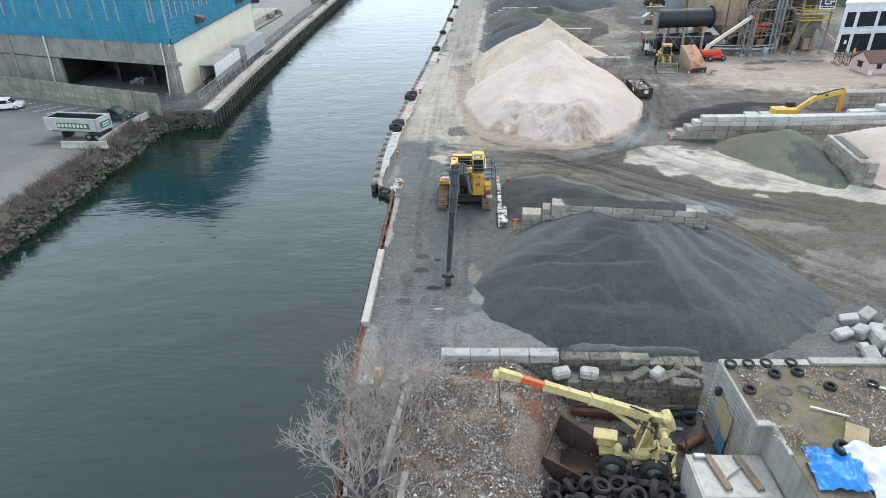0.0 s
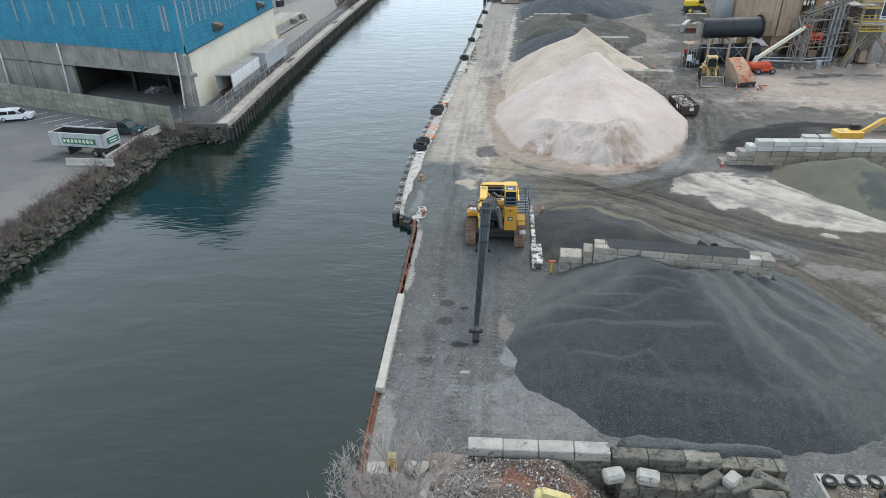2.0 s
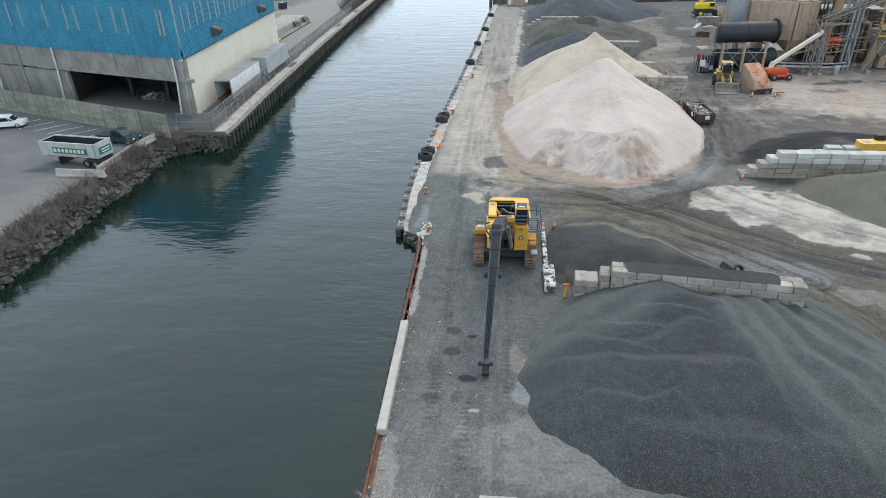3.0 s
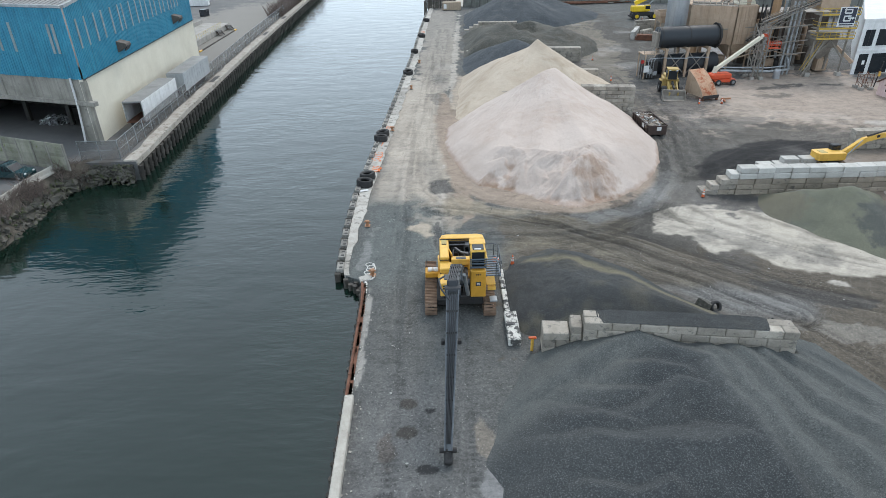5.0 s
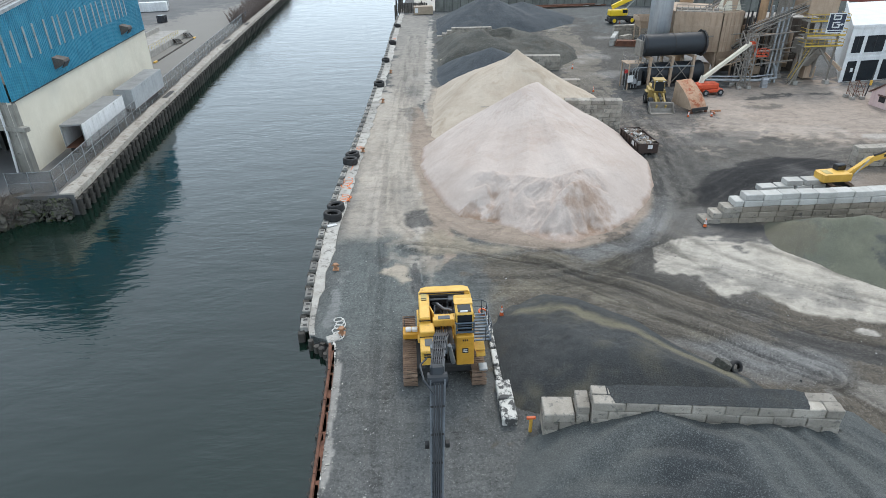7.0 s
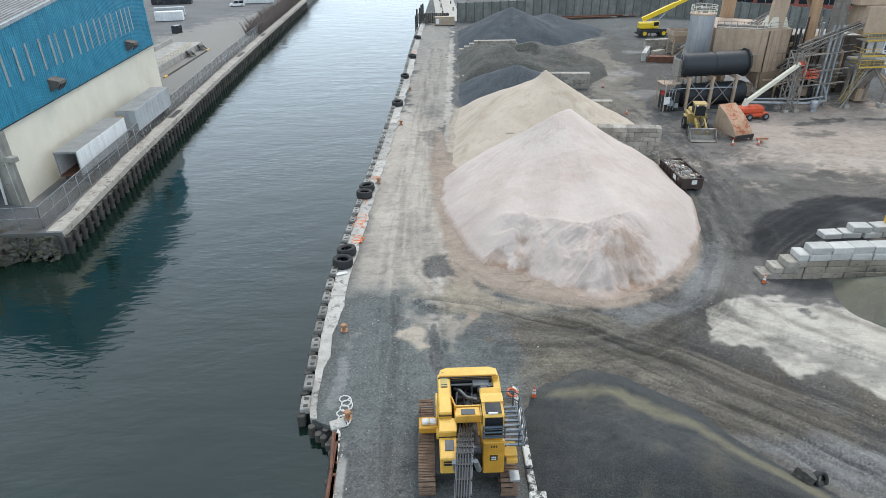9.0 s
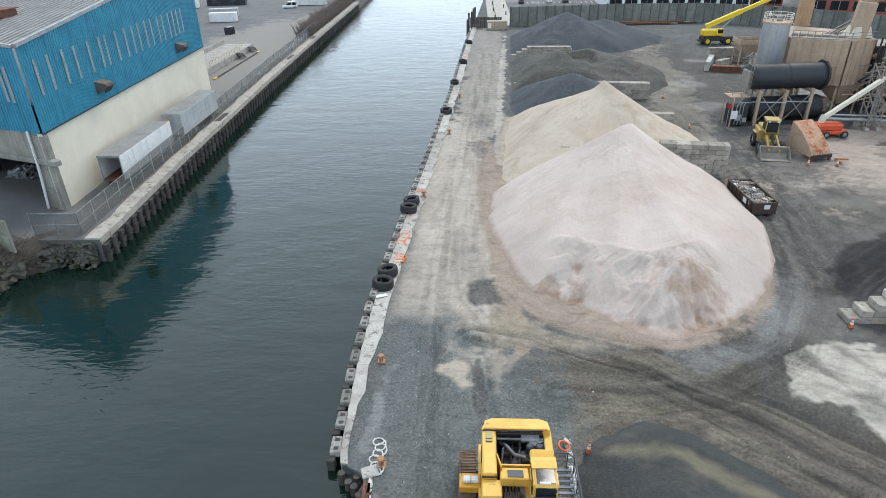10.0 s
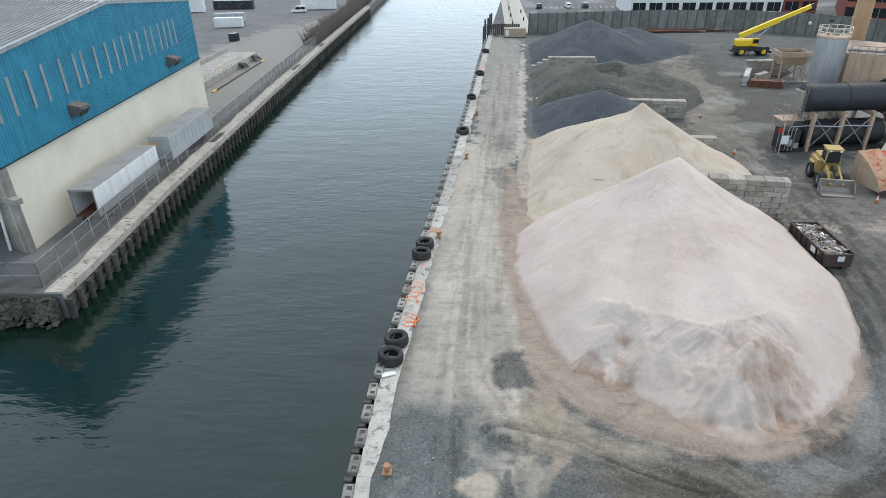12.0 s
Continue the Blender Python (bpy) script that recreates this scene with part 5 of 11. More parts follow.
def west_shore():
    bank = Mesh()
    ys = list(np.arange(-20, 93.2, 0.8))
    prof = [(-1.2, 0.05), (-0.2, 0.14), (0.7, -0.35), (1.4, -1.3), (2.1, -2.6), (3.2, -4.6), (5.0, -6.5)]
    for y in ys:
        sx = edge_at(WEST_EDGE[:3], min(y, 87.9))[0] + (max(0, y - 87) * 0.75 if y > 87 else 0)
        for dx, z in prof:
            bank.v.append((sx + dx + 0.5 * fbm(y, dx, 3.0, 3, 2.2), y, WEST_Z + z * 1.0 + 0.25 * fbm(y, dx, 1.5, 3, 6.0) * (dx > -1)))
    n = len(prof)
    bank.f = [(i * n + j, i * n + j + 1, (i + 1) * n + j + 1, (i + 1) * n + j) for i in range(len(ys) - 1) for j in range(n - 1)]
    tagged(part("shore_bank", bank, M_soil, smooth=True), "sloping earth bank with dead grass", "bank", kind="structure")
    rng = random.Random(11)
    datas = [rock_mesh(s).data("rock", M_rock) for s in range(8)]
    rocks = thing("rock_revetment", pose(0, 0, 0), "tumbled grey and mossy rocks along the waterline", "rocks", kind="structure")
    extra = Mesh()
    for i in range(4200):
        y = rng.uniform(38, 93.3)
        f = rng.random()
        dx = 0.9 + 2.4 * f ** 0.8
        sx = edge_at(WEST_EDGE[:3], min(y, 87.9))[0] + max(0, y - 87) * 0.9
        z = WEST_Z + np.interp(dx, [q[0] for q in prof], [q[1] for q in prof])
        s = rng.uniform(0.16, 0.5) if rng.random() < 0.82 else rng.uniform(0.5, 1.15)
        m = pose(sx + dx, y, z + 0.1 * s, rng.uniform(-25, 25), rng.uniform(-25, 25), rng.uniform(0, 360)) @ Matrix.Diagonal((s, s * rng.uniform(0.6, 1), s * rng.uniform(0.5, 0.9), 1))
        if i < 290:
            piece("rock", datas[i % 8], m, rocks)
        else:
            src = datas[i % 8]
            extra.add([v.co for v in src.vertices], [tuple(p.vertices) for p in src.polygons], m)
    for i in range(420):
        x, y = rng.uniform(-46.8, -40.2), 90.5 - abs(rng.gauss(0, 0.55))
        s = rng.uniform(0.2, 0.7)
        src = datas[i % 8]
        extra.add([v.co for v in src.vertices], [tuple(p.vertices) for p in src.polygons], pose(x, y, WEST_Z - 0.35 - (90.6 - y) * 1.5 + rng.uniform(-0.3, 0.2), rng.uniform(-40, 40), rng.uniform(-40, 40), rng.uniform(0, 360)) @ Matrix.Diagonal((s, s * 0.8, s * 0.7, 1)))
    tagged(part("rock", extra, M_rock, rocks), kind="stuff")
    brush = Mesh()
    for i in range(1700):
        y = rng.uniform(40, 92) if i < 1450 else rng.uniform(88.5, 91.5)
        if i < 1450 and fbm(y, 0, 4, 3, 1.0) < rng.uniform(-0.5, 0.6):
            continue
        x = edge_at(WEST_EDGE[:3], min(y, 87.9))[0] + rng.uniform(-0.5, 1.7) + max(0, y - 87) * 0.7
        z = WEST_Z - max(0, x + 47.8) * 0.9
        hgt = rng.uniform(0.3, 1.05) * (2.0 if rng.random() < 0.12 else 1)
        for _ in range(4):
            a, t = rng.uniform(0, 6.3), rng.uniform(0.2, 0.7)
            p1 = (x + hgt * t * 0.5 * math.cos(a), y + hgt * t * 0.5 * math.sin(a), z + hgt * 0.55)
            p2 = (x + hgt * t * math.cos(a + 0.4), y + hgt * t * math.sin(a + 0.4), z + hgt)
            brush.tube([(x, y, z), p1, p2], [0.028, 0.02, 0.008], 3, False)
            for q in (p1, ((p1[0] + p2[0]) / 2, (p1[1] + p2[1]) / 2, (p1[2] + p2[2]) / 2)):
                b = a + rng.uniform(-1.6, 1.6)
                brush.tube([q, (q[0] + 0.4 * hgt * math.cos(b), q[1] + 0.4 * hgt * math.sin(b), q[2] + 0.3 * hgt)], [0.02, 0.008], 3, False)
    tagged(part("brush", brush, M_twig), "leafless brown brush along the bank", "brush", kind="stuff")


west_shore()


# ---- precast fence of the parking lot ----
def panel_fence():
    a, e = Vector((-46.3, 88.0, 0)), Vector((-94, 106.7, 0))
    d = (e - a).normalized()
    turn = math.degrees(math.atan2(d.y, d.x))
    f = thing("panel_fence", pose(a.x, a.y, WEST_Z, 0, 0, turn), "mossy precast concrete plank fence on the lot edge", "fence", kind="structure")
    post = Mesh().box((0.2, 0.26, 3.3), (0, 0, 1.65), bevel=0.02).data("post", M_soot)
    plank = Mesh().box((2.30, 0.12, 0.40), bevel=0.02).data("plank", M_plank)
    for i in range(20):
        piece("post", post, pose(i * 2.5, 0, 0), f)
        for k in range(8):
            piece("plank", plank, pose(i * 2.5 + 1.25, 0.02 * ((i + k) % 2), 0.22 + k * 0.41), f)


M_plank = plain("mossy_plank_concrete", (0.30, 0.295, 0.245), (0.19, 0.195, 0.14), 0.6, 0.92, vary=0.18, streak=0.4, worn=(0.12, 0.15, 0.05), worn_at=0.60)
panel_fence()


def mesh_material():
    """Chain link, seen from afar as a thin grey veil."""
    k = Nodes("chain_link_wire")
    k.b.inputs["Alpha"].default_value = 0.38
    return k.done((0.20, 0.205, 0.205), 0.6, 0.4)


M_link = mesh_material()


def chain_fence(points, height, z, label):
    f = thing("chain_link_fence", pose(0, 0, 0), label, "fence", kind="structure")
    post = Mesh().tube([(0, 0, 0), (0, 0, height + 0.08)], 0.045, 6).data("post", M_galv)
    for (x0, y0), (x1, y1) in zip(points, points[1:]):
        n = max(1, round(math.hypot(x1 - x0, y1 - y0) / 3.0))
        for i in range(n + 1):
            piece("post", post, pose(x0 + (x1 - x0) * i / n, y0 + (y1 - y0) * i / n, z), f)
        part("rail", Mesh().tube([(x0, y0, z + height), (x1, y1, z + height)], 0.03, 6).tube([(x0, y0, z + height * 0.5), (x1, y1, z + height * 0.5)], 0.022, 6), M_galv, f)
        part("wire_mesh", Mesh().beam((x0, y0, z + height / 2), (x1, y1, z + height / 2), 0.012, height), M_link, f, "grey chain link wire")


chain_fence([(-46.6, 91.4), (-41.9, 91.6), (-42.75, 106), (-43.9, 130), (-45.7, 168), (-47.3, 215)], 2.4, WEST_Z, "galvanised chain link fence along the quay")


# ---- vehicles and loose things on the west bank ----
def wheel_data(r, w):
    t = Mesh().lathe([(r * 0.60, -w / 2), (r * 0.93, -w / 2), (r, -w * 0.3), (r, w * 0.3), (r * 0.93, w / 2), (r * 0.60, w / 2)], 18, closed=True, m=pose(0, 0, 0, 0, 90, 0)).data("tyre", M_rubber, True)
    h = Mesh().lathe([(0, -w * 0.25), (r * 0.25, -w * 0.42), (r * 0.6, -w * 0.3), (r * 0.61, w * 0.3), (r * 0.25, w * 0.42), (0, w * 0.25)], 18, m=pose(0, 0, 0, 0, 90, 0)).data("rim", M_galv, True)
    return t, h


def add_wheel(parent, wd, at, turn=0):
    tyre = piece("wheel", wd[0], pose(*at, 0, 0, turn), parent)
    piece("rim", wd[1], Matrix(), tyre)
    return tyre


def car(at, turn, paint, label, length=4.7, width=1.85, height=1.68, bed=False):
    """Local x to the front."""
    c = thing("pickup_truck" if bed else "car", pose(*at, 0, 0, turn), label, "pickup truck" if bed else "car")
    L, W, H = length / 2, width, height
    side = [(-L, 0.35), (L - 0.05, 0.35), (L, 0.62), (L - 0.12, 0.92), (L - 1.2, 1.02), (-L + 0.05, 1.02), (-L, 0.8)]
    up = Matrix(((1, 0, 0, 0), (0, 0, -1, W / 2), (0, 1, 0, 0), (0, 0, 0, 1)))
    part("body", Mesh().prism(side, W, up), paint, c)
    x0, x1 = (-0.25, 1.35) if bed else (-L + 0.15, L - 1.15)
    cab = [(x0, 1.0), (x1, 1.0), (x1 - 0.62, H - 0.08), (x1 - 0.8, H), (x0 + 0.22, H), (x0 + 0.1, H - 0.06)]
    upc = Matrix(((1, 0, 0, 0), (0, 0, -1, W / 2 - 0.1), (0, 1, 0, 0), (0, 0, 0, 1)))
    part("cabin", Mesh().prism(cab, W - 0.2, upc), paint, c)
    mid = (x0 + x1) / 2 - 0.2
    for s in (-1, 1):
        face = Matrix(((1, 0, 0, 0), (0, 0, -1, s * (W / 2 - 0.1) + 0.015), (0, 1, 0, 0), (0, 0, 0, 1)))
        for pane in ([(x0 + 0.2, 1.06), (mid - 0.05, 1.06), (mid - 0.02, H - 0.12), (x0 + 0.3, H - 0.12)], [(mid + 0.06, 1.06), (x1 - 0.16, 1.06), (x1 - 0.72, H - 0.12), (mid + 0.08, H - 0.12)]):
            part("side_window", Mesh().prism(pane, 0.03, face), M_glass, c)
    across = Matrix(((1, 0, 0, 0), (0, 0, -1, W / 2 - 0.2), (0, 1, 0, 0), (0, 0, 0, 1)))
    part("windscreen", Mesh().prism([(x1 - 0.05, 1.04), (x1 + 0.015, 1.04), (x1 - 0.55, H - 0.13), (x1 - 0.62, H - 0.13)], W - 0.4, across), M_glass, c)
    part("rear_window", Mesh().prism([(x0 - 0.01, 1.06), (x0 + 0.05, 1.06), (x0 + 0.14, H - 0.14), (x0 + 0.07, H - 0.14)], W - 0.4, across), M_glass, c)
    part("roof", Mesh().box((x1 - x0 - 0.95, W - 0.24, 0.08), ((x0 + x1) / 2 - 0.28, 0, H + 0.01), bevel=0.03), paint, c)
    for s in (-1, 1):
        for px in (x0 + 0.12, (x0 + x1) / 2 - 0.2, x1 - 0.5):
            part("pillar", Mesh().beam((px, s * (W / 2 - 0.09), 1.0), (px + (0.12 if px < x1 - 0.6 else -0.35), s * (W / 2 - 0.10), H - 0.04), 0.08), paint, c)
        part("headlight", Mesh().box((0.1, 0.35, 0.16), (L - 0.08, s * (W / 2 - 0.28), 0.78), bevel=0.02), M_white, c)
        part("tail_light", Mesh().box((0.08, 0.2, 0.3), (-L + 0.02, s * (W / 2 - 0.14), 0.85), bevel=0.02), M_red, c)
    if bed:
        part("flat_bed", Mesh().box((2.2, W + 0.05, 0.12), (-L + 1.0, 0, 1.06), bevel=0.02).box((0.1, W, 0.7), (-0.35, 0, 1.4)), M_dark, c)
    wd = wheel_data(0.35, 0.24)
    for x in (-L + 0.85, L - 0.9):
        for s in (-1, 1):
            add_wheel(c, wd, (x, s * (W / 2 - 0.1), 0.35), 90)
    return c


M_red = plain("red_plastic", (0.45, 0.03, 0.025), (0.3, 0.02, 0.02), 2, 0.4, bump=0)
M_carwhite = plain("white_car_paint", (0.80, 0.80, 0.80), (0.76, 0.76, 0.76), 0.5, 0.25, bump=0)
M_teal = plain("dark_teal_car_paint", (0.02, 0.055, 0.06), (0.016, 0.045, 0.05), 0.5, 0.25, bump=0)
M_navy = plain("dark_grey_car_paint", (0.03, 0.033, 0.04), (0.025, 0.028, 0.035), 0.5, 0.25, bump=0)
car((-72.6, 92.4, WEST_Z), 17, M_carwhite, "white sport utility car parked by the fence")
car((-78.4, 94.6, WEST_Z), 17, M_navy, "dark sedan parked beside a white car", 4.6, 1.8, 1.45)
car((-52.3, 86.4, WEST_Z), -8, M_teal, "dark teal pickup with a bare flat bed", 5.4, 1.9, 1.75, True)


def dump_trailer():
    t = thing("dump_trailer", pose(-52.9, 78.5, WEST_Z, 0, 0, -9), "white open dump trailer with green sign boards", "trailer")
    L, W, z0, z1 = 8.0, 2.5, 1.35, 2.95
    tub = Mesh()
    for s in (-1, 1):
        tub.box((L, 0.10, z1 - z0), (0, s * W / 2, (z0 + z1) / 2), bevel=0.02)
        tub.box((L, 0.2, 0.18), (0, s * W / 2, z1), bevel=0.03)
        for i in range(9):
            tub.box((0.09, 0.2, z1 - z0), (-L / 2 + 0.3 + i * 0.92, s * (W / 2 + 0.02), (z0 + z1) / 2))
    tub.box((0.12, W, z1 - z0 + 0.2), (L / 2, 0, (z0 + z1) / 2 + 0.1), bevel=0.02).box((0.12, W, z1 - z0), (-L / 2, 0, (z0 + z1) / 2), bevel=0.02).box((L, W, 0.12), (0, 0, z0))
    part("tub", tub, M_trailer_white, t, "white ribbed steel tub")
    # added dark liner; the tub itself is white inside
    part("liner", Mesh().box((L - 0.2, W - 0.24, 0.05), (0, 0, z0 + 0.12)).box((L - 0.2, 0.03, z1 - z0 - 0.14), (0, W / 2 - 0.08, (z0 + z1) / 2)).box((L - 0.2, 0.03, z1 - z0 - 0.14), (0, 0.08 - W / 2, (z0 + z1) / 2)).box((0.03, W - 0.2, z1 - z0 - 0.1), (L / 2 - 0.09, 0, (z0 + z1) / 2)).box((0.03, W - 0.2, z1 - z0 - 0.1), (0.09 - L / 2, 0, (z0 + z1) / 2)), M_dark, t, "dark lining added over the inner faces")
    sign = part("side_sign", Mesh().box((4.8, 0.05, 0.72), (0.3, -W / 2 - 0.14, 2.05)), M_green, t, "green sign with cream lettering")
    for i in range(8):
        part("letter_bar", Mesh().box((0.36, 0.03, 0.42), (-1.75 + i * 0.56, -W / 2 - 0.18, 2.07)), M_cream, sign)
    end = part("end_sign", Mesh().box((0.05, 1.9, 0.8), (L / 2 + 0.10, 0, 2.1)), M_green, t)
    for k in range(2):
        part("letter_bar", Mesh().box((0.03, 1.3, 0.12), (L / 2 + 0.14, 0, 2.25 - 0.3 * k)), M_white, end)
    part("chassis", Mesh().box((L, 0.9, 0.25), (0, 0, 1.0)).box((0.2, 2.0, 0.9), (-2.0, 0, 0.55)).box((1.8, 2.3, 0.3), (3.0, 0, 0.95)), M_dark, t)
    wd = wheel_data(0.5, 0.5)
    for x in (2.6, 3.8):
        for s in (-1, 1):
            add_wheel(t, wd, (x - 0.6, s * 1.0, 0.5), 90)


M_trailer_white = plain("grimy_white_paint", (0.52, 0.53, 0.53), (0.38, 0.385, 0.38), 1.2, 0.6, streak=0.4, worn=(0.18, 0.15, 0.12), worn_at=0.62)
M_green = plain("green_sign_paint", (0.02, 0.17, 0.09), (0.015, 0.13, 0.07), 1, 0.5, bump=0)
dump_trailer()


def jersey(at, turn, length, label):
    prof = [(-0.3, 0), (0.3, 0), (0.3, 0.1), (0.13, 0.36), (0.08, 0.85), (-0.08, 0.85), (-0.13, 0.36), (-0.3, 0.1)]
    m = Matrix(((0, 0, 1, -length / 2), (1, 0, 0, 0), (0, 1, 0, 0), (0, 0, 0, 1)))
    ob = part("jersey_barrier", Mesh().prism(prof, length, m), M_pale_concrete, at=pose(*at, 0, 0, turn))
    return tagged(ob, label, "barrier", "barriers on the west lot")


jersey((-50.3, 74.4, WEST_Z), -3, 6.1, "cream concrete barrier in front of the trailer")
jersey((-48.5, 84.5, WEST_Z), 82, 6.1, "cream concrete barrier along the shore brush")
jersey((-48.7, 78.4, WEST_Z), 88, 6.1, "cream concrete barrier along the shore brush")
for i in range(7):
    s = Mesh().box((0.12, 4.6, 0.012))
    tagged(part("bay_line", s, M_white, at=pose(-57.5 - i * 2.9, 89.2 + i * 1.05, WEST_Z + 0.012, 0, 0, -42)), "faded white painted parking line", "road marking", "parking lines", "structure")


def box_trailer(at, turn, length, label, open_end):
    t = thing("box_trailer", pose(*at, 0, 0, turn), label, "trailer")
    W, z0, z1 = 2.6, 1.15, 4.0
    shell = Mesh()
    for s in (-1, 1):
        shell.box((0.08, length, z1 - z0), (s * W / 2, length / 2, (z0 + z1) / 2), bevel=0.02)
        for i in range(int(length / 1.2)):
            shell.box((0.03, 0.05, z1 - z0 - 0.3), (s * (W / 2 + 0.05), 0.6 + i * 1.2, (z0 + z1) / 2))
    shell.box((W, 0.08, z1 - z0), (0, length, (z0 + z1) / 2))
    part("shell", shell, M_white if open_end else M_trailer, t)
    part("roof", Mesh().box((W, length, 0.07), (0, length / 2, z1), bevel=0.03), M_roof, t, "grey trailer roof")
    part("floor", Mesh().box((W, length, 0.15), (0, length / 2, z0)), M_rust, t)
    if open_end:
        part("door_frame", Mesh().box((W, 0.1, 0.2), (0, 0.05, z1 - 0.1)).box((0.14, 0.1, z1 - z0), (-W / 2 + 0.07, 0.05, (z0 + z1) / 2)).box((0.14, 0.1, z1 - z0), (W / 2 - 0.07, 0.05, (z0 + z1) / 2)), M_galv, t)
    else:
        for s in (-1, 1):
            d = part("door", Mesh().box((W / 2 - 0.04, 0.08, z1 - z0 - 0.1), (s * W / 4, 0, (z0 + z1) / 2), bevel=0.02), M_trailer, t)
            part("lock_bar", Mesh().tube([(s * 0.35, -0.07, z0 + 0.1), (s * 0.35, -0.07, z1 - 0.1)], 0.03, 6), M_galv, d)
        part("placard", Mesh().box((0.7, 0.03, 0.5), (-0.6, -0.06, z1 - 0.9)), M_yellow, t)
    part("side_skirt", Mesh().box((0.05, length * 0.55, 0.6), (W / 2 - 0.1, length * 0.5, 0.8)), M_dark, t)
    for s in (-0.8, 0.8):
        part("landing_leg", Mesh().beam((s, length - 2.5, 0), (s, length - 2.5, z0), 0.12), M_dark, t)
    wd = wheel_data(0.5, 0.5)
    for y in (1.3, 2.6):
        for s in (-1, 1):
            add_wheel(t, wd, (s * 0.95, y, 0.5))


M_trailer = plain("grey_trailer_paint", (0.42, 0.44, 0.45), (0.34, 0.36, 0.37), 0.6, 0.5, streak=0.3)
M_yellow = plain("machine_yellow", (0.77, 0.465, 0.085), (0.67, 0.39, 0.065), 0.9, 0.5, worn=(0.27, 0.17, 0.08), worn_at=0.63, streak=0.25)
box_trailer((-44.55, 103.2, WEST_Z), 1.5, 13.6, "long white box trailer with an open rear end", True)
box_trailer((-44.75, 119.8, WEST_Z), 1.5, 13.6, "grey closed box trailer beside the warehouse", False)


# dock with stairs past the warehouse, and the yard beyond
def dock():
    d = thing("loading_dock", pose(-56.6, 158, WEST_Z), "concrete dock with steel stairs and rails", "loading dock", kind="structure")
    part("slab", Mesh().box((7.0, 34, 1.3), (-3.4, 15, 0.65), bevel=0.05).box((0.3, 34, 2.2), (-7.0, 15, 1.1)), M_concrete, d)
    part("kerb", Mesh().box((0.35, 26, 0.22), (2.6, 14, 0.11), bevel=0.05), M_timber, d)
    for y in (0.6, 27.8):
        part("kerb_end", Mesh().box((0.4, 1.6, 0.3), (2.6, y, 0.15), bevel=0.05), M_yellow, d, "yellow painted kerb end")
    for k, y in enumerate((20.0, 28.0)):
        st = Mesh()
        for i in range(7):
            st.box((1.4, 0.32, 0.05), (0.9, y + i * 0.3, 1.25 - i * 0.18))
        for s in (0.2, 1.6):
            st.beam((s, y, 1.2), (s, y + 2.0, 0.0), 0.08, 0.2)
        part("stairs", st, M_dark, d)
    for y in np.arange(0.5, 26, 1.6):
        part("rail_post", Mesh().tube([(0.05, y, 1.3), (0.05, y, 2.4)], 0.04, 6), M_rail, d)
    part("rail", Mesh().tube([(0.05, 0.5, 2.4), (0.05, 25.5, 2.4)], 0.04, 6).tube([(0.05, 0.5, 1.9), (0.05, 25.5, 1.9)], 0.03, 6), M_rail, d)


M_rail = plain("yellowed_rail", (0.45, 0.36, 0.12), (0.35, 0.28, 0.1), 1, 0.6)
dock()


def container(name, at, turn, size, mat, label, cat):
    c = thing(name, pose(*at, 0, 0, turn), label, cat)
    L, W, H = size
    part("body", Mesh().box((L, W, H), (0, 0, H / 2 + 0.15), bevel=0.04), mat, c)
    rib = Mesh().box((0.12, 0.05, H - 0.4)).data("rib", mat)
    for s in (-1, 1):
        for i in range(int(L / 0.6)):
            piece("rib", rib, pose(-L / 2 + 0.4 + i * 0.6, s * (W / 2 + 0.02), H / 2 + 0.15), c)
        part("skid", Mesh().box((L, 0.2, 0.15), (0, s * (W / 2 - 0.2), 0.075)), M_dark, c)
    return c


container("container", (-80.5, 236, WEST_Z), 8, (8, 2.6, 2.6), M_white, "white storage container in the far lot", "container")
container("container", (-95, 279, WEST_Z), 5, (14, 2.6, 2.8), M_navy, "dark storage container in the far lot", "container")
container("container", (-105, 271, WEST_Z), 0, (5, 2.4, 7.5), M_white, "tall white tank container in the far lot", "container")
container("container", (-84, 246, WEST_Z), 12, (9, 2.4, 2.6), M_trailer, "grey skip in the far lot", "container")
container("truck_box", (-63.5, 276, WEST_Z), 4, (12, 2.6, 3.4), M_white, "white truck body in the far lot", "truck")
car((-68.5, 268, WEST_Z), 190, M_carwhite, "white van with an open door in the far lot", 5.2, 1.9, 2.1)


container("waste_bin", (-70.3, 212.5, WEST_Z), 70, (2.4, 1.6, 1.8), M_navy, "dark waste bin at the dock corner", "bin")
# flat dark slabs on the cap; the shade of openings is their colour
for y, L in ((131.8, 4.2), (179, 5.0), (205, 4.0)):
    x = edge_at(WEST_EDGE[4:], y)[0] - 0.75
    tagged(part("cap_hole_slab", Mesh().box((0.85, L, 0.05), bevel=0.02), M_dark, at=pose(x, y, WEST_Z + 0.20, 0, 0, 1.5)), "dark slab on the quay cap standing for a shaded opening", "hole", kind="structure")


def far_shrubs():
    m = Mesh()
    rng = random.Random(8)
    for _ in range(700):
        y = rng.uniform(206, 300)
        x = edge_at(WEST_EDGE[4:], y)[0] - rng.uniform(1.5, 5.5)
        h = rng.uniform(1.2, 3.6)
        for _ in range(6):
            a = rng.uniform(0, 6.3)
            m.tube([(x, y, WEST_Z - 0.1), (x + 0.3 * h * math.cos(a), y + 0.3 * h * math.sin(a), WEST_Z + h * 0.6), (x + 0.5 * h * math.cos(a + 0.3), y + 0.5 * h * math.sin(a + 0.3), WEST_Z + h)], [0.06, 0.05, 0.02], 3, False)
    tagged(part("shrubs", m, M_twig), "leafless grey shrubs along the bulkhead", "shrubs", kind="stuff")


far_shrubs()

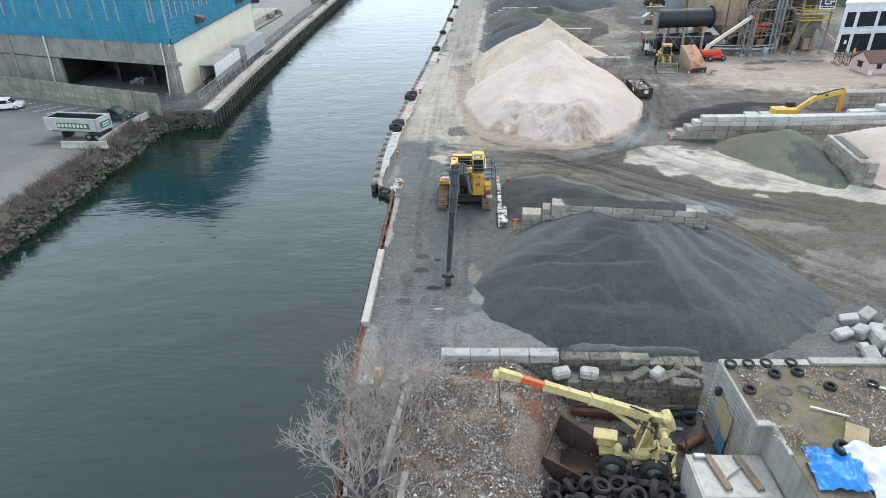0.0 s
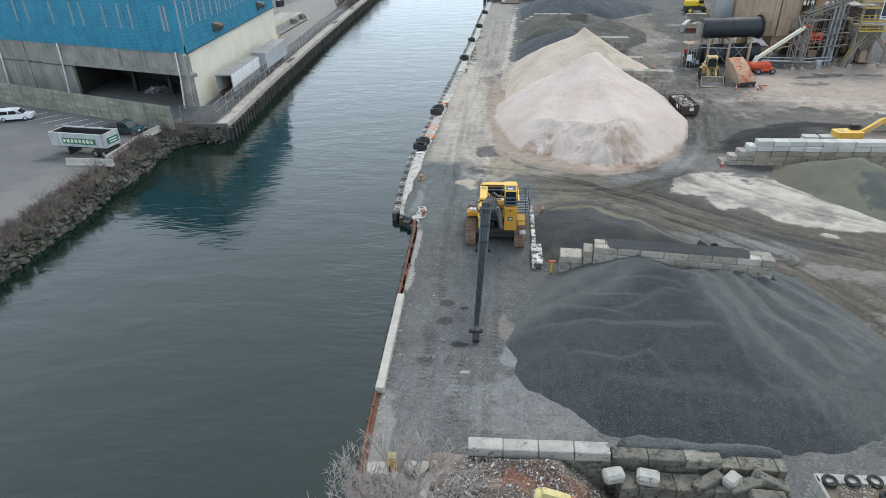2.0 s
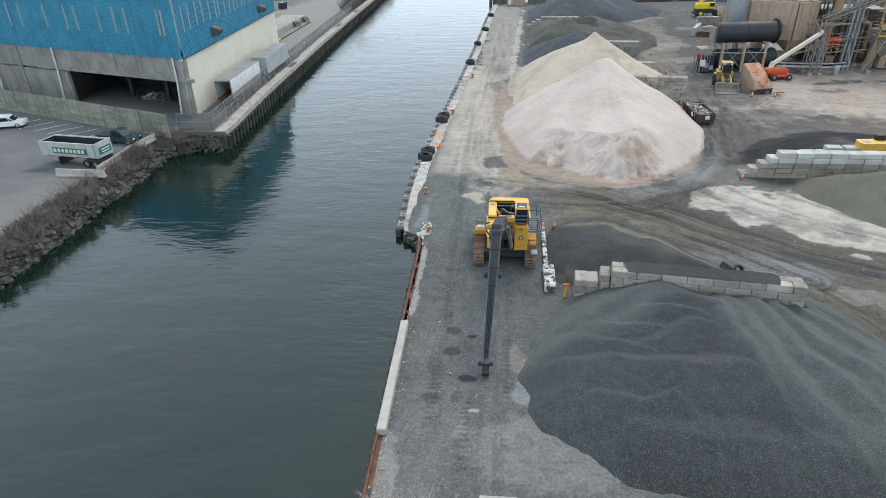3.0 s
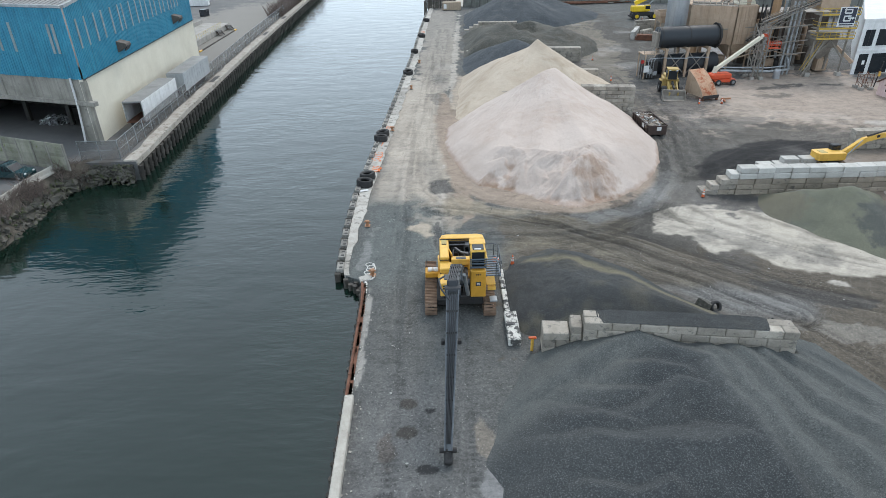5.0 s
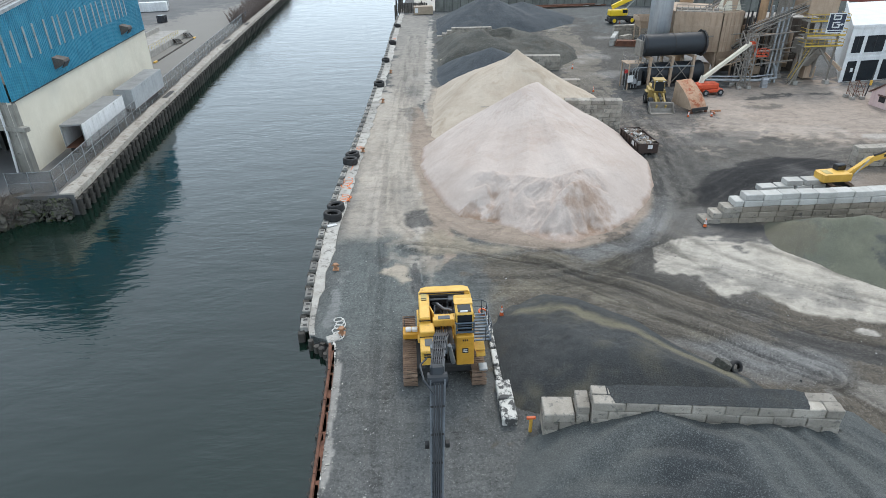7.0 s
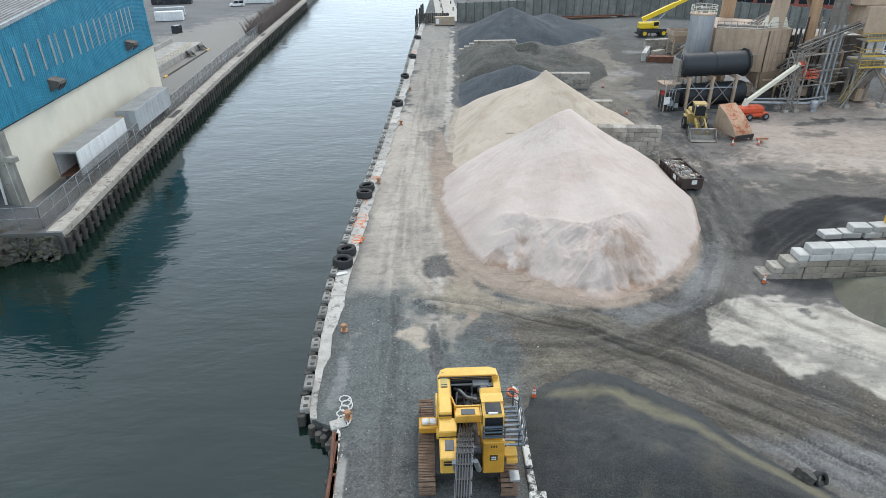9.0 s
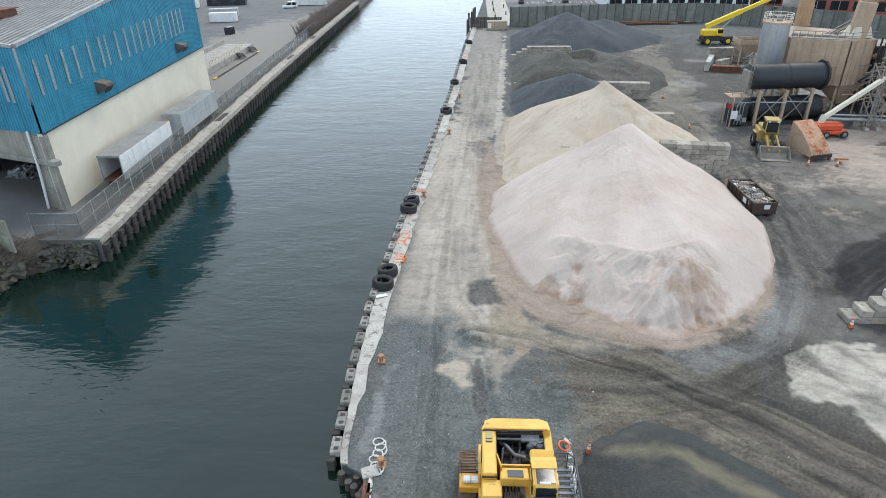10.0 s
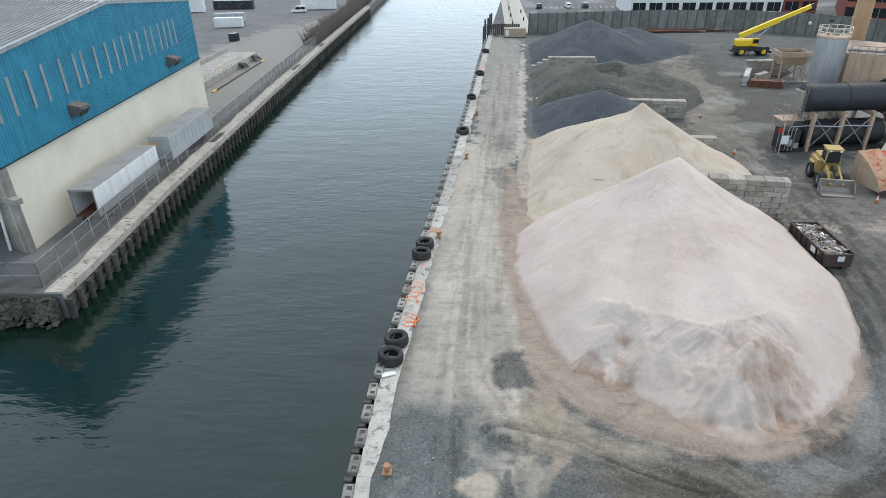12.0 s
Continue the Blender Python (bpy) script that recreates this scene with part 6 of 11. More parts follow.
# ---- east quay ----
M_splash = plain("white_splashed_concrete", (0.62, 0.61, 0.57), (0.50, 0.49, 0.45), 0.7, 0.9, worn=(0.075, 0.075, 0.073), worn_at=0.47)
M_orange = plain("orange_paint", (0.72, 0.14, 0.03), (0.55, 0.10, 0.03), 2, 0.5, worn=(0.4, 0.2, 0.1), worn_at=0.7)
M_fender = plain("weathered_fender_block", (0.30, 0.29, 0.265), (0.16, 0.152, 0.135), 1.1, 0.85, vary=0.35, worn=(0.09, 0.085, 0.07), worn_at=0.55)
M_rope = plain("pale_rope", (0.66, 0.65, 0.62), (0.5, 0.49, 0.46), 6, 0.9)
M_orange_rope = plain("orange_rope", (0.75, 0.20, 0.05), (0.6, 0.16, 0.06), 6, 0.8)


M_capslab = plain("spalled_quay_concrete", (0.44, 0.42, 0.385), (0.29, 0.275, 0.245), 0.6, 0.9, worn=(0.14, 0.132, 0.12), worn_at=0.55, vary=0.18)


def quay():
    q = thing("quay_edge", pose(0, 0, 0), "pale concrete quay edge over dark timber facing", "quay", kind="structure")
    ys = [65.3] + list(np.arange(69, 244, 5.5))
    for y0, y1 in zip(ys, ys[1:]):
        m = Mesh()
        n = 4
        for k in range(n):
            a, b = y0 + (y1 - y0) * k / n + (0.02 if k == 0 else 0), y0 + (y1 - y0) * (k + 1) / n
            xa, xb = edge_at(EAST_EDGE, a)[0], edge_at(EAST_EDGE, b)[0]
            wa, wb = 1.15 + 0.55 * noise.noise(Vector((a * 0.45, 2, 2))), 1.15 + 0.55 * noise.noise(Vector((b * 0.45, 2, 2)))
            if a < 78:
                wa, wb = max(0.35, wa - (78 - a) * 0.085), max(0.35, wb - (78 - b) * 0.085)
            c = [(xa - 0.1, a), (xb - 0.1, b), (xb + wb, b), (xa + wa, a)]
            m.add([(x, y, 0.14 if i < 2 else 0.09) for i, (x, y) in enumerate(c)] + [(x, y, -0.6) for x, y in c], [(0, 3, 2, 1), (0, 1, 5, 4), (1, 2, 6, 5), (2, 3, 7, 6), (3, 0, 4, 7)])
        part("cap_slab", m, M_capslab, q)
    pile = Mesh().tube([(0, 0, -6), (0, 0, 0.05)], [0.23, 0.21], 8).data("timber_pile", M_timber)
    y = 18.5
    rng = random.Random(2)
    while y < 244:
        x, turn = edge_at(EAST_EDGE, y)
        piece("timber_pile", pile, pose(x - (0.10 if y < 64 else 0.30), y, rng.uniform(-0.4, -0.15), rng.uniform(-1.5, 1.5), rng.uniform(-1.5, 1.5), 0), q)
        y += 1.05 if y < 64 else 2.15
    ys = list(np.arange(16, 64.2, 3.0))
    wale, chan = Mesh(), Mesh()
    for y0, y1 in zip(ys, ys[1:]):
        a, b = edge_at(EAST_EDGE, y0)[0], edge_at(EAST_EDGE, y1)[0]
        wale.beam((a - 0.06, y0, -0.35), (b - 0.06, y1, -0.35), 0.2, 0.4)
        chan.beam((a + 0.06, y0, 0.16), (b + 0.06, y1, 0.12), 0.15, 0.24)
        chan.beam((a + 0.2, y0, 0.04), (b + 0.2, y1, 0.04), 0.35, 0.06)
    part("timber_wale", wale, M_timber, q)
    part("steel_channel", chan, M_rust, q, "orange rusted steel edge channel")
    crumb = Mesh()
    for _ in range(380):
        y = rng.uniform(19, 64)
        x = edge_at(EAST_EDGE, y)[0] + 0.25 + abs(rng.gauss(0, 0.35))
        s = rng.uniform(0.02, 0.09)
        crumb.box((s, s * 1.4, s * 0.4), (x, y, 0.04), (rng.uniform(-15, 15), rng.uniform(-15, 15), rng.uniform(0, 180)))
    tagged(part("broken_concrete", crumb, M_pale_concrete, q), kind="stuff")
    y = 20.0
    while y < 64:
        L, w = rng.uniform(0.5, 1.6), rng.uniform(0.12, 0.42)
        x = edge_at(EAST_EDGE, y)[0] + 0.16
        if rng.random() < (0.85 if y > 49 else 0.4):
            part("edge_strip", Mesh().prism([(0, 0), (w, 0.05), (w * rng.uniform(0.6, 1.2), L * 0.5), (w * rng.uniform(0.5, 1.0), L), (0, L)], 0.10, pose(x, y, -0.03)), M_splash, q)
        y += L + rng.uniform(0.02, 0.3)


quay()


def fender_blocks():
    first = thing("quay_fender", pose(0, 0, 0), "weathered grey fender block bolted to the quay edge", "fender", "fenders along the quay")
    part("body", Mesh().box((0.62, 1.35, 0.44), (0, 0, 0.16), bevel=0.05), M_fender, first)
    part("foot", Mesh().box((0.5, 0.5, 1.5), (-0.22, -0.86, -0.65), bevel=0.04), M_timber, first)
    for s in (-0.35, 0.35):
        part("bolt_slot", Mesh().box((0.3, 0.24, 0.05), (0.05, s, 0.372)), M_dark, first)
    for i in range(72):
        y = 66.6 + i * 2.17
        x, turn = edge_at(EAST_EDGE, y)
        m = pose(x - 0.38, y, 0.0, 0, 0, turn + 3 * noise.noise(Vector((y, 0, 0))))
        if i == 0:
            first.matrix_basis = m
        else:
            copy_thing(first, m)


fender_blocks()


def tyre_mesh(R, r):
    """A tyre with flat tread, sidewalls and an open hollow middle; lies in x, y."""
    w = r * 0.95
    prof = [(R, -w * 0.55), (R * 0.985, -w * 0.8), (R * 0.92, -w), (R * 0.70, -w * 0.92), (R * 0.56, -w * 0.6), (R * 0.56, -w * 0.52), (R * 0.66, -w * 0.5), (R * 0.88, -w * 0.6), (R * 0.93, 0)]
    prof += [(x, -z) for x, z in reversed(prof[:-1])]
    m = Mesh().lathe(prof, 24, closed=True)
    return m


BIG_TYRE = tyre_mesh(0.92, 0.42).data("tyre", M_rubber, True)
TYRE = tyre_mesh(0.52, 0.2).data("tyre", M_rubber, True)
TYRE_S = tyre_mesh(0.42, 0.16).data("tyre", M_rubber, True)


def tyre(data, m, label, group):
    ob = new("tyre", data)
    ob.matrix_basis = m
    return tagged(ob, label, "tyre", group)


for x, y, s, lean in ((-11.35, 87.3, 1.0, 6), (-11.5, 85.2, 1.02, -4), (-10.6, 103.0, 0.98, 5), (-10.75, 101.0, 1.0, -5), (-8.2, 139.8, 1.05, 4), (-6.1, 179.5, 1.0, 3), (-5.0, 204, 1.0, 0), (-7.4, 160.0, 0.9, 3)):
    tyre(BIG_TYRE, pose(x, y, 0.50, lean, -5, 40 * x) @ Matrix.Scale(s, 4), "huge worn earthmover tyre lying on the quay edge", "tyres on the quay")
tyre(BIG_TYRE, pose(-10.55, 64.75, -1.2, 0, 80, 60) @ Matrix.Scale(0.9, 4), "huge tyre hanging off the quay corner", "tyres on the quay")


def dolphin():
    d = thing("mooring_dolphin", pose(-10.5, 64.3, 0), "cluster of wet timber piles at the quay corner", "pile cluster")
    for k, (x, y, h) in enumerate(((-0.75, 0.3, 0.15), (-0.3, -0.1, -0.1), (0.1, -0.5, 0.0), (0.45, -0.9, -0.2))):
        part("timber_post", Mesh().tube([(x * 1.1, y, -6), (x, y, h)], [0.25, 0.22], 9), M_timber, d)
    part("broken_cap", Mesh().box((1.0, 0.8, 0.25), (0.9, 0.5, 0.02), (3, -4, 20), bevel=0.08), M_capslab, d)


dolphin()
tagged(part("concrete_kerb", Mesh().box((0.58, 11.3, 0.55), (0, 0, 0.27), bevel=0.06), M_pale_concrete, at=pose(-9.15, 44.1, 0, 0, 0, 0.6)), "long white-topped concrete kerb on the quay edge", "kerb")
for k, (y, L) in enumerate(((55.85, 1.75), (57.7, 1.8), (59.6, 1.8), (61.5, 1.8), (63.4, 1.8), (65.3, 1.8), (67.1, 1.6))):
    dx = 2.15 + 0.03 * k
    tagged(part("kerb_block", Mesh().box((0.95 if k < 2 else 0.42, L, 0.62), (0, 0, 0.3), bevel=0.06), M_splash, at=pose(dx + (0.0 if k < 2 else -0.15), y, (0.0 if k < 2 else -0.36 - 0.04 * (k % 2)), 0, 0, -1 + k % 3)), "low concrete kerb block half buried in gravel", "kerb", "kerb blocks by the gravel")


def loops(points, r, name, mat, label, z=0.05):
    ob = part(name, Mesh().tube([(x, y, z + 0.04 * (i % 2)) for i, (x, y) in enumerate(points)], r, 6), mat, smooth=True)
    return tagged(ob, label, "rope")


def coil(cx, cy, n, rx, ry, drift):
    return [(cx + rx * math.cos(0.5 * i) + drift * 0.02 * i * noise.noise(Vector((i * 0.3, cx, 0))), cy + ry * math.sin(0.5 * i) + drift * 0.05 * i) for i in range(n)]


loops([(-9.3 + 0.36 * math.cos(0.3 * i) + 0.12 * math.sin(0.09 * i), 64.6 + 0.40 * math.sin(0.3 * i) + 0.022 * i) for i in range(126)], 0.05, "mooring_rope", M_rope, "coiled white mooring rope dropped on the quay")
loops(coil(-10.7, 95.8, 46, 0.55, 0.7, -1.2), 0.075, "mooring_rope", M_orange_rope, "tangled orange mooring rope beside the tyres")
loops(coil(-10.6, 89.6, 34, 0.45, 0.5, 0.9), 0.075, "mooring_rope", M_orange_rope, "tangled orange mooring rope beside the tyres")
loops([(-10.2, 105.6), (-10.3, 104), (-10.5, 102.4), (-10.4, 100.2), (-10.6, 98.4)], 0.075, "mooring_rope", M_orange_rope, "orange mooring rope stretched past the tyres")
loops(coil(-9.9, 106.3, 26, 0.5, 0.5, 0.6), 0.075, "mooring_rope", M_orange_rope, "heap of orange mooring rope by the tyres")
loops(coil(-5.9, 186, 30, 0.5, 0.8, 0.9), 0.075, "mooring_rope", M_orange_rope, "tangled orange mooring rope far along the quay")


def cleat(at, label="rusty orange mooring bollard on the quay"):
    c = thing("mooring_bollard", pose(*at), label, "bollard", "bollards on the quay")
    part("post", Mesh().lathe([(0.0, 0.6), (0.2, 0.6), (0.24, 0.52), (0.17, 0.42), (0.15, 0.1), (0.22, 0.0), (0.0, 0.0)], 12), M_bollard, c)
    part("base", Mesh().box((0.55, 0.55, 0.06), (0, 0, 0.03), bevel=0.02), M_bollard, c)
    part("horn", Mesh().tube([(-0.32, 0, 0.45), (0.32, 0, 0.45)], 0.06, 8), M_bollard, c)


M_bollard = plain("faded_orange_bollard", (0.40, 0.21, 0.11), (0.27, 0.14, 0.075), 3, 0.7)
for p in ((-10.3, 75.0, 0.02), (-9.0, 65.3, 0.05), (-9.4, 105.3, 0.12), (-7.3, 129, 0.1), (-6.2, 150, 0.1)):
    cleat(p)
tagged(part("white_board", Mesh().box((1.05, 0.45, 0.06), bevel=0.01), M_white, at=pose(-11.45, 83.6, 0.20, 0, 4, 28)), "small white board lying on the quay cap", "board")


def traffic_cone(at, label="orange and white traffic cone on the yard"):
    c = thing("traffic_cone", pose(*at), label, "traffic cone", "traffic cones")
    part("base", Mesh().box((0.42, 0.42, 0.05), (0, 0, 0.025), bevel=0.015), M_rubber, c)
    part("cone", Mesh().lathe([(0.17, 0.05), (0.13, 0.3), (0.045, 0.9), (0.0, 0.92)], 14), M_orange, c)
    part("band", Mesh().lathe([(0.127, 0.36), (0.098, 0.54), (0.10, 0.54), (0.13, 0.36)], 14, closed=True), M_white, c)
    part("band", Mesh().lathe([(0.088, 0.62), (0.068, 0.74), (0.07, 0.74), (0.09, 0.62)], 14, closed=True), M_white, c)


traffic_cone((3.35, 66.7, 0.0))
for p in ((25.6, 80.0, 0), (38.9, 115.6, 0), (42.4, 115.4, 0), (28.9, 131.6, 0), (29.6, 149.0, 0), (55.4, 200.0, 0)):
    traffic_cone(p)
ring = Mesh().lathe([(0.34 + 0.07 * math.cos(a), 0.07 * math.sin(a)) for a in [k * math.pi / 4 for k in range(8)]], 22, closed=True)
tagged(part("life_ring", ring, M_orange, at=pose(1.9, 66.9, 0.30, 8, 14, 0), smooth=True), "orange life ring lying against the kerb", "life ring")


def t_post():
    b = thing("marker_post", pose(3.3, 54.45, 0), "yellow steel guard post with an orange cap", "bollard")
    part("post", Mesh().tube([(0, 0, 0), (0, 0, 1.05)], 0.11, 10), M_yellow, b)
    part("cap", Mesh().box((0.55, 0.2, 0.16), (0, 0, 1.1), bevel=0.04), M_orange, b)


t_post()


def quay_end():
    g = thing("site_box", pose(2.9, 226.6, 0), "beige steel box at the end of the quay", "container")
    part("body", Mesh().box((5.8, 2.4, 2.3), (0, 0, 1.3), bevel=0.06), M_beige, g)
    part("skid", Mesh().box((5.8, 0.3, 0.2), (0, -0.8, 0.1)), M_dark, g)
    part("door", Mesh().box((0.9, 0.06, 1.4), (-2.1, -1.22, 1.3)), M_white, g)
    f = thing("end_fence", pose(0, 0, 0), "weathered timber fence closing the quay", "fence", kind="structure")
    for i in range(16):
        part("board", Mesh().box((0.52, 0.1, 2.9 + 0.3 * ((i * 7) % 5) / 5), (-4.6 + i * 0.58, 231 - 0.02 * i, 1.4)), M_timber, f)
    for x, y, h in ((-5.2, 228, 4.5), (-4.4, 233, 4.2), (-3.9, 238, 4.5), (-3.4, 243, 4.2), (-5.6, 226, 3.0)):
        tagged(part("mooring_post", Mesh().tube([(x, y, -6), (x, y, h)], [0.3, 0.26], 9), M_timber), "tall weathered timber mooring post", "post", "mooring posts")
    tagged(part("pavement", Mesh().box((7.5, 90, 0.2), (4.5, 278, 0.12)).box((0.5, 90, 0.9), (3.6, 278, 0.5)), M_pale_concrete), "pale concrete promenade beyond the fence", "pavement", kind="structure")
    for i in range(5):
        tagged(part("guard_post", Mesh().tube([(0, 0, 0.2), (0, 0, 1.4)], 0.18, 8), M_dark, at=pose(3.0 + (i % 2) * 3.8, 247 + i * 9, 0)), "short dark post on the promenade", "post", "promenade posts")


M_beige = plain("beige_steel", (0.42, 0.335, 0.245), (0.32, 0.25, 0.18), 0.7, 0.7, streak=0.35, worn=(0.24, 0.15, 0.09), worn_at=0.66)
quay_end()

# ---- scrapyard at the near end ----
def debris_material(name="shredded_scrap"):
    """Loose bits, each of its own colour: pale plastic, grey metal, rust, wood."""
    k = Nodes(name)
    rnd = k.n("ShaderNodeNewGeometry").outputs["Random Per Island"]
    cr = k.n("ShaderNodeValToRGB")
    cr.color_ramp.interpolation = "CONSTANT"
    e = cr.color_ramp.elements
    cols = [(0.0, (0.34, 0.325, 0.305)), (0.14, (0.15, 0.125, 0.10)), (0.36, (0.065, 0.052, 0.043)), (0.50, (0.62, 0.61, 0.59)), (0.62, (0.15, 0.095, 0.062)), (0.76, (0.28, 0.235, 0.185)), (0.86, (0.10, 0.13, 0.18)), (0.885, (0.15, 0.06, 0.035)), (0.92, (0.45, 0.46, 0.46))]
    e[0].position, e[0].color = cols[0][0], (*cols[0][1], 1)
    e[1].position, e[1].color = cols[1][0], (*cols[1][1], 1)
    for p, c in cols[2:]:
        e.new(p).color = (*c, 1)
    k.link(rnd, cr.inputs[0])
    return k.done(cr.outputs[0], 0.6, 0.1)


M_debris = debris_material()
M_scrap_soil = gravel("scrap_fines", (0.18, 0.135, 0.105), (0.25, 0.205, 0.17), 9.0, 0.10, (0.16, 0.095, 0.062), None, 1.4, [(0.2, 29.3, 2.0, 1.0, -20, (0.15, 0.055, 0.03), 0.8, 0.9), (2.6, 28.4, 1.2, 1.4, -20, (0.16, 0.06, 0.035), 0.8, 0.9), (-1.0, 24.8, 2.2, 1.2, 30, (0.07, 0.06, 0.055), 0.7, 0.9), (-2.6, 27.6, 1.6, 1.2, 0, (0.06, 0.055, 0.05), 0.6, 0.9)])


def scrap_height(x, y):
    h = soft_max([cone(x, y, -0.5, 28.5, 3.2, 0.26, 0.20), cone(x, y, 1.5, 31.5, 3.3, 0.34, 0.2), cone(x, y, -2.8, 31.5, 3.2, 0.34, 0.2), cone(x, y, 0.0, 23.0, 3.0, 0.42, 0.2)], 2.5)
    if y > 31.4 and x > -3.0:
        return -2.0
    return h + 0.35 * fbm(x, y, 2.2, 5, 3.3)


SCRAP_FOOT = [(-6.2, 14), (-5.6, 24), (-6.0, 29.5), (-5.6, 33.6), (3.6, 33.6), (5.4, 29.9), (4.9, 27.6), (3.9, 25.6), (3.1, 23.5), (2.6, 14)]
heap("scrap_heap", 0.25, scrap_height, M_scrap_soil, "mound of shredded scrap and rusty fines", "scrap heap", SCRAP_FOOT, 1.0)


def scatter(n, x0, x1, y0, y1, level, keep, size, seed, name, label, cat):
    rng = random.Random(seed)
    m = Mesh()
    for _ in range(n):
        x, y = rng.uniform(x0, x1), rng.uniform(y0, y1)
        if not keep(x, y):
            continue
        s = rng.uniform(*size) * (1 if rng.random() < 0.93 else 2.2)
        a, b = s, s * rng.uniform(0.2, 0.7)
        z = level(x, y) + 0.02 + rng.random() * 0.10
        mt = pose(x, y, z, rng.uniform(-45, 45), rng.uniform(-45, 45), rng.uniform(0, 360))
        m.add([(-a, -b, 0), (a, -b, 0.02), (a * 0.9, b, 0), (-a, b, 0.03), (0, 0, s * 0.45)], [(0, 1, 4), (1, 2, 4), (2, 3, 4), (3, 0, 4), (3, 2, 1, 0)], mt)
    return tagged(part(name, m, M_debris), label, cat, kind="stuff")


def scrap_level(x, y):
    return max(0.0, min(scrap_height(x, y), inside(SCRAP_FOOT, x, y) * 1.0))


def random_edge(x, y):
    return -0.22 + 0.5 * noise.noise(Vector((x * 9.0, y * 9.0, 1.0)))


def in_heap(x, y):
    return inside(SCRAP_FOOT, x, y) > -0.4 and fbm(x, y, 1.3, 4, 8.8) > random_edge(x, y)


scatter(78000, -6.5, 5.2, 17.5, 31, scrap_level, in_heap, (0.012, 0.052), 21, "scrap_pieces", "loose pale and dark scrap shreds on the mound", "scrap")
scatter(900, 4.6, 13.5, 22, 30, lambda x, y: 0.02, lambda x, y: fbm(x, y, 2.0, 3, 4.4) > 0.0, (0.05, 0.2), 22, "scrap_pieces", "loose scrap strewn on the dark yard floor", "scrap")

# block walls behind the heap
M_stone_white = plain("white_cut_stone", (0.42, 0.405, 0.37), (0.28, 0.265, 0.235), 1.2, 0.9, vary=0.15, worn=(0.12, 0.115, 0.105), worn_at=0.58)
block_wall((-3.0, 30.95), 0.3, 12.9, 4, 0.8, M_block_mossy, "damp block retaining wall behind the scrap", z0=0.38)
block_wall((-3.0, 30.9), 0.3, 7.4, 1, 0.85, M_stone_white, "row of pale worn blocks capping a wall", z0=2.82)
block_wall((4.4, 30.95), -0.6, 5.5, 1, 0.8, M_block_mossy, "grey capping blocks with gravel spilled over them", z0=2.6)
heap("gravel_spill", 0.2, lambda x, y: 3.28 + 0.12 * fbm(x, y, 0.8, 3, 2.2) - 0.05 * abs(x - 9), M_stone, "dark gravel spilled over the capping blocks", "gravel", [(4.6, 31.2), (13.2, 31.0), (14.0, 32.4), (4.6, 33.4)], 6.0)
block_wall((4.7, 29.75), 0.0, 8.2, 4, 1.1, M_block_mossy, "damp mossy block retaining wall behind the crane", z0=-0.02)
block_wall((9.9, 30.9), -1.0, 3.2, 4, 0.9, M_block_mossy, "damp mossy block retaining wall with a broken top", z0=0.4)
for x, y, z, r, s in ((4.4, 30.25, 2.42, 10, 1.0), (6.1, 30.2, 2.42, -14, 1.05), (10.2, 30.3, 2.42, 40, 0.9)):
    tagged(part("cut_stone", Mesh().box((1.05, 0.75, 0.6), (0, 0, 0.3), bevel=0.14), M_stone_white, at=pose(x, y, z, 3, -4, r) @ Matrix.Scale(s, 4)), "white rounded stone block resting on the wall", "stone", "loose stones")
for x, y, z, a, b, c in ((10.8, 30.0, 2.55, 8, -14, 12), (12.0, 30.2, 2.6, -10, 16, -20), (11.6, 29.4, 2.5, 14, 8, 4), (9.0, 30.2, 2.45, 2, -6, 30)):
    tagged(part("loose_block", Mesh().box((1.7, 0.6, 0.5), bevel=0.06), M_block_mossy, at=pose(x, y, z + 0.1, a, b, c)), "tilted mossy concrete block on the broken wall", "block", "loose wall blocks")

M_cutstone = plain("grey_cut_stone", (0.46, 0.455, 0.43), (0.33, 0.325, 0.305), 1.2, 0.9, vary=0.25, worn=(0.18, 0.17, 0.155), worn_at=0.6)
RUBBLE = [rock_mesh(40 + i, 0.8) for i in range(4)]
rng = random.Random(77)
for x, y, s in ((25.6, 37.5, 1.0), (27.0, 39.3, 0.95), (27.0, 37.7, 1.1), (26.4, 36.2, 0.6), (26.2, 35.0, 1.1), (28.3, 39.6, 1.2), (28.4, 38.2, 0.8), (27.8, 36.8, 1.15), (29.2, 36.3, 1.2), (29.7, 38.2, 1.1), (28.0, 35.2, 1.05), (30.8, 37.0, 1.2), (30.0, 35.2, 1.0)):
    cut = Mesh().box((rng.uniform(1.0, 1.5), rng.uniform(0.7, 0.95), rng.uniform(0.6, 0.8)), bevel=rng.uniform(0.05, 0.12))
    tagged(part("cut_stone", cut, M_cutstone, at=pose(x, y, 0.30 * s, rng.uniform(-22, 22), rng.uniform(-22, 22), rng.uniform(0, 360)) @ Matrix.Scale(s, 4)), "grey cut stone block tumbled in a rubble group", "stone", "rubble stones")


# the old yellow crane
M_cream_yellow = plain("chalky_yellow_paint", (0.62, 0.52, 0.24), (0.47, 0.385, 0.17), 2.6, 0.75, worn=(0.14, 0.095, 0.06), worn_at=0.60, streak=0.3)


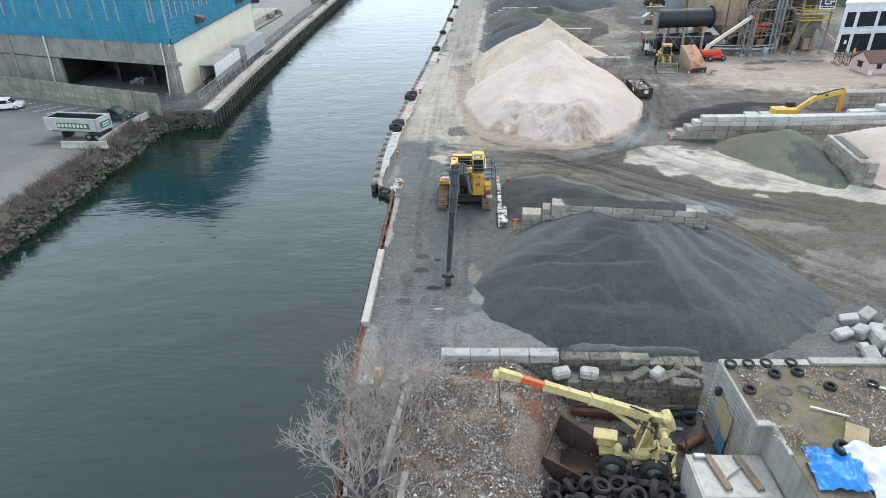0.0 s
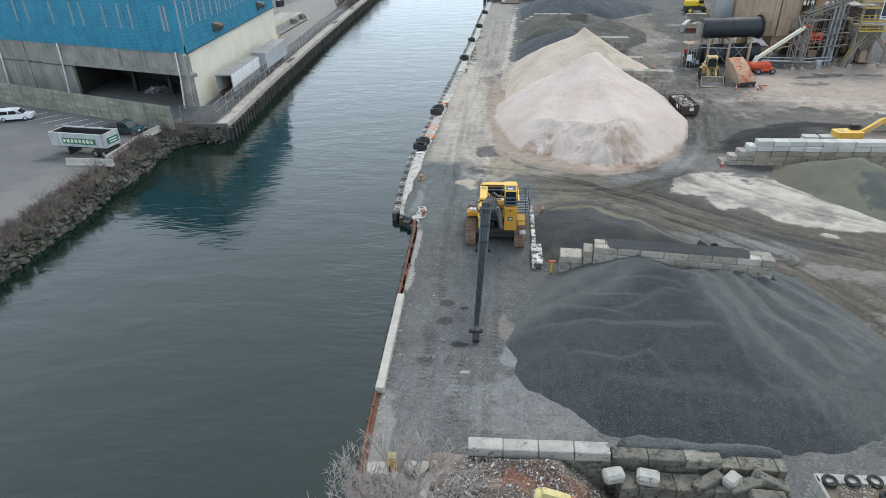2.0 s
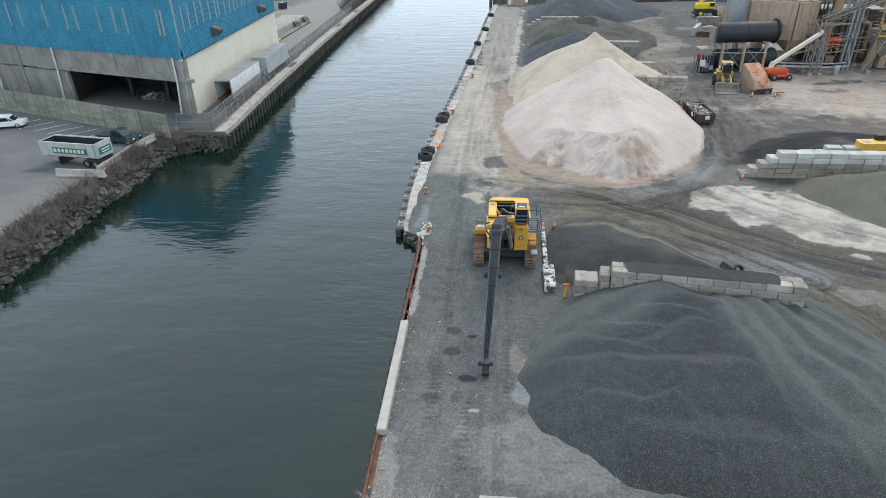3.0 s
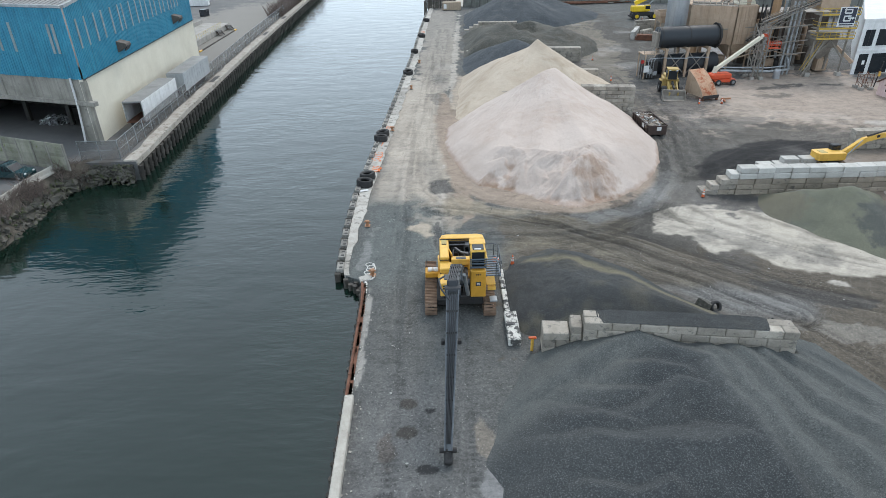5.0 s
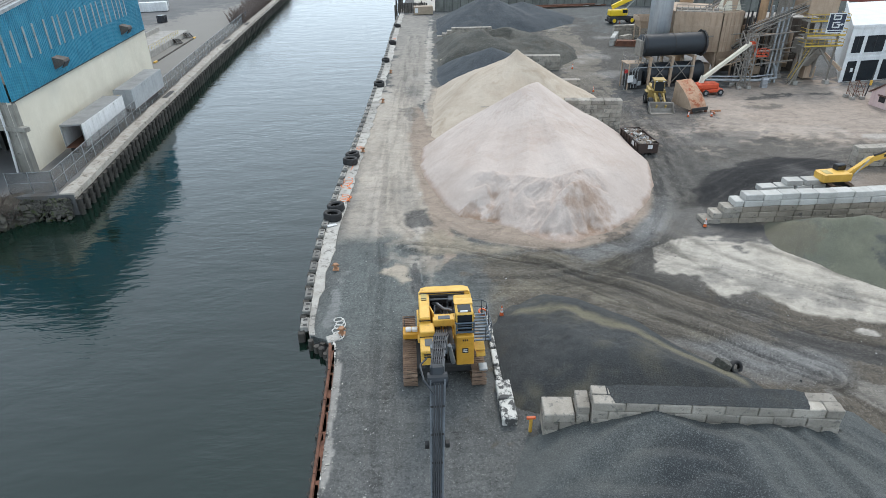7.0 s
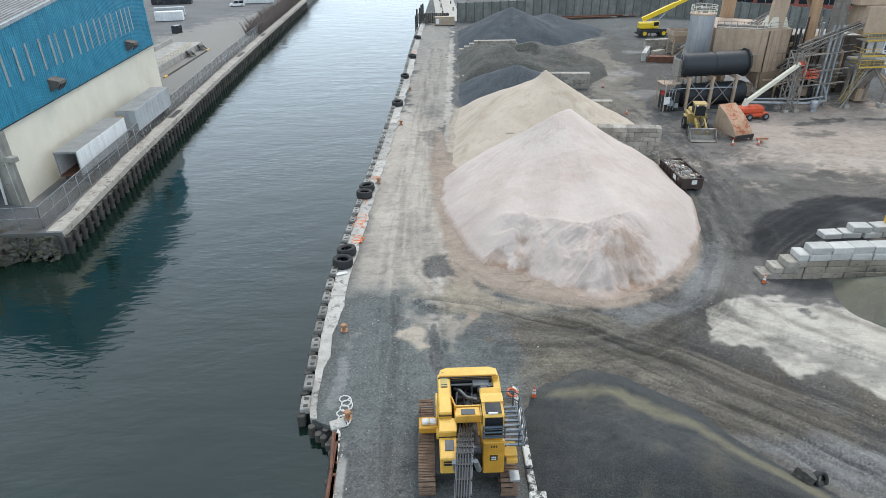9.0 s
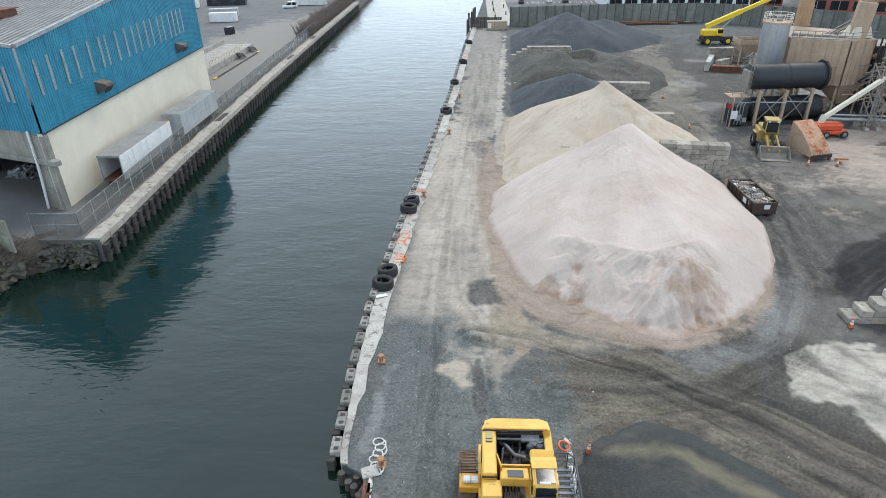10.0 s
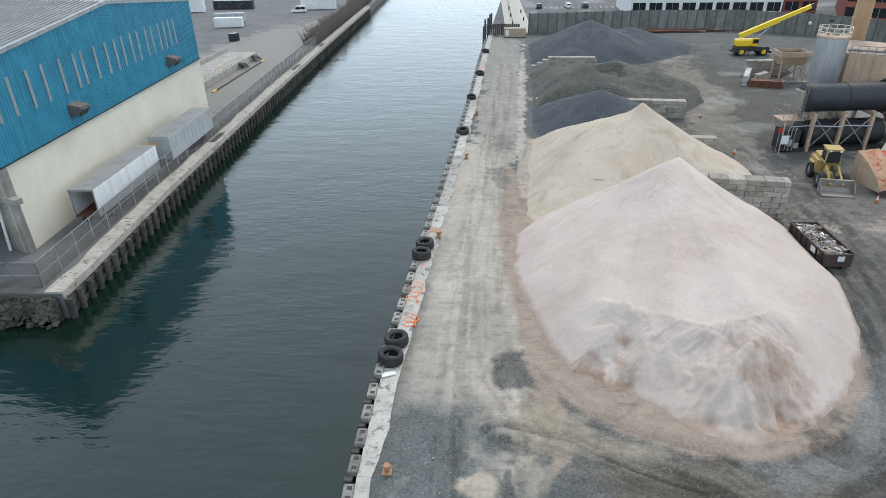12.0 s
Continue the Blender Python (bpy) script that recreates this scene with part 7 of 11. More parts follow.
def yard_crane():
    c = thing("mobile_crane", pose(8.0, 25.6, 0, 0, 0, -8), "old chalky yellow mobile crane with a lowered boom", "crane")
    inv = c.matrix_basis.inverted()

    def L(x, y, z):
        return inv @ Vector((x, y, z))

    part("chassis", Mesh().box((3.2, 0.8, 0.3), (-0.4, 0, 0.95), bevel=0.06).box((0.3, 1.3, 0.4), (-1.2, 0, 1.0), bevel=0.04).box((0.8, 1.7, 0.25), (1.1, 0, 1.25), bevel=0.04), M_cream_yellow, c)
    part("hood", Mesh().box((1.3, 0.8, 0.14), (-1.7, 0.35, 1.75), (0, -4, -6), bevel=0.03).box((1.1, 0.7, 0.5), (-1.6, 0.35, 1.4), bevel=0.05), M_cream_yellow, c)
    part("exhaust", Mesh().lathe([(0, 0), (0.22, 0), (0.24, 0.4), (0.16, 0.6), (0, 0.66)], 12, pose(-1.1, -0.7, 1.5)), M_cream_yellow, c)
    part("turntable", Mesh().lathe([(0, 0), (0.7, 0), (0.7, 0.3), (0, 0.3)], 20, pose(0.2, 0, 1.25)), M_cream_yellow, c)
    piv, tip = L(8.7, 26.3, 3.0), L(0.45, 25.75, 6.5)
    d = (tip - piv).normalized()
    side = d.cross(Vector((0, 0, 1))).normalized()
    for s in (-1, 1):
        o = side * (0.36 * s)
        part("turret_arm", Mesh().beam(Vector((0.0, 0, 1.4)) + o, piv + o + Vector((0, 0, -0.1)), 0.10, 0.75).beam(Vector((0.9, 0, 1.4)) + o, piv + o - d * 0.5, 0.10, 0.4), M_cream_yellow, c)
        part("side_gusset", Mesh().beam(Vector((-0.4, 0, 1.5)) + o * 1.3, Vector((1.0, 0, 1.7)) + o * 1.3, 0.06, 0.5), M_cream_yellow, c)
    part("pivot_pin", Mesh().tube([piv - side * 0.62, piv + side * 0.62], 0.16, 12), M_dark, c)
    part("counterweight", Mesh().box((0.5, 1.0, 0.95), tuple(piv - d * 1.15 + Vector((0, 0, 0.1))), (0, -28, 0), bevel=0.12), M_cream_yellow, c)
    part("engine", Mesh().box((0.9, 0.7, 0.5), (-0.7, 0.1, 1.4), bevel=0.06).box((0.3, 0.9, 0.3), (-0.3, 0, 1.7), bevel=0.05), M_dark, c)
    cabf = part("cab_frame", Mesh().beam((0.9, -1.0, 1.2), (0.9, -1.0, 2.5), 0.08).beam((1.8, -1.0, 1.2), (1.8, -1.0, 2.3), 0.08).beam((0.9, -0.45, 1.2), (0.9, -0.45, 2.5), 0.08).beam((1.8, -0.45, 1.2), (1.8, -0.45, 2.3), 0.08).beam((0.9, -1.0, 2.5), (1.8, -1.0, 2.3), 0.1).beam((0.9, -0.45, 2.5), (1.8, -0.45, 2.3), 0.1).beam((0.9, -1.0, 2.5), (0.9, -0.45, 2.5), 0.1), M_cream_yellow, c, "bare yellow cab frame")
    part("seat", Mesh().box((0.5, 0.45, 0.12), (1.4, -0.72, 1.55), bevel=0.04).box((0.12, 0.45, 0.5), (1.65, -0.72, 1.8), bevel=0.04), M_black, cabf)
    part("winch", Mesh().lathe([(0, -0.5), (0.45, -0.5), (0.45, -0.42), (0.25, -0.4), (0.25, 0.4), (0.45, 0.42), (0.45, 0.5), (0, 0.5)], 16, pose(1.2, -0.55, 2.9, 90, 0, 0) @ Matrix.Scale(0.7, 4)), M_cream_yellow, c)
    a, b = piv - d * 0.9, piv + d * 6.6
    part("boom", Mesh().beam(a, a.lerp(b, 0.62), 0.42, 0.50).beam(a.lerp(b, 0.62), b, 0.36, 0.42), M_cream_yellow, c, "chalky yellow box boom")
    for f in (0.05, 0.25, 0.45, 0.62, 0.80, 0.98):
        part("boom_collar", Mesh().beam(a.lerp(b, f) - d * 0.05, a.lerp(b, f) + d * 0.05, 0.48 if f < 0.65 else 0.42, 0.56 if f < 0.65 else 0.48), M_cream_yellow, c)
    stripe = part("boom_extension", Mesh().beam(b, b + d * 1.3, 0.26, 0.32), M_orange, c, "orange inner boom section")
    part("boom_head", Mesh().beam(b + d * 1.3, tip + d * 0.2, 0.34, 0.42).box((0.35, 0.6, 0.45), tuple(tip + d * 0.3 + Vector((0, 0, -0.25))), bevel=0.08), M_cream_yellow, c)
    part("lift_cylinder", Mesh().tube([L(8.3, 26.2, 2.0), piv + d * 2.4 + Vector((0, 0, -0.35))], [0.16, 0.11], 10), M_cream_yellow, c)
    part("hoist_rope", Mesh().tube([tip + d * 0.2, L(0.45, 25.7, 3.6)], 0.035, 6), M_rust, c)
    part("hook_block", Mesh().box((0.3, 0.25, 0.6), tuple(L(0.45, 25.7, 3.35)), bevel=0.08).tube([L(0.45, 25.7, 3.1), L(0.45, 25.7, 2.85), L(0.6, 25.7, 2.75)], 0.05, 6), M_bollard, c)
    for s in (-1, 1):
        part("hydraulic_hose", Mesh().tube([(0.6, 0.6 * s, 1.7), (1.1, 0.75 * s, 2.6), (0.4, 0.62 * s, 3.4), (-0.6, 0.45 * s, 3.9)], 0.05, 6), M_dark, c)
    part("cable", Mesh().tube([(2.0, -0.6, 3.6), (2.4, -0.9, 2.4), (2.5, -1.2, 1.0), (2.9, -1.6, 0.1)], 0.06, 6), M_dark, c)
    part("outrigger", Mesh().beam((1.95, -1.2, 0.7), (1.95, 1.2, 0.7), 0.2).beam((1.95, -1.2, 0.0), (1.95, -1.2, 0.9), 0.14).beam((1.95, 1.2, 0.0), (1.95, 1.2, 0.9), 0.14), M_cream_yellow, c)
    wd = wheel_data(0.72, 0.5)
    for x in (-1.3, 0.9):
        for s in (-1, 1):
            w = add_wheel(c, wd, (x, s * 0.95, 0.72), 90)
            part("hub", Mesh().lathe([(0, 0.16), (0.2, 0.16), (0.36, 0.05), (0.36, -0.05), (0, -0.05)], 14, pose(0.12 * s, 0, 0, 0, 90, 0)), M_cream_yellow, w)


yard_crane()


def rust_bucket():
    b = thing("clamshell_bucket", pose(5.0, 25.1, 0.0, 0, 0, -24), "large rusted steel loading bucket standing on the ground", "bucket")
    M_r = plain("dark_rust_plate", (0.085, 0.05, 0.036), (0.05, 0.034, 0.027), 0.8, 0.85, 0.2, worn=(0.17, 0.095, 0.06), worn_at=0.6, streak=0.3)
    part("front_plate", Mesh().add([(-2.2, -1.3, 0.0), (-2.2, 1.4, 0.0), (-1.9, 1.4, 2.3), (-1.9, -1.3, 1.6), (-2.1, -1.3, 0), (-2.1, 1.4, 0), (-1.78, 1.4, 2.3), (-1.78, -1.3, 1.6)], [(0, 1, 2, 3), (7, 6, 5, 4), (0, 4, 5, 1), (3, 2, 6, 7), (1, 5, 6, 2), (0, 3, 7, 4)]), M_r, b, "rusted brown end plate")
    part("near_side", Mesh().add([(-2.2, -1.3, 0), (1.9, -1.3, 0), (1.9, -1.3, 0.6), (-1.9, -1.3, 1.6), (-2.2, -1.2, 0), (1.9, -1.2, 0), (1.9, -1.2, 0.6), (-1.9, -1.2, 1.6)], [(0, 1, 2, 3), (7, 6, 5, 4), (0, 4, 5, 1), (3, 2, 6, 7), (1, 5, 6, 2)]), M_r, b)
    part("far_side", Mesh().add([(-2.1, 1.4, 0), (1.9, 1.4, 0), (1.9, 1.4, 0.7), (-1.9, 1.4, 2.3), (-2.1, 1.3, 0), (1.9, 1.3, 0), (1.9, 1.3, 0.7), (-1.9, 1.3, 2.3)], [(0, 1, 2, 3), (7, 6, 5, 4), (0, 4, 5, 1), (3, 2, 6, 7), (1, 5, 6, 2)]), M_r, b)
    part("floor_plate", Mesh().box((4.0, 2.6, 0.08), (-0.1, 0.05, 0.10)), M_r, b)
    part("rim", Mesh().beam((-1.86, -1.3, 1.62), (1.9, -1.26, 0.62), 0.12).beam((-1.86, -1.3, 1.62), (-1.86, 1.4, 2.32), 0.12).beam((-1.86, 1.4, 2.32), (1.9, 1.36, 0.72), 0.12), M_r, b)


rust_bucket()


def tyre_heap():
    rng = random.Random(31)
    placed = []
    for layer in range(3):
        tries = 0
        while tries < 900 and len(placed) < (62, 100, 122)[layer]:
            tries += 1
            x, y = rng.uniform(1.6 + layer * 0.7, 10.2 - layer * 0.9), rng.uniform(18.6, 24.5 - layer * 0.5)
            if x < 3.6 and y > 23.2 or (x - 8.5) ** 2 + (y - 25.2) ** 2 < 1.2:
                continue
            if any(l == layer and (x - a) ** 2 + (y - b) ** 2 < 0.66 for a, b, l in placed):
                continue
            placed.append((x, y, layer))
            tip = rng.uniform(-18, 18) if rng.random() < 0.55 else rng.uniform(40, 85)
            z = 0.18 + layer * 0.36 + (0.26 if abs(tip) > 30 else 0.04)
            tyre(TYRE if rng.random() < 0.6 else TYRE_S, pose(x, y, z, tip, rng.uniform(-15, 15), rng.uniform(0, 360)), "scrap car tyre in a tumbled pile", "tyres in the scrapyard pile")


tyre_heap()
tyre(TYRE_S, pose(12.1, 29.0, 0.17, 0, 0, 0), "scrap car tyre lying by the wall", "tyres in the scrapyard")
for (a, b, r, mat, lab) in (((10.9, 26.6, 0.25), (12.4, 27.5, 0.25), 0.26, M_rust, "short rusted steel pipe on the ground"), ((10.2, 28.4, 0.12), (11.5, 28.2, 0.12), 0.13, M_galv, "bent grey pipe on the ground")):
    tagged(part("pipe", Mesh().tube([a, b], r, 12), mat), lab, "pipe")
tagged(part("steel_beam", Mesh().beam((4.9, 29.4, 0.35), (8.4, 29.1, 0.35), 0.5, 0.12).beam((5.0, 29.2, 0.6), (8.6, 28.95, 0.6), 0.3, 0.3), M_rust), "rusted red steel beams stacked by the wall", "steel beam")
tagged(part("gas_cylinder", Mesh().tube([(11.0, 29.3, 0.3), (11.2, 29.3, 0.3), (12.5, 29.35, 0.3), (12.65, 29.35, 0.3)], [0.12, 0.25, 0.25, 0.1], 14), M_navy), "dark blue gas cylinder lying by the wall", "cylinder")


# flat-roofed hut with tyres and rubbish on top
def roof_top_material():
    k = Nodes("mossy_littered_roof")
    a, b, c = k.noise(0.55, 6, 0.7, distort=0.5), k.noise(0.8, 6, 0.7, k.stretch((1, 1, 1), 0.6)), k.noise(5, 4, 0.7)
    col = k.mix(k.ramp(a, 0.36, 0.62), (0.185, 0.15, 0.115), (0.085, 0.068, 0.048))
    col = k.mix(k.ramp(b, 0.50, 0.60, 0, 0.7), col, (0.13, 0.12, 0.045))
    col = k.mix(k.ramp(c, 0.6, 0.75, 0, 0.6), col, (0.30, 0.28, 0.25))
    return k.done(col, 0.95, 0, k.bump(c, 0.05, 0.8))


M_rooftop = roof_top_material()
M_board = plain("grey_painted_siding", (0.37, 0.35, 0.31), (0.26, 0.245, 0.215), 0.6, 0.85, streak=0.5, worn=(0.2, 0.18, 0.15), worn_at=0.7)
M_wood = plain("weathered_plywood", (0.40, 0.31, 0.18), (0.30, 0.23, 0.14), 1.0, 0.85, streak=0.3)
M_bluepaint = plain("faded_blue_paint", (0.10, 0.22, 0.32), (0.08, 0.17, 0.25), 1.0, 0.75)


def hut():
    h = thing("flat_roof_hut", pose(13.0, 29.0, 0), "grey clad hut with a littered mossy flat roof", "hut")
    out = [(0, 0), (0.15, -4.9), (0.85, -4.9), (1.0, -6.9), (1.1, -12), (18, -12), (18, 0)]
    z = 4.7
    part("wall", Mesh().prism(out, z - 0.05), M_board, h)
    for k in range(15):
        part("siding_lap", Mesh().beam((0.01 * 0 - 0.02, 0, 0.3 + k * 0.29), (0.13, -4.9, 0.3 + k * 0.29), 0.10, 0.05), M_board, h)
    part("roof", Mesh().prism([(x, y) for x, y in out], 0.06, pose(0, 0, z - 0.04)), M_rooftop, h, "mossy roof strewn with rubbish")
    part("parapet", Mesh().box((13.2, 0.55, 0.25), (11.6, -0.15, z + 0.1), bevel=0.03), M_stone_white, h, "white parapet strip")
    part("edge_strip", Mesh().box((4.9, 0.5, 0.12), (2.45, -0.2, z + 0.06), bevel=0.02), M_stone_white, h)
    part("edge_strip", Mesh().box((0.16, 4.9, 0.12), (0.10, -2.5, z + 0.06), (0, 0, 1.7), bevel=0.02), M_board, h)
    for y, w, mat, lab, z0, z1 in ((-1.7, 0.9, M_wood, "weathered plywood sheet", 1.9, 3.4), (-2.6, 0.9, M_wood, "weathered plywood sheet", 1.5, 3.2), (-2.45, 0.95, M_bluepaint, "faded blue door", 0.05, 1.55)):
        part("door", Mesh().box((0.06, w, z1 - z0), (-0.06 + 0.03 * -y * 0.0, y, (z0 + z1) / 2), (0, 0, 1.7)), mat, h, lab)
    part("wall_lamp", Mesh().box((0.35, 0.35, 0.55), (-0.2, -1.2, 3.5), bevel=0.08), M_black, h)
    part("coping", Mesh().box((0.8, 0.4, 0.12), (0.5, -4.9, z + 0.05), bevel=0.02).box((0.22, 2.1, 0.10), (0.95, -5.9, z + 0.05), bevel=0.02), M_stone_white, h)
    part("roof_sheet", Mesh().box((1.0, 1.9, 0.05), (4.4, -6.0, z + 0.16), (6, 0, -30)), M_wood, h)


hut()
for x, y in ((13.5, 28.6), (14.5, 28.65), (15.5, 28.7), (16.9, 28.75), (15.6, 27.8), (16.9, 27.95), (13.75, 26.5), (18.1, 26.8), (20.4, 27.0)):
    tyre(TYRE_S, pose(x, y, 4.82, 2, -3, 30 * x) @ Matrix.Scale(0.8, 4), "black car tyre weighing down the roof", "tyres on the hut roof")
scatter(15000, 13.6, 24, 21.5, 28.6, lambda x, y: 4.74, lambda x, y: fbm(x, y, 1.8, 3, 2.4) > -0.1, (0.012, 0.042), 23, "roof_litter", "pale litter strewn over the mossy roof", "litter")
for x, y, a in ((17.1, 24.9, -20), (20.9, 26.6, -25), (21.9, 25.9, -40)):
    tagged(part("roof_batten", Mesh().box((1.8, 0.08, 0.08)), M_white, at=pose(x, y, 4.82, 0, 3, a)), "loose pale batten on the hut roof", "batten", "roof battens")
for x, y in ((15.6, 26.5), (16.7, 26.6), (19.2, 27.8), (15.0, 25.3), (18.9, 25.9)):
    tagged(part("tyre_ring", Mesh().lathe([(0.40, 0), (0.36, 0.035), (0.2, 0.02), (0.2, 0)], 18, closed=True), M_stone_brown, at=pose(x, y, 4.72)), "flat dusty ring sunk into the roof moss", "ring", "rings on the hut roof")


def box_tank():
    t = thing("steel_tank", pose(11.95, 22.75, 0), "square pale steel tank with two brown rails on top", "tank")
    part("body", Mesh().box((3.7, 2.7, 2.5), (0, 0, 1.3), bevel=0.05), M_tank, t)
    for s in (-1, 1):
        part("leg_plate", Mesh().box((0.08, 2.75, 2.5), (s * 1.88, 0, 1.25)), M_tank, t)
    for x, r in ((-0.75, 10), (0.75, 12)):
        part("rail", Mesh().box((0.34, 2.2, 0.16), (x, 0.1, 2.66), (0, 0, r)), M_brownrail, t, "brown steel rail")
    part("cross_bar", Mesh().tube([(-0.5, -0.3, 2.65), (0.5, 0.4, 2.7)], 0.05, 6), M_galv, t)
    part("lifting_eye", Mesh().box((0.6, 0.3, 0.25), (-1.35, 1.1, 2.65), bevel=0.04), M_galv, t)
    part("pipe_coil", Mesh().lathe([(0.5 + 0.1 * math.cos(a), 0.1 * math.sin(a)) for a in [k * 1.05 for k in range(6)]], 18, pose(-1.4, -1.55, 1.2, 80, 0, 0), True), M_galv, t)


M_tank = plain("chalky_steel_tank", (0.50, 0.49, 0.45), (0.38, 0.365, 0.33), 0.8, 0.8, streak=0.4, worn=(0.25, 0.2, 0.15), worn_at=0.68)
M_brownrail = plain("brown_rail_paint", (0.24, 0.17, 0.12), (0.17, 0.12, 0.09), 1.5, 0.8)
box_tank()


def tarp(name, at, size, turn, material, label, seed, sag):
    m = Mesh()
    n = 60
    for j in range(n):
        for i in range(n):
            u, v = i / (n - 1) - 0.5, j / (n - 1) - 0.5
            e = max(abs(u), abs(v)) * 2
            fold = 1.0 - 2.2 * abs(noise.noise(Vector((u * 4.5 + 0.8 * fbm(u, v, 0.4, 2, seed), v * 4.5, seed))))
            fine = 1.0 - 2.2 * abs(noise.noise(Vector((u * 11, v * 11, seed + 2))))
            z = (0.8 * fbm(u * 2.4, v * 2.4, 1.0, 2, seed) + 0.22 * fold + 0.06 * fine - 0.2) * size[2] - max(0, e - 0.55) * sag
            m.v.append((u * size[0] * (1 + 0.1 * noise.noise(Vector((v * 4, seed, 0)))), v * size[1] * (1 + 0.1 * noise.noise(Vector((u * 4, seed, 3)))), z))
    m.f = [(j * n + i, j * n + i + 1, (j + 1) * n + i + 1, (j + 1) * n + i) for j in range(n - 1) for i in range(n - 1)]
    return tagged(part(name, m, material, at=pose(*at, 0, 0, turn), smooth=True), label, "tarpaulin")


M_bluetarp = plain("blue_tarpaulin", (0.02, 0.25, 0.66), (0.015, 0.18, 0.50), 2.0, 0.35, bump=0.02)
M_whitetarp = plain("white_tarpaulin", (0.68, 0.69, 0.71), (0.52, 0.53, 0.55), 1.5, 0.55, bump=0.02)
tarp("blue_tarpaulin", (15.5, 21.2, 5.15), (2.2, 2.6, 0.5), -8, M_bluetarp, "crumpled bright blue tarpaulin over stored things", 1.3, 0.45)
tarp("white_tarpaulin", (18.4, 20.9, 5.35), (4.0, 3.2, 0.7), 6, M_whitetarp, "crumpled grey-white tarpaulin over stored things", 4.7, 0.5)
tarp("black_sheet", (17.6, 22.0, 5.0), (2.9, 0.9, 0.4), -16, M_black, "folded black rubber sheet on the tarpaulin", 7.7, 0.5)
tyre(TYRE, pose(16.35, 22.3, 5.0, 12, 10, 0) @ Matrix.Scale(0.8, 4), "black tyre leaning on the tarpaulin", "tyres on the hut roof")


# old sea wall at the scrapyard's edge
for x, y, L, r in ((-5.6, 27.6, 6.5, -8), (-4.9, 21.0, 6.0, -5)):
    tagged(part("sea_wall", Mesh().box((0.45, L, 1.3), (0, 0, 0.5), bevel=0.05), M_concrete, at=pose(x, y, 0, 0, 0, r)), "old broken concrete sea wall behind the tree", "wall", kind="structure")
tagged(part("concrete_block", Mesh().box((1.2, 0.9, 0.7), (0, 0, 0.35), bevel=0.06), M_pale_concrete, at=pose(-8.1, 31.8, 0, 0, 0, 6)), "pale concrete block at the quay edge", "block")
yp = thing("marker_post", pose(-7.3, 32.3, 0), "short yellow square guard post", "bollard")
part("post", Mesh().box((0.4, 0.4, 1.1), (0, 0, 0.55), bevel=0.03), M_yellow, yp)
part("cap", Mesh().box((0.46, 0.46, 0.1), (0, 0, 1.12), bevel=0.02), M_rail, yp)
for k, (x, y, s) in enumerate(((-5.6, 32.2, 0.8), (-4.6, 32.4, 1.0), (-4.0, 31.8, 0.9), (-6.3, 32.3, 0.7), (-3.4, 32.0, 0.6), (-6.9, 31.3, 0.8))):
    tagged(part("boulder", RUBBLE[k % 4], M_block, at=pose(x, y, 0.25 * s, 10, 14, 50 * k) @ Matrix.Scale(s, 4)), "broken concrete lump by the sea wall", "boulder", "lumps by the sea wall")


# bare tree
M_bark = plain("pale_grey_bark", (0.41, 0.355, 0.315), (0.29, 0.25, 0.225), 2.0, 0.9, bump=0.02)


def bare_tree(at, seed, height, stems, label):
    t = thing("bare_tree", pose(*at), label, "tree")
    rng = random.Random(seed)
    trunk, twigs = Mesh(), Mesh()

    def grow(p, d, length, r, depth):
        pts, rs = [p], [r]
        q, dd = p.copy(), d.copy()
        n = 4 if depth < 2 else 3
        for i in range(n):
            dd = (dd + Vector((rng.uniform(-1, 1), rng.uniform(-1, 1), rng.uniform(-0.4, 0.7))) * 0.13).normalized()
            q = q + dd * (length / n)
            pts.append(q.copy())
            rs.append(r * (1 - 0.62 * (i + 1) / n))
        (trunk if depth < 2 else twigs).tube(pts, rs, 7 if depth < 2 else (5 if depth == 2 else 3), False)
        if depth >= 4:
            return
        for k in range((5, 5, 4, 3, 2)[depth]):
            f = rng.uniform(0.3, 1.0)
            i = min(int(f * n), n - 1)
            b = pts[i].lerp(pts[i + 1], f * n - i)
            a = rng.uniform(0, 6.283)
            side = dd.orthogonal().normalized()
            side = side * math.cos(a) + dd.cross(side) * math.sin(a)
            nd = (dd * rng.uniform(0.7, 1.1) + side * rng.uniform(0.5, 0.95) + Vector((0, 0, 0.18))).normalized()
            grow(b, nd, length * rng.uniform(0.38, 0.66), max(rs[i] * 0.60, 0.015), depth + 1)

    for k in range(stems):
        a = 6.283 * k / stems + rng.uniform(-0.4, 0.4)
        lean = rng.uniform(0.25, 0.85)
        grow(Vector((0.25 * math.cos(a), 0.25 * math.sin(a), -0.2)), Vector((lean * math.cos(a), lean * math.sin(a), 1)).normalized(), height * rng.uniform(0.36, 0.5), 0.095, 0)
    part("trunk", trunk, M_bark, t, "pale grey trunk and limbs", smooth=True)
    part("crown", twigs, M_bark, t, "leafless fine twigs")


bare_tree((-6.0, 27.4, 0.0), 4, 11.0, 5, "leafless pale grey tree leaning over the canal edge")
bare_tree((-7.0, 23.4, 0.0), 9, 9.5, 4, "leafless pale grey tree leaning over the canal edge")
bare_tree((-7.8, 25.6, 0.0), 15, 9.5, 3, "leafless pale grey sapling by the sea wall")


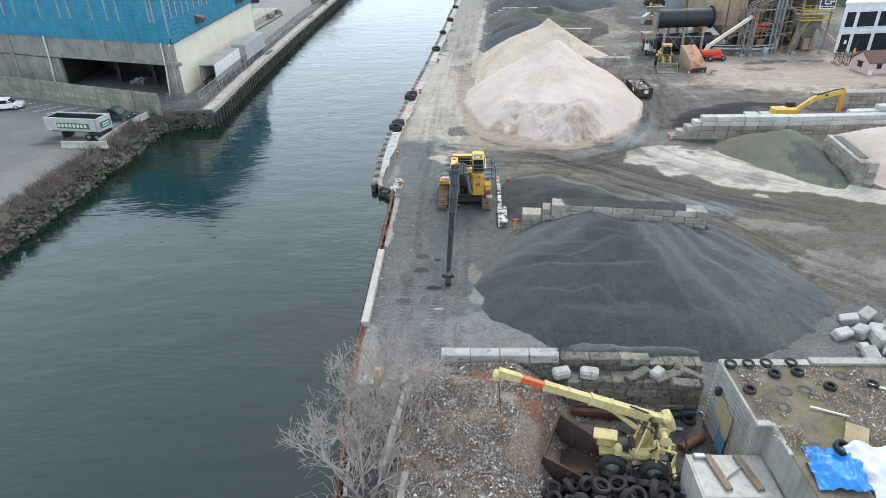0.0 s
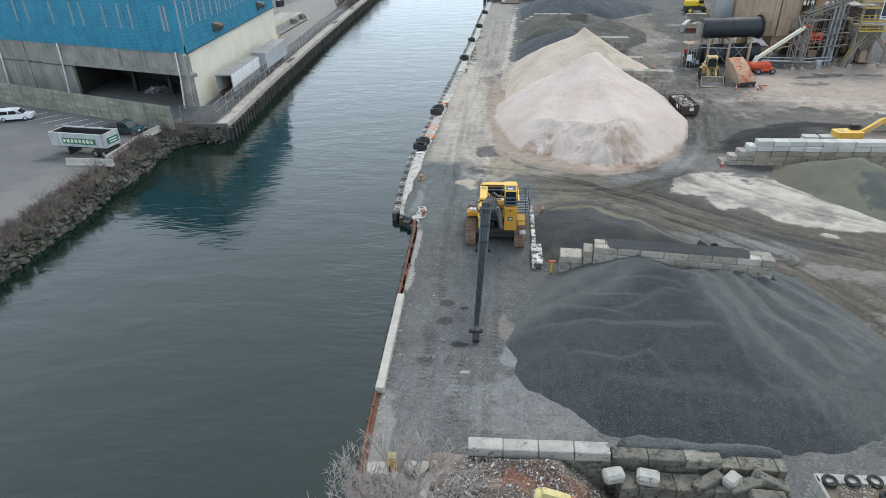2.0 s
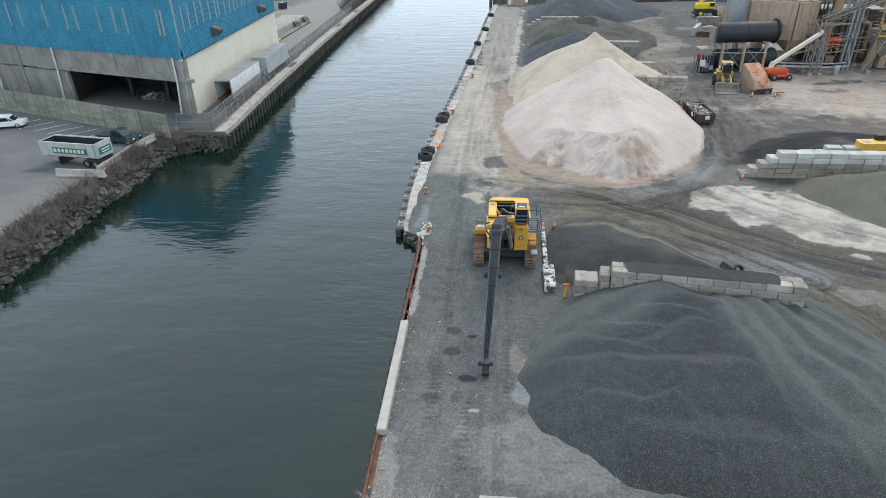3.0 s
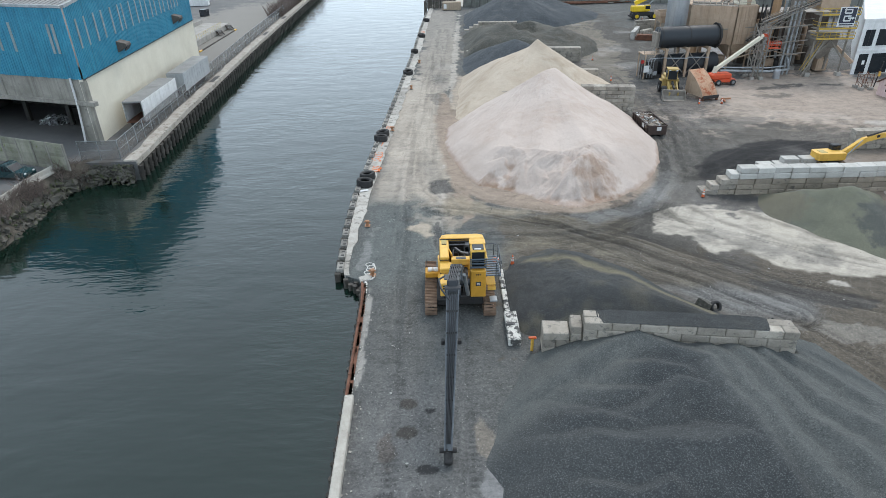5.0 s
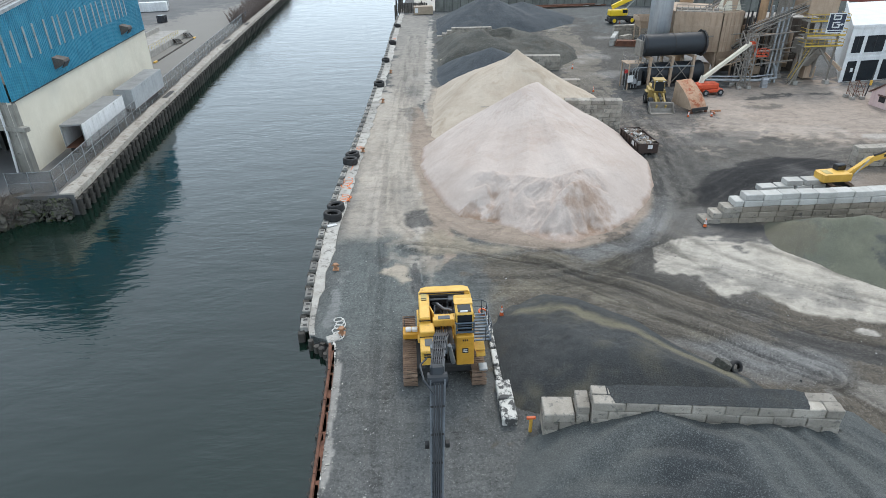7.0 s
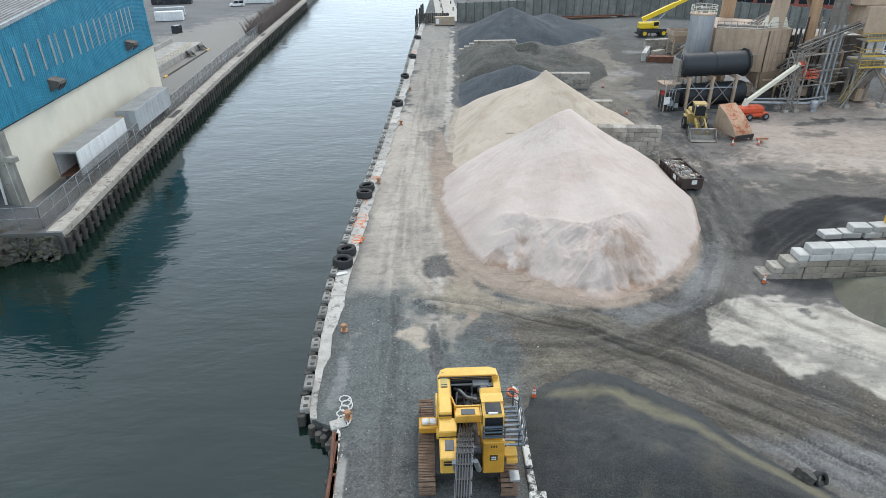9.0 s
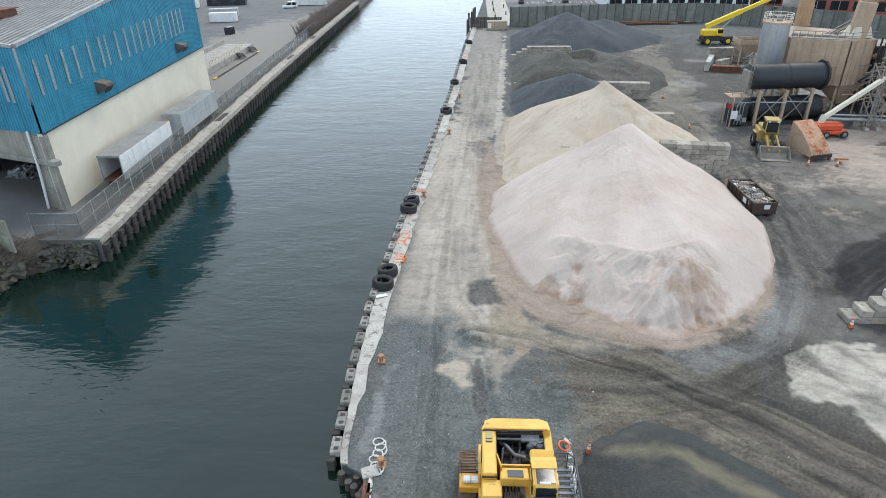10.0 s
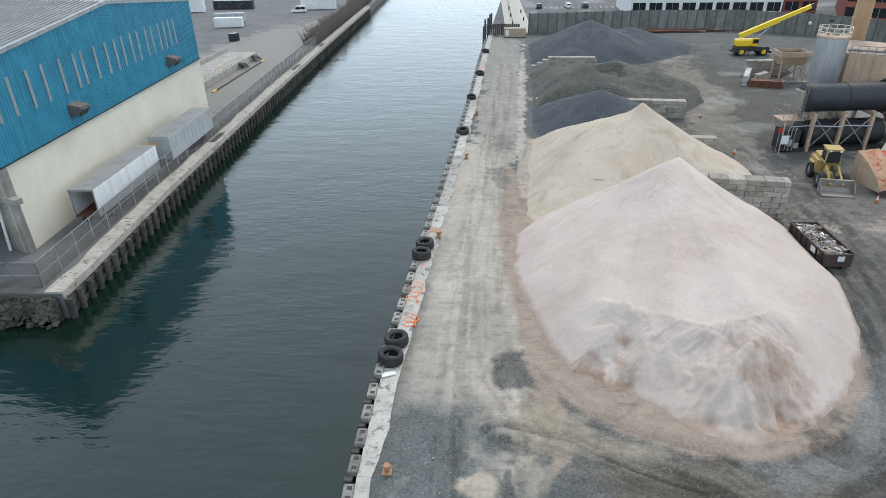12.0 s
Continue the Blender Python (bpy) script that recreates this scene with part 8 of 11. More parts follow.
def tangle():
    m = Mesh()
    rng = random.Random(6)
    for _ in range(260):
        x, y = rng.uniform(-8.6, -4.6), rng.uniform(18.5, 31.5)
        h = rng.uniform(0.5, 1.9)
        a = rng.uniform(0, 6.3)
        p = Vector((x, y, 0.0))
        pts = [p, p + Vector((0.3 * h * math.cos(a), 0.3 * h * math.sin(a), 0.6 * h)), p + Vector((0.8 * h * math.cos(a + 0.5), 0.8 * h * math.sin(a + 0.5), 0.85 * h)), p + Vector((1.2 * h * math.cos(a + 0.9), 1.2 * h * math.sin(a + 0.9), 0.6 * h))]
        m.tube(pts, [0.025, 0.02, 0.014, 0.007], 3, False)
    tagged(part("brambles", m, M_bark), "dry grey brambles under the bare tree", "brambles", kind="stuff")


tangle()

def loose_stones():
    """Grit and small stones thrown about on the quay and between the heaps."""
    rng = random.Random(404)
    pale, dark = Mesh(), Mesh()
    for i in range(2600):
        if i % 5 < 3:
            x, y = rng.uniform(-9.4, 2.0), 34 + 52 * rng.random()
        else:
            x, y = rng.uniform(2.0, 36.0), rng.uniform(55, 80)
        if y < 54 and x > -0.5 or 2.0 < x < 21 and y < 69 - 0.7 * max(0, x - 9) or noise.noise(Vector((x * 0.35, y * 0.35, 3.0))) < rng.uniform(-0.5, 0.3):
            continue
        s = rng.uniform(0.018, 0.045) * (1 if rng.random() < 0.96 else 2.2)
        m = pose(x, y, 0.03, rng.uniform(-30, 30), rng.uniform(-30, 30), rng.uniform(0, 360)) @ Matrix.Diagonal((s, s * rng.uniform(0.5, 1), s * 0.6, 1))
        (pale if rng.random() < 0.45 else dark).add([(-1, -0.6, 0), (0.7, -1, 0.1), (1, 0.7, 0), (-0.5, 1, 0.1), (0.1, 0, 1), (0, 0, -1)], [(0, 1, 4), (1, 2, 4), (2, 3, 4), (3, 0, 4), (1, 0, 5), (2, 1, 5), (3, 2, 5), (0, 3, 5)], m)
    tagged(part("loose_stones", pale, M_cutstone), "pale stone chips scattered over the yard", "stones", kind="stuff")
    tagged(part("loose_stones", dark, M_stone_dark), "dark stone chips scattered over the yard", "stones", kind="stuff")


loose_stones()

# ---- the large tracked excavator on the quay ----
M_steel = plain("grey_boom_steel", (0.15, 0.165, 0.18), (0.095, 0.105, 0.115), 1.2, 0.55, 0.4, worn=(0.25, 0.25, 0.25), worn_at=0.7)
M_dusty_grey = plain("dull_grey_metal", (0.20, 0.21, 0.22), (0.12, 0.125, 0.13), 2.0, 0.5, 0.4)
M_guard = plain("blue_grey_guard_paint", (0.10, 0.14, 0.18), (0.07, 0.10, 0.13), 1.5, 0.5)
M_hose = plain("black_hose_rubber", (0.018, 0.019, 0.021), (0.03, 0.031, 0.033), 3.0, 0.45)
M_track = plain("rusty_track_steel", (0.27, 0.185, 0.13), (0.18, 0.12, 0.085), 2.0, 0.75, 0.4, vary=0.2)
M_grey = plain("dark_grey_paint", (0.07, 0.085, 0.095), (0.05, 0.06, 0.07), 1.5, 0.5)


def track_unit(parent, x, y0, y1, w, h, name="track"):
    """Shoes round a flat loop, with a frame between."""
    loop, r = [], h / 2
    n = 26
    for i in range(n):
        loop.append((y0 + r + (y1 - y0 - 2 * r) * i / n, h, 0))
    for i in range(7):
        a = math.pi * i / 7
        loop.append((y1 - r + r * math.sin(a), r + r * math.cos(a), -math.degrees(a)))
    for i in range(n):
        loop.append((y1 - r - (y1 - y0 - 2 * r) * i / n, 0.03, 180))
    for i in range(7):
        a = math.pi * i / 7
        loop.append((y0 + r - r * math.sin(a), r - r * math.cos(a), 180 - math.degrees(a)))
    frame_part = part(name, Mesh().box((w * 0.5, y1 - y0 - 0.5, h * 0.62), (x, (y0 + y1) / 2, r), bevel=0.1), M_dark, parent, "rusty crawler track")
    shoe = Mesh().box((w, (y1 - y0 - 2 * r) / n * 0.93, 0.07), (0, 0, -0.03), bevel=0.015).box((w, 0.05, 0.06), (0, 0.02, 0.03)).data("shoe", M_track)
    for y, z, a in loop:
        piece("shoe", shoe, pose(x, y, z, a, 0, 0), frame_part)
    return frame_part


def big_excavator():
    e = thing("excavator", pose(-1.4, 61.5, 0), "large yellow tracked excavator with a long grey arm", "excavator")
    track_unit(e, -2.5, -2.7, 4.3, 0.95, 1.25)
    track_unit(e, 2.05, -2.95, 4.1, 0.95, 1.25)
    # undercarriage enlarged and dark, also standing in for the shade between the tracks
    part("undercarriage", Mesh().box((3.8, 4.6, 0.6), (-0.2, 0.3, 0.95), bevel=0.1).lathe([(0, 0), (1.25, 0), (1.25, 0.4), (0, 0.4)], 24, pose(-0.2, 0.8, 1.2)), M_dark, e)
    # deck and engine house: walls round an open engine bay
    part("deck", Mesh().box((3.7, 3.7, 0.35), (-0.05, 2.0, 1.75), bevel=0.05), M_yellow, e)
    part("deck_frame", Mesh().box((2.9, 2.9, 0.3), (-0.05, -1.0, 1.65), bevel=0.05).box((0.5, 3.0, 0.7), (-0.55, -0.6, 2.0)).box((0.5, 3.0, 0.7), (0.25, -0.6, 2.0)), M_dark, e, "dark swing frame")
    part("counterweight", Mesh().prism([(-1.65, 3.1), (-1.5, 3.75), (-1.1, 3.95), (1.5, 3.95), (1.95, 3.75), (2.05, 3.1)], 2.1, pose(-0.05, 0, 1.7)), M_yellow, e, "rounded yellow counterweight")
    part("left_housing", Mesh().box((0.75, 3.4, 1.85), (-1.35, 1.75, 2.85), bevel=0.07), M_yellow, e)
    part("left_grille", Mesh().box((0.42, 0.9, 0.03), (-1.35, 2.7, 3.79)), M_rail, e)
    part("front_box", Mesh().box((1.0, 1.6, 1.15), (-1.25, -1.85, 2.45), bevel=0.07), M_yellow, e)
    part("front_box_cover", Mesh().box((0.5, 0.75, 0.04), (-1.2, -1.7, 3.05)), M_grey, e)
    part("tool_box", Mesh().box((1.0, 1.1, 1.5), (-1.25, -0.5, 2.65), bevel=0.06), M_yellow, e)
    part("box_slot", Mesh().box((0.4, 0.05, 0.12), (-1.2, -1.06, 2.8)), M_black, e)
    part("right_housing", Mesh().box((0.45, 3.2, 1.6), (1.85, 1.9, 2.7), bevel=0.06), M_yellow, e)
    part("cross_wall", Mesh().box((2.4, 0.12, 1.3), (0.2, 1.2, 2.55), bevel=0.02), M_yellow, e)
    part("hatch", Mesh().box((1.45, 0.9, 0.5), (-0.1, 0.25, 3.35), (-12, 0, 0), bevel=0.05), M_yellow, e)
    part("hatch_mesh", Mesh().box((0.8, 0.55, 0.04), (-0.05, 0.22, 3.63), (-12, 0, 0)), M_grey, e)
    part("engine_block", Mesh().box((1.7, 1.5, 0.9), (0.2, 2.2, 2.3), bevel=0.1).box((0.6, 0.5, 0.4), (-0.3, 2.3, 2.9), bevel=0.05).box((0.5, 0.7, 0.3), (0.6, 2.0, 2.9), bevel=0.05), M_dark, e)
    part("bay_floor", Mesh().box((2.2, 1.75, 0.06), (0.25, 2.15, 1.96)), M_black, e)
    # added dark lining; the bay walls themselves are yellow
    part("bay_lining", Mesh().box((0.04, 1.8, 1.6), (-0.95, 2.15, 2.85)).box((0.04, 1.8, 1.4), (1.61, 2.15, 2.75)).box((2.5, 0.04, 1.6), (0.33, 3.07, 2.85)), M_dark, e, "dark lining added over the yellow bay walls")
    part("counterweight_rim", Mesh().box((3.5, 0.10, 0.12), (0.13, 3.12, 3.82), bevel=0.03), M_orange_yellow, e)
    part("cross_tube", Mesh().tube([(-0.95, 2.75, 3.45), (1.6, 2.75, 3.45)], 0.07, 8).tube([(0.35, 2.75, 2.2), (0.35, 2.75, 3.45)], 0.06, 8), M_steel, e)
    for k in range(4):
        part("bay_pipe", Mesh().tube([(-0.7 + 0.5 * k, 1.4, 2.6), (-0.6 + 0.45 * k, 2.2, 3.25 - 0.1 * k), (-0.4 + 0.4 * k, 2.9, 2.9)], 0.06, 6), M_dark if k % 2 else M_steel, e)
    part("radiator", Mesh().box((0.9, 0.9, 0.7), (1.2, 2.5, 3.0), bevel=0.08).lathe([(0, 0), (0.22, 0), (0.22, 0.1), (0, 0.1)], 14, pose(1.05, 2.5, 3.36)).lathe([(0, 0), (0.2, 0), (0.2, 0.1), (0, 0.1)], 14, pose(1.4, 2.7, 3.36)), M_grey, e)
    part("exhaust_pipe", Mesh().tube([(-0.7, 2.9, 3.0), (-0.4, 2.4, 3.3), (0.0, 1.9, 3.2), (0.6, 1.8, 3.1)], 0.1, 8), M_dusty_grey, e)
    part("bay_rail", Mesh().tube([(-0.9, 3.0, 3.6), (1.6, 3.0, 3.6)], 0.05, 6), M_dark, e)
    part("open_door", Mesh().box((0.08, 0.9, 1.5), (-0.85, 0.9, 3.1), (0, 0, 14), bevel=0.02), M_orange_yellow, e, "open side door")
    for x, y, z, sx, sy in ((-1.25, -1.06, 3.0, 1.02, 0.05), (-1.35, 0.05, 3.55, 0.77, 0.05), (-0.05, 3.0, 3.81, 3.3, 0.04)):
        part("panel_gap", Mesh().box((sx, sy, 0.08), (x, y, z)), M_black, e)
    for k in range(4):
        part("side_louvre", Mesh().box((0.04, 0.6, 0.06), (-1.74, 2.2, 2.5 + 0.2 * k)), M_black, e)
    part("front_louvre", Mesh().box((0.6, 0.04, 0.10), (-1.25, -2.67, 2.6)).box((0.6, 0.04, 0.10), (-1.25, -2.67, 2.8)), M_black, e)
    # cab on a riser
    part("cab_riser", Mesh().box((1.15, 1.9, 2.3), (1.15, -1.6, 2.85), bevel=0.05), M_orange_yellow, e, "tall yellow cab riser")
    logo = part("badge", Mesh().box((0.4, 0.04, 0.36), (1.15, -2.57, 2.9)), M_black, e)
    part("badge_mark", Mesh().box((0.26, 0.03, 0.06), (1.15, -2.6, 2.98)).box((0.26, 0.03, 0.06), (1.15, -2.6, 2.84)), M_white, logo)
    for k in range(3):
        part("number_bar", Mesh().box((0.07, 0.03, 0.13), (1.02 + 0.13 * k, -2.57, 3.72)), M_black, e)
    cab = part("cab", Mesh().box((1.15, 1.75, 1.55), (1.15, -1.3, 4.8), bevel=0.12), M_yellow, e, "yellow cab with dark glazing")
    part("windscreen", Mesh().box((0.95, 0.05, 1.25), (1.15, -2.19, 4.8)), M_glass, cab)
    part("roof_window", Mesh().box((0.85, 0.8, 0.05), (1.15, -1.65, 5.59)), M_glass, cab)
    for s in (-1, 1):
        part("side_window", Mesh().box((0.05, 1.2, 0.8), (1.15 + s * 0.585, -1.3, 5.0)), M_glass, cab)
    for k in range(4):
        part("guard_bar", Mesh().tube([(0.6, -2.3, 4.25 + 0.22 * k), (1.7, -2.3, 4.25 + 0.22 * k)], 0.035, 6), M_grey, cab)
    part("roof_frame", Mesh().box((1.2, 0.7, 0.06), (1.15, -0.85, 5.6), bevel=0.02), M_yellow, cab)
    part("cab_back", Mesh().box((1.16, 0.75, 0.5), (1.15, -0.2, 5.2), (20, 0, 0), bevel=0.08), M_yellow, cab)
    part("roof_lamp", Mesh().box((0.5, 0.12, 0.1), (1.1, -2.1, 5.66), bevel=0.03), M_white, cab)
    part("guard_frame", Mesh().box((1.2, 0.06, 0.10), (1.15, -2.36, 4.2), bevel=0.02).box((1.2, 0.06, 0.10), (1.15, -2.36, 4.55), bevel=0.02).box((1.2, 0.06, 0.10), (1.15, -2.36, 4.9), bevel=0.02).box((0.08, 0.06, 0.9), (0.58, -2.36, 4.55)).box((0.08, 0.06, 0.9), (1.72, -2.36, 4.55)), M_guard, cab, "blue-grey bar guard")
    part("top_slot", Mesh().box((0.34, 0.06, 0.03), (-1.35, 3.05, 3.80)).box((0.34, 0.06, 0.03), (-1.35, 2.2, 3.80)).box((0.34, 0.06, 0.03), (-1.35, 2.4, 3.80)), M_dark, e)
    part("fan_shroud", Mesh().box((1.0, 0.5, 0.25), (0.9, 2.85, 3.42), (14, 0, 0), bevel=0.05), M_dusty_grey, e)
    for k in range(2):
        part("air_filter", Mesh().lathe([(0, 0), (0.2, 0), (0.22, 0.08), (0.22, 0.5), (0.15, 0.58), (0, 0.58)], 14, pose(0.85 + 0.5 * k, 2.25, 2.95)), M_black, e)
    for k in range(5):
        part("bay_hose", Mesh().tube([(-0.75 + 0.25 * k, 0.75, 2.6), (-0.65 + 0.2 * k, 0.0, 3.0 - 0.1 * (k % 2)), (-0.55 + 0.16 * k, -0.7, 2.9)], 0.05, 6), M_hose, e)
    # side platform with rails
    plat = part("platform", Mesh().box((0.08, 3.1, 0.14), (1.78, -0.7, 3.4)).box((0.08, 3.1, 0.14), (2.84, -0.7, 3.4)), M_guard, e, "grey steel side platform")
    for k in range(9):
        part("tread_bar", Mesh().box((1.1, 0.16, 0.06), (2.3, -2.15 + k * 0.36, 3.4)), M_guard, plat)
    rail = part("handrail", Mesh().tube([(1.8, 0.85, 4.5), (2.6, 0.85, 4.5), (2.9, 0.5, 4.5), (2.9, -1.9, 4.5), (2.5, -2.3, 4.5), (1.8, -2.3, 4.5)], 0.04, 6).tube([(1.8, 0.85, 3.95), (2.6, 0.85, 3.95), (2.9, 0.5, 3.95), (2.9, -1.9, 3.95), (2.5, -2.3, 3.95)], 0.03, 6), M_grey, e, "grey tubular handrail")
    for x, y in ((2.6, 0.85), (2.9, 0.5), (2.9, -0.7), (2.9, -1.9), (2.5, -2.3), (1.85, 0.85)):
        part("rail_post", Mesh().tube([(x, y, 3.4), (x, y, 4.5)], 0.035, 6), M_grey, rail)
    part("step_box", Mesh().box((0.7, 1.2, 0.12), (2.15, -1.6, 2.6), bevel=0.03).box((0.6, 0.3, 0.3), (2.2, -2.2, 2.3), bevel=0.03), M_yellow, e)
    part("step_tray", Mesh().box((0.55, 0.7, 0.15), (2.3, -2.7, 1.6), bevel=0.03), M_galv, e)
    part("left_platform", Mesh().box((1.15, 0.95, 0.45), (-2.35, 1.2, 1.75), bevel=0.04), M_orange_yellow, e)
    part("left_rail", Mesh().tube([(-2.8, 1.6, 2.0), (-2.8, 1.6, 2.8), (-1.9, 1.6, 2.8)], 0.03, 6), M_grey, e)
    for s in (-0.22, 0.22):
        part("white_sack", Mesh().box((0.42, 0.4, 0.25), (-2.3 + s, 1.15, 2.08), bevel=0.1), M_white, e)
    # the arm
    P0, P1, P2 = Vector((-0.25, -0.9, 2.5)), Vector((-1.0, -10.4, 7.35)), Vector((-1.55, -16.9, 0.75))
    mid = P0.lerp(P1, 0.5) + Vector((0, 0, 0.9))
    boom = Mesh()
    boom.beam(P0, mid, 0.8, 1.0).beam(mid, P1, 0.62, 0.75)
    part("boom", boom, M_steel, e, "grey steel boom with hoses")
    for k in range(6):
        x = -0.33 + 0.13 * k
        part("hose", Mesh().tube([P0 + Vector((x, 0.3, 0.70)), P0.lerp(mid, 0.5) + Vector((x, 0, 0.66)), mid + Vector((x, 0, 0.62)), P1 + Vector((x * 0.8, 0.5, 0.50))], 0.042, 6), M_hose, e)
    for s in (-1, 1):
        part("boom_flange", Mesh().beam(P0 + Vector((s * 0.42, 0, 0.52)), mid + Vector((s * 0.38, 0, 0.50)), 0.07, 0.14).beam(mid + Vector((s * 0.38, 0, 0.50)), P1 + Vector((s * 0.31, 0.4, 0.42)), 0.06, 0.12), M_steel, e)
    for f in (0.10, 0.22, 0.34, 0.46, 0.58, 0.70, 0.82):
        c = P0.lerp(mid, f * 2) if f < 0.5 else mid.lerp(P1, f * 2 - 1)
        part("hose_clamp", Mesh().box((0.90 - 0.22 * f, 0.10, 0.13), tuple(c + Vector((0, 0, 0.70 - 0.14 * f)))), M_dark, e)
    part("boom_foot_pin", Mesh().tube([P0 + Vector((-1.0, -0.6, -0.1)), P0 + Vector((1.0, -0.6, -0.1))], 0.24, 12), M_steel, e)
    for s in (-0.62, 0.62):
        part("boom_cylinder", Mesh().tube([Vector((-0.25 + s, -2.4, 1.9)), P0.lerp(mid, 0.8) + Vector((s * 0.85, 0, -0.1))], [0.17, 0.12], 10), M_galv, e)
    part("elbow", Mesh().tube([P1 + Vector((-0.5, 0, 0)), P1 + Vector((0.5, 0, 0))], 0.40, 14).box((0.7, 1.1, 0.9), tuple(P1 + Vector((0, 0.4, 0.1))), (-35, 0, 0), bevel=0.12), M_black, e, "black greasy elbow joint")
    part("elbow_hose", Mesh().tube([P1 + Vector((-0.5, 1.6, 0.1)), P1 + Vector((-0.85, 0.6, 0.5)), P1 + Vector((-0.7, -0.6, 0.55)), P1 + Vector((-0.2, -1.2, 0.1))], 0.06, 6), M_black, e)
    d = (P2 - P1).normalized()
    stick = Mesh()
    w0, w1 = 0.74, 0.40
    for k in range(4):
        a, b = P1.lerp(P2, k / 4), P1.lerp(P2, (k + 1) / 4)
        wa = w0 + (w1 - w0) * (k + 0.5) / 4
        stick.beam(a, b, wa, wa * 0.85)
    part("stick", stick, M_steel, e, "long grey steel stick")
    n = Vector((0, d.z, -d.y)).normalized()
    n = n if n.z > 0 else -n
    for s in (-1, 1):
        part("stick_flange", Mesh().beam(P1 + n * 0.36 + Vector((s * 0.36, 0, 0)), P2 + n * 0.22 + Vector((s * 0.20, 0, 0)), 0.08, 0.16), M_steel, e)
    for k in range(4):
        x = -0.19 + 0.125 * k
        part("hose", Mesh().tube([P1 + n * 0.62 + Vector((x, -0.3, 0)), P1.lerp(P2, 0.5) + n * 0.40 + Vector((x * 0.8, 0, 0)), P1.lerp(P2, 0.96) + n * 0.27 + Vector((x * 0.5, 0, 0))], 0.036, 6), M_hose, e)
    for f in (0.14, 0.28, 0.42, 0.56, 0.70, 0.84):
        wa = w0 + (w1 - w0) * f
        part("hose_clamp", Mesh().box((wa + 0.02, 0.10, 0.10), tuple(P1.lerp(P2, f) + n * (wa * 0.5 + 0.03)), (-45, 0, 0)), M_dark, e)
    for s in (-1, 1):
        part("lug", Mesh().box((0.22, 0.3, 0.3), tuple(P1.lerp(P2, 0.33) + Vector((s * 0.5, 0, 0))), bevel=0.03), M_dark, e)
    part("tip_pin", Mesh().tube([P2 + Vector((-0.5, 0, 0.05)), P2 + Vector((0.5, 0, 0.05))], 0.16, 10).tube([P2 + Vector((0, -0.1, 0)), P2 + Vector((0, -0.45, -0.45))], 0.16, 8), M_dark, e)
    part("tip_link", Mesh().box((0.5, 0.7, 0.45), tuple(P2 + Vector((0, -0.25, -0.35))), (30, 0, 0), bevel=0.08), M_dark, e)


M_orange_yellow = plain("deep_yellow_paint", (0.66, 0.34, 0.035), (0.55, 0.28, 0.03), 0.8, 0.55, worn=(0.27, 0.16, 0.07), worn_at=0.64, streak=0.25)
big_excavator()


# ---- smaller excavator behind the stepped wall ----
def small_excavator():
    e = thing("excavator", pose(43.9, 88.2, 0, 0, 0, 4) @ Matrix.Scale(0.74, 4), "yellow tracked excavator parked behind a block wall", "excavator")
    track_unit(e, -1.4, -2.2, 2.2, 0.7, 1.0)
    track_unit(e, 1.4, -2.2, 2.2, 0.7, 1.0)
    part("undercarriage", Mesh().box((2.4, 1.6, 0.5), (0, 0, 0.8)).lathe([(0, 0), (0.8, 0), (0.8, 0.4), (0, 0.4)], 18, pose(0, 0, 1.0)), M_dark, e)
    part("upper_body", Mesh().prism([(-2.7, -1.2), (-2.9, -0.5), (-2.9, 0.5), (-2.7, 1.2), (1.6, 1.35), (1.6, -1.35)], 1.15, pose(0, 0, 1.35)), M_yellow, e, "yellow engine housing")
    part("grille", Mesh().box((1.0, 1.4, 0.05), (-1.7, 0, 2.53)), M_rail, e)
    cab = part("cab", Mesh().box((1.5, 1.0, 1.5), (0.9, 0.85, 2.6), bevel=0.12), M_black, e, "dark cab")
    part("window", Mesh().box((1.2, 0.05, 0.8), (0.9, 0.33, 2.85)), M_glass, cab)
    part("windscreen", Mesh().box((0.05, 0.8, 1.0), (1.66, 0.85, 2.7)), M_glass, cab)
    A, B, C, D = Vector((1.3, -0.4, 1.9)), Vector((4.6, -0.4, 4.3)), Vector((9.6, -0.4, 5.4)), Vector((9.8, -0.4, 1.6))
    part("boom", Mesh().beam(A, B, 0.6, 0.85).beam(B - (C - B).normalized() * 0.2, C, 0.5, 0.75), M_yellow, e, "yellow cranked boom")
    badge = part("badge", Mesh().box((0.5, 0.03, 0.4), (6.6, -0.68, 4.85), (0, -12, 0)), M_black, e)
    part("stick", Mesh().beam(C + Vector((0.1, 0, 0.5)), D, 0.45, 0.8, (1, 0, 0)), M_orange_yellow, e, "yellow stick hanging down")
    part("stick_cylinder", Mesh().tube([(4.9, -0.4, 4.9), (8.2, -0.4, 5.75), (9.8, -0.4, 6.0)], [0.14, 0.14, 0.08], 10), M_dark, e)
    for s in (-0.8, 0.0):
        part("boom_cylinder", Mesh().tube([(1.8, s, 1.6), (4.0, s, 4.4)], [0.14, 0.09], 10), M_galv, e)


small_excavator()


# ---- roll-off dumpster ----
M_skip = plain("rusty_dark_brown_steel", (0.040, 0.029, 0.026), (0.065, 0.042, 0.034), 1.2, 0.7, 0.1, streak=0.3, worn=(0.13, 0.065, 0.04), worn_at=0.62)


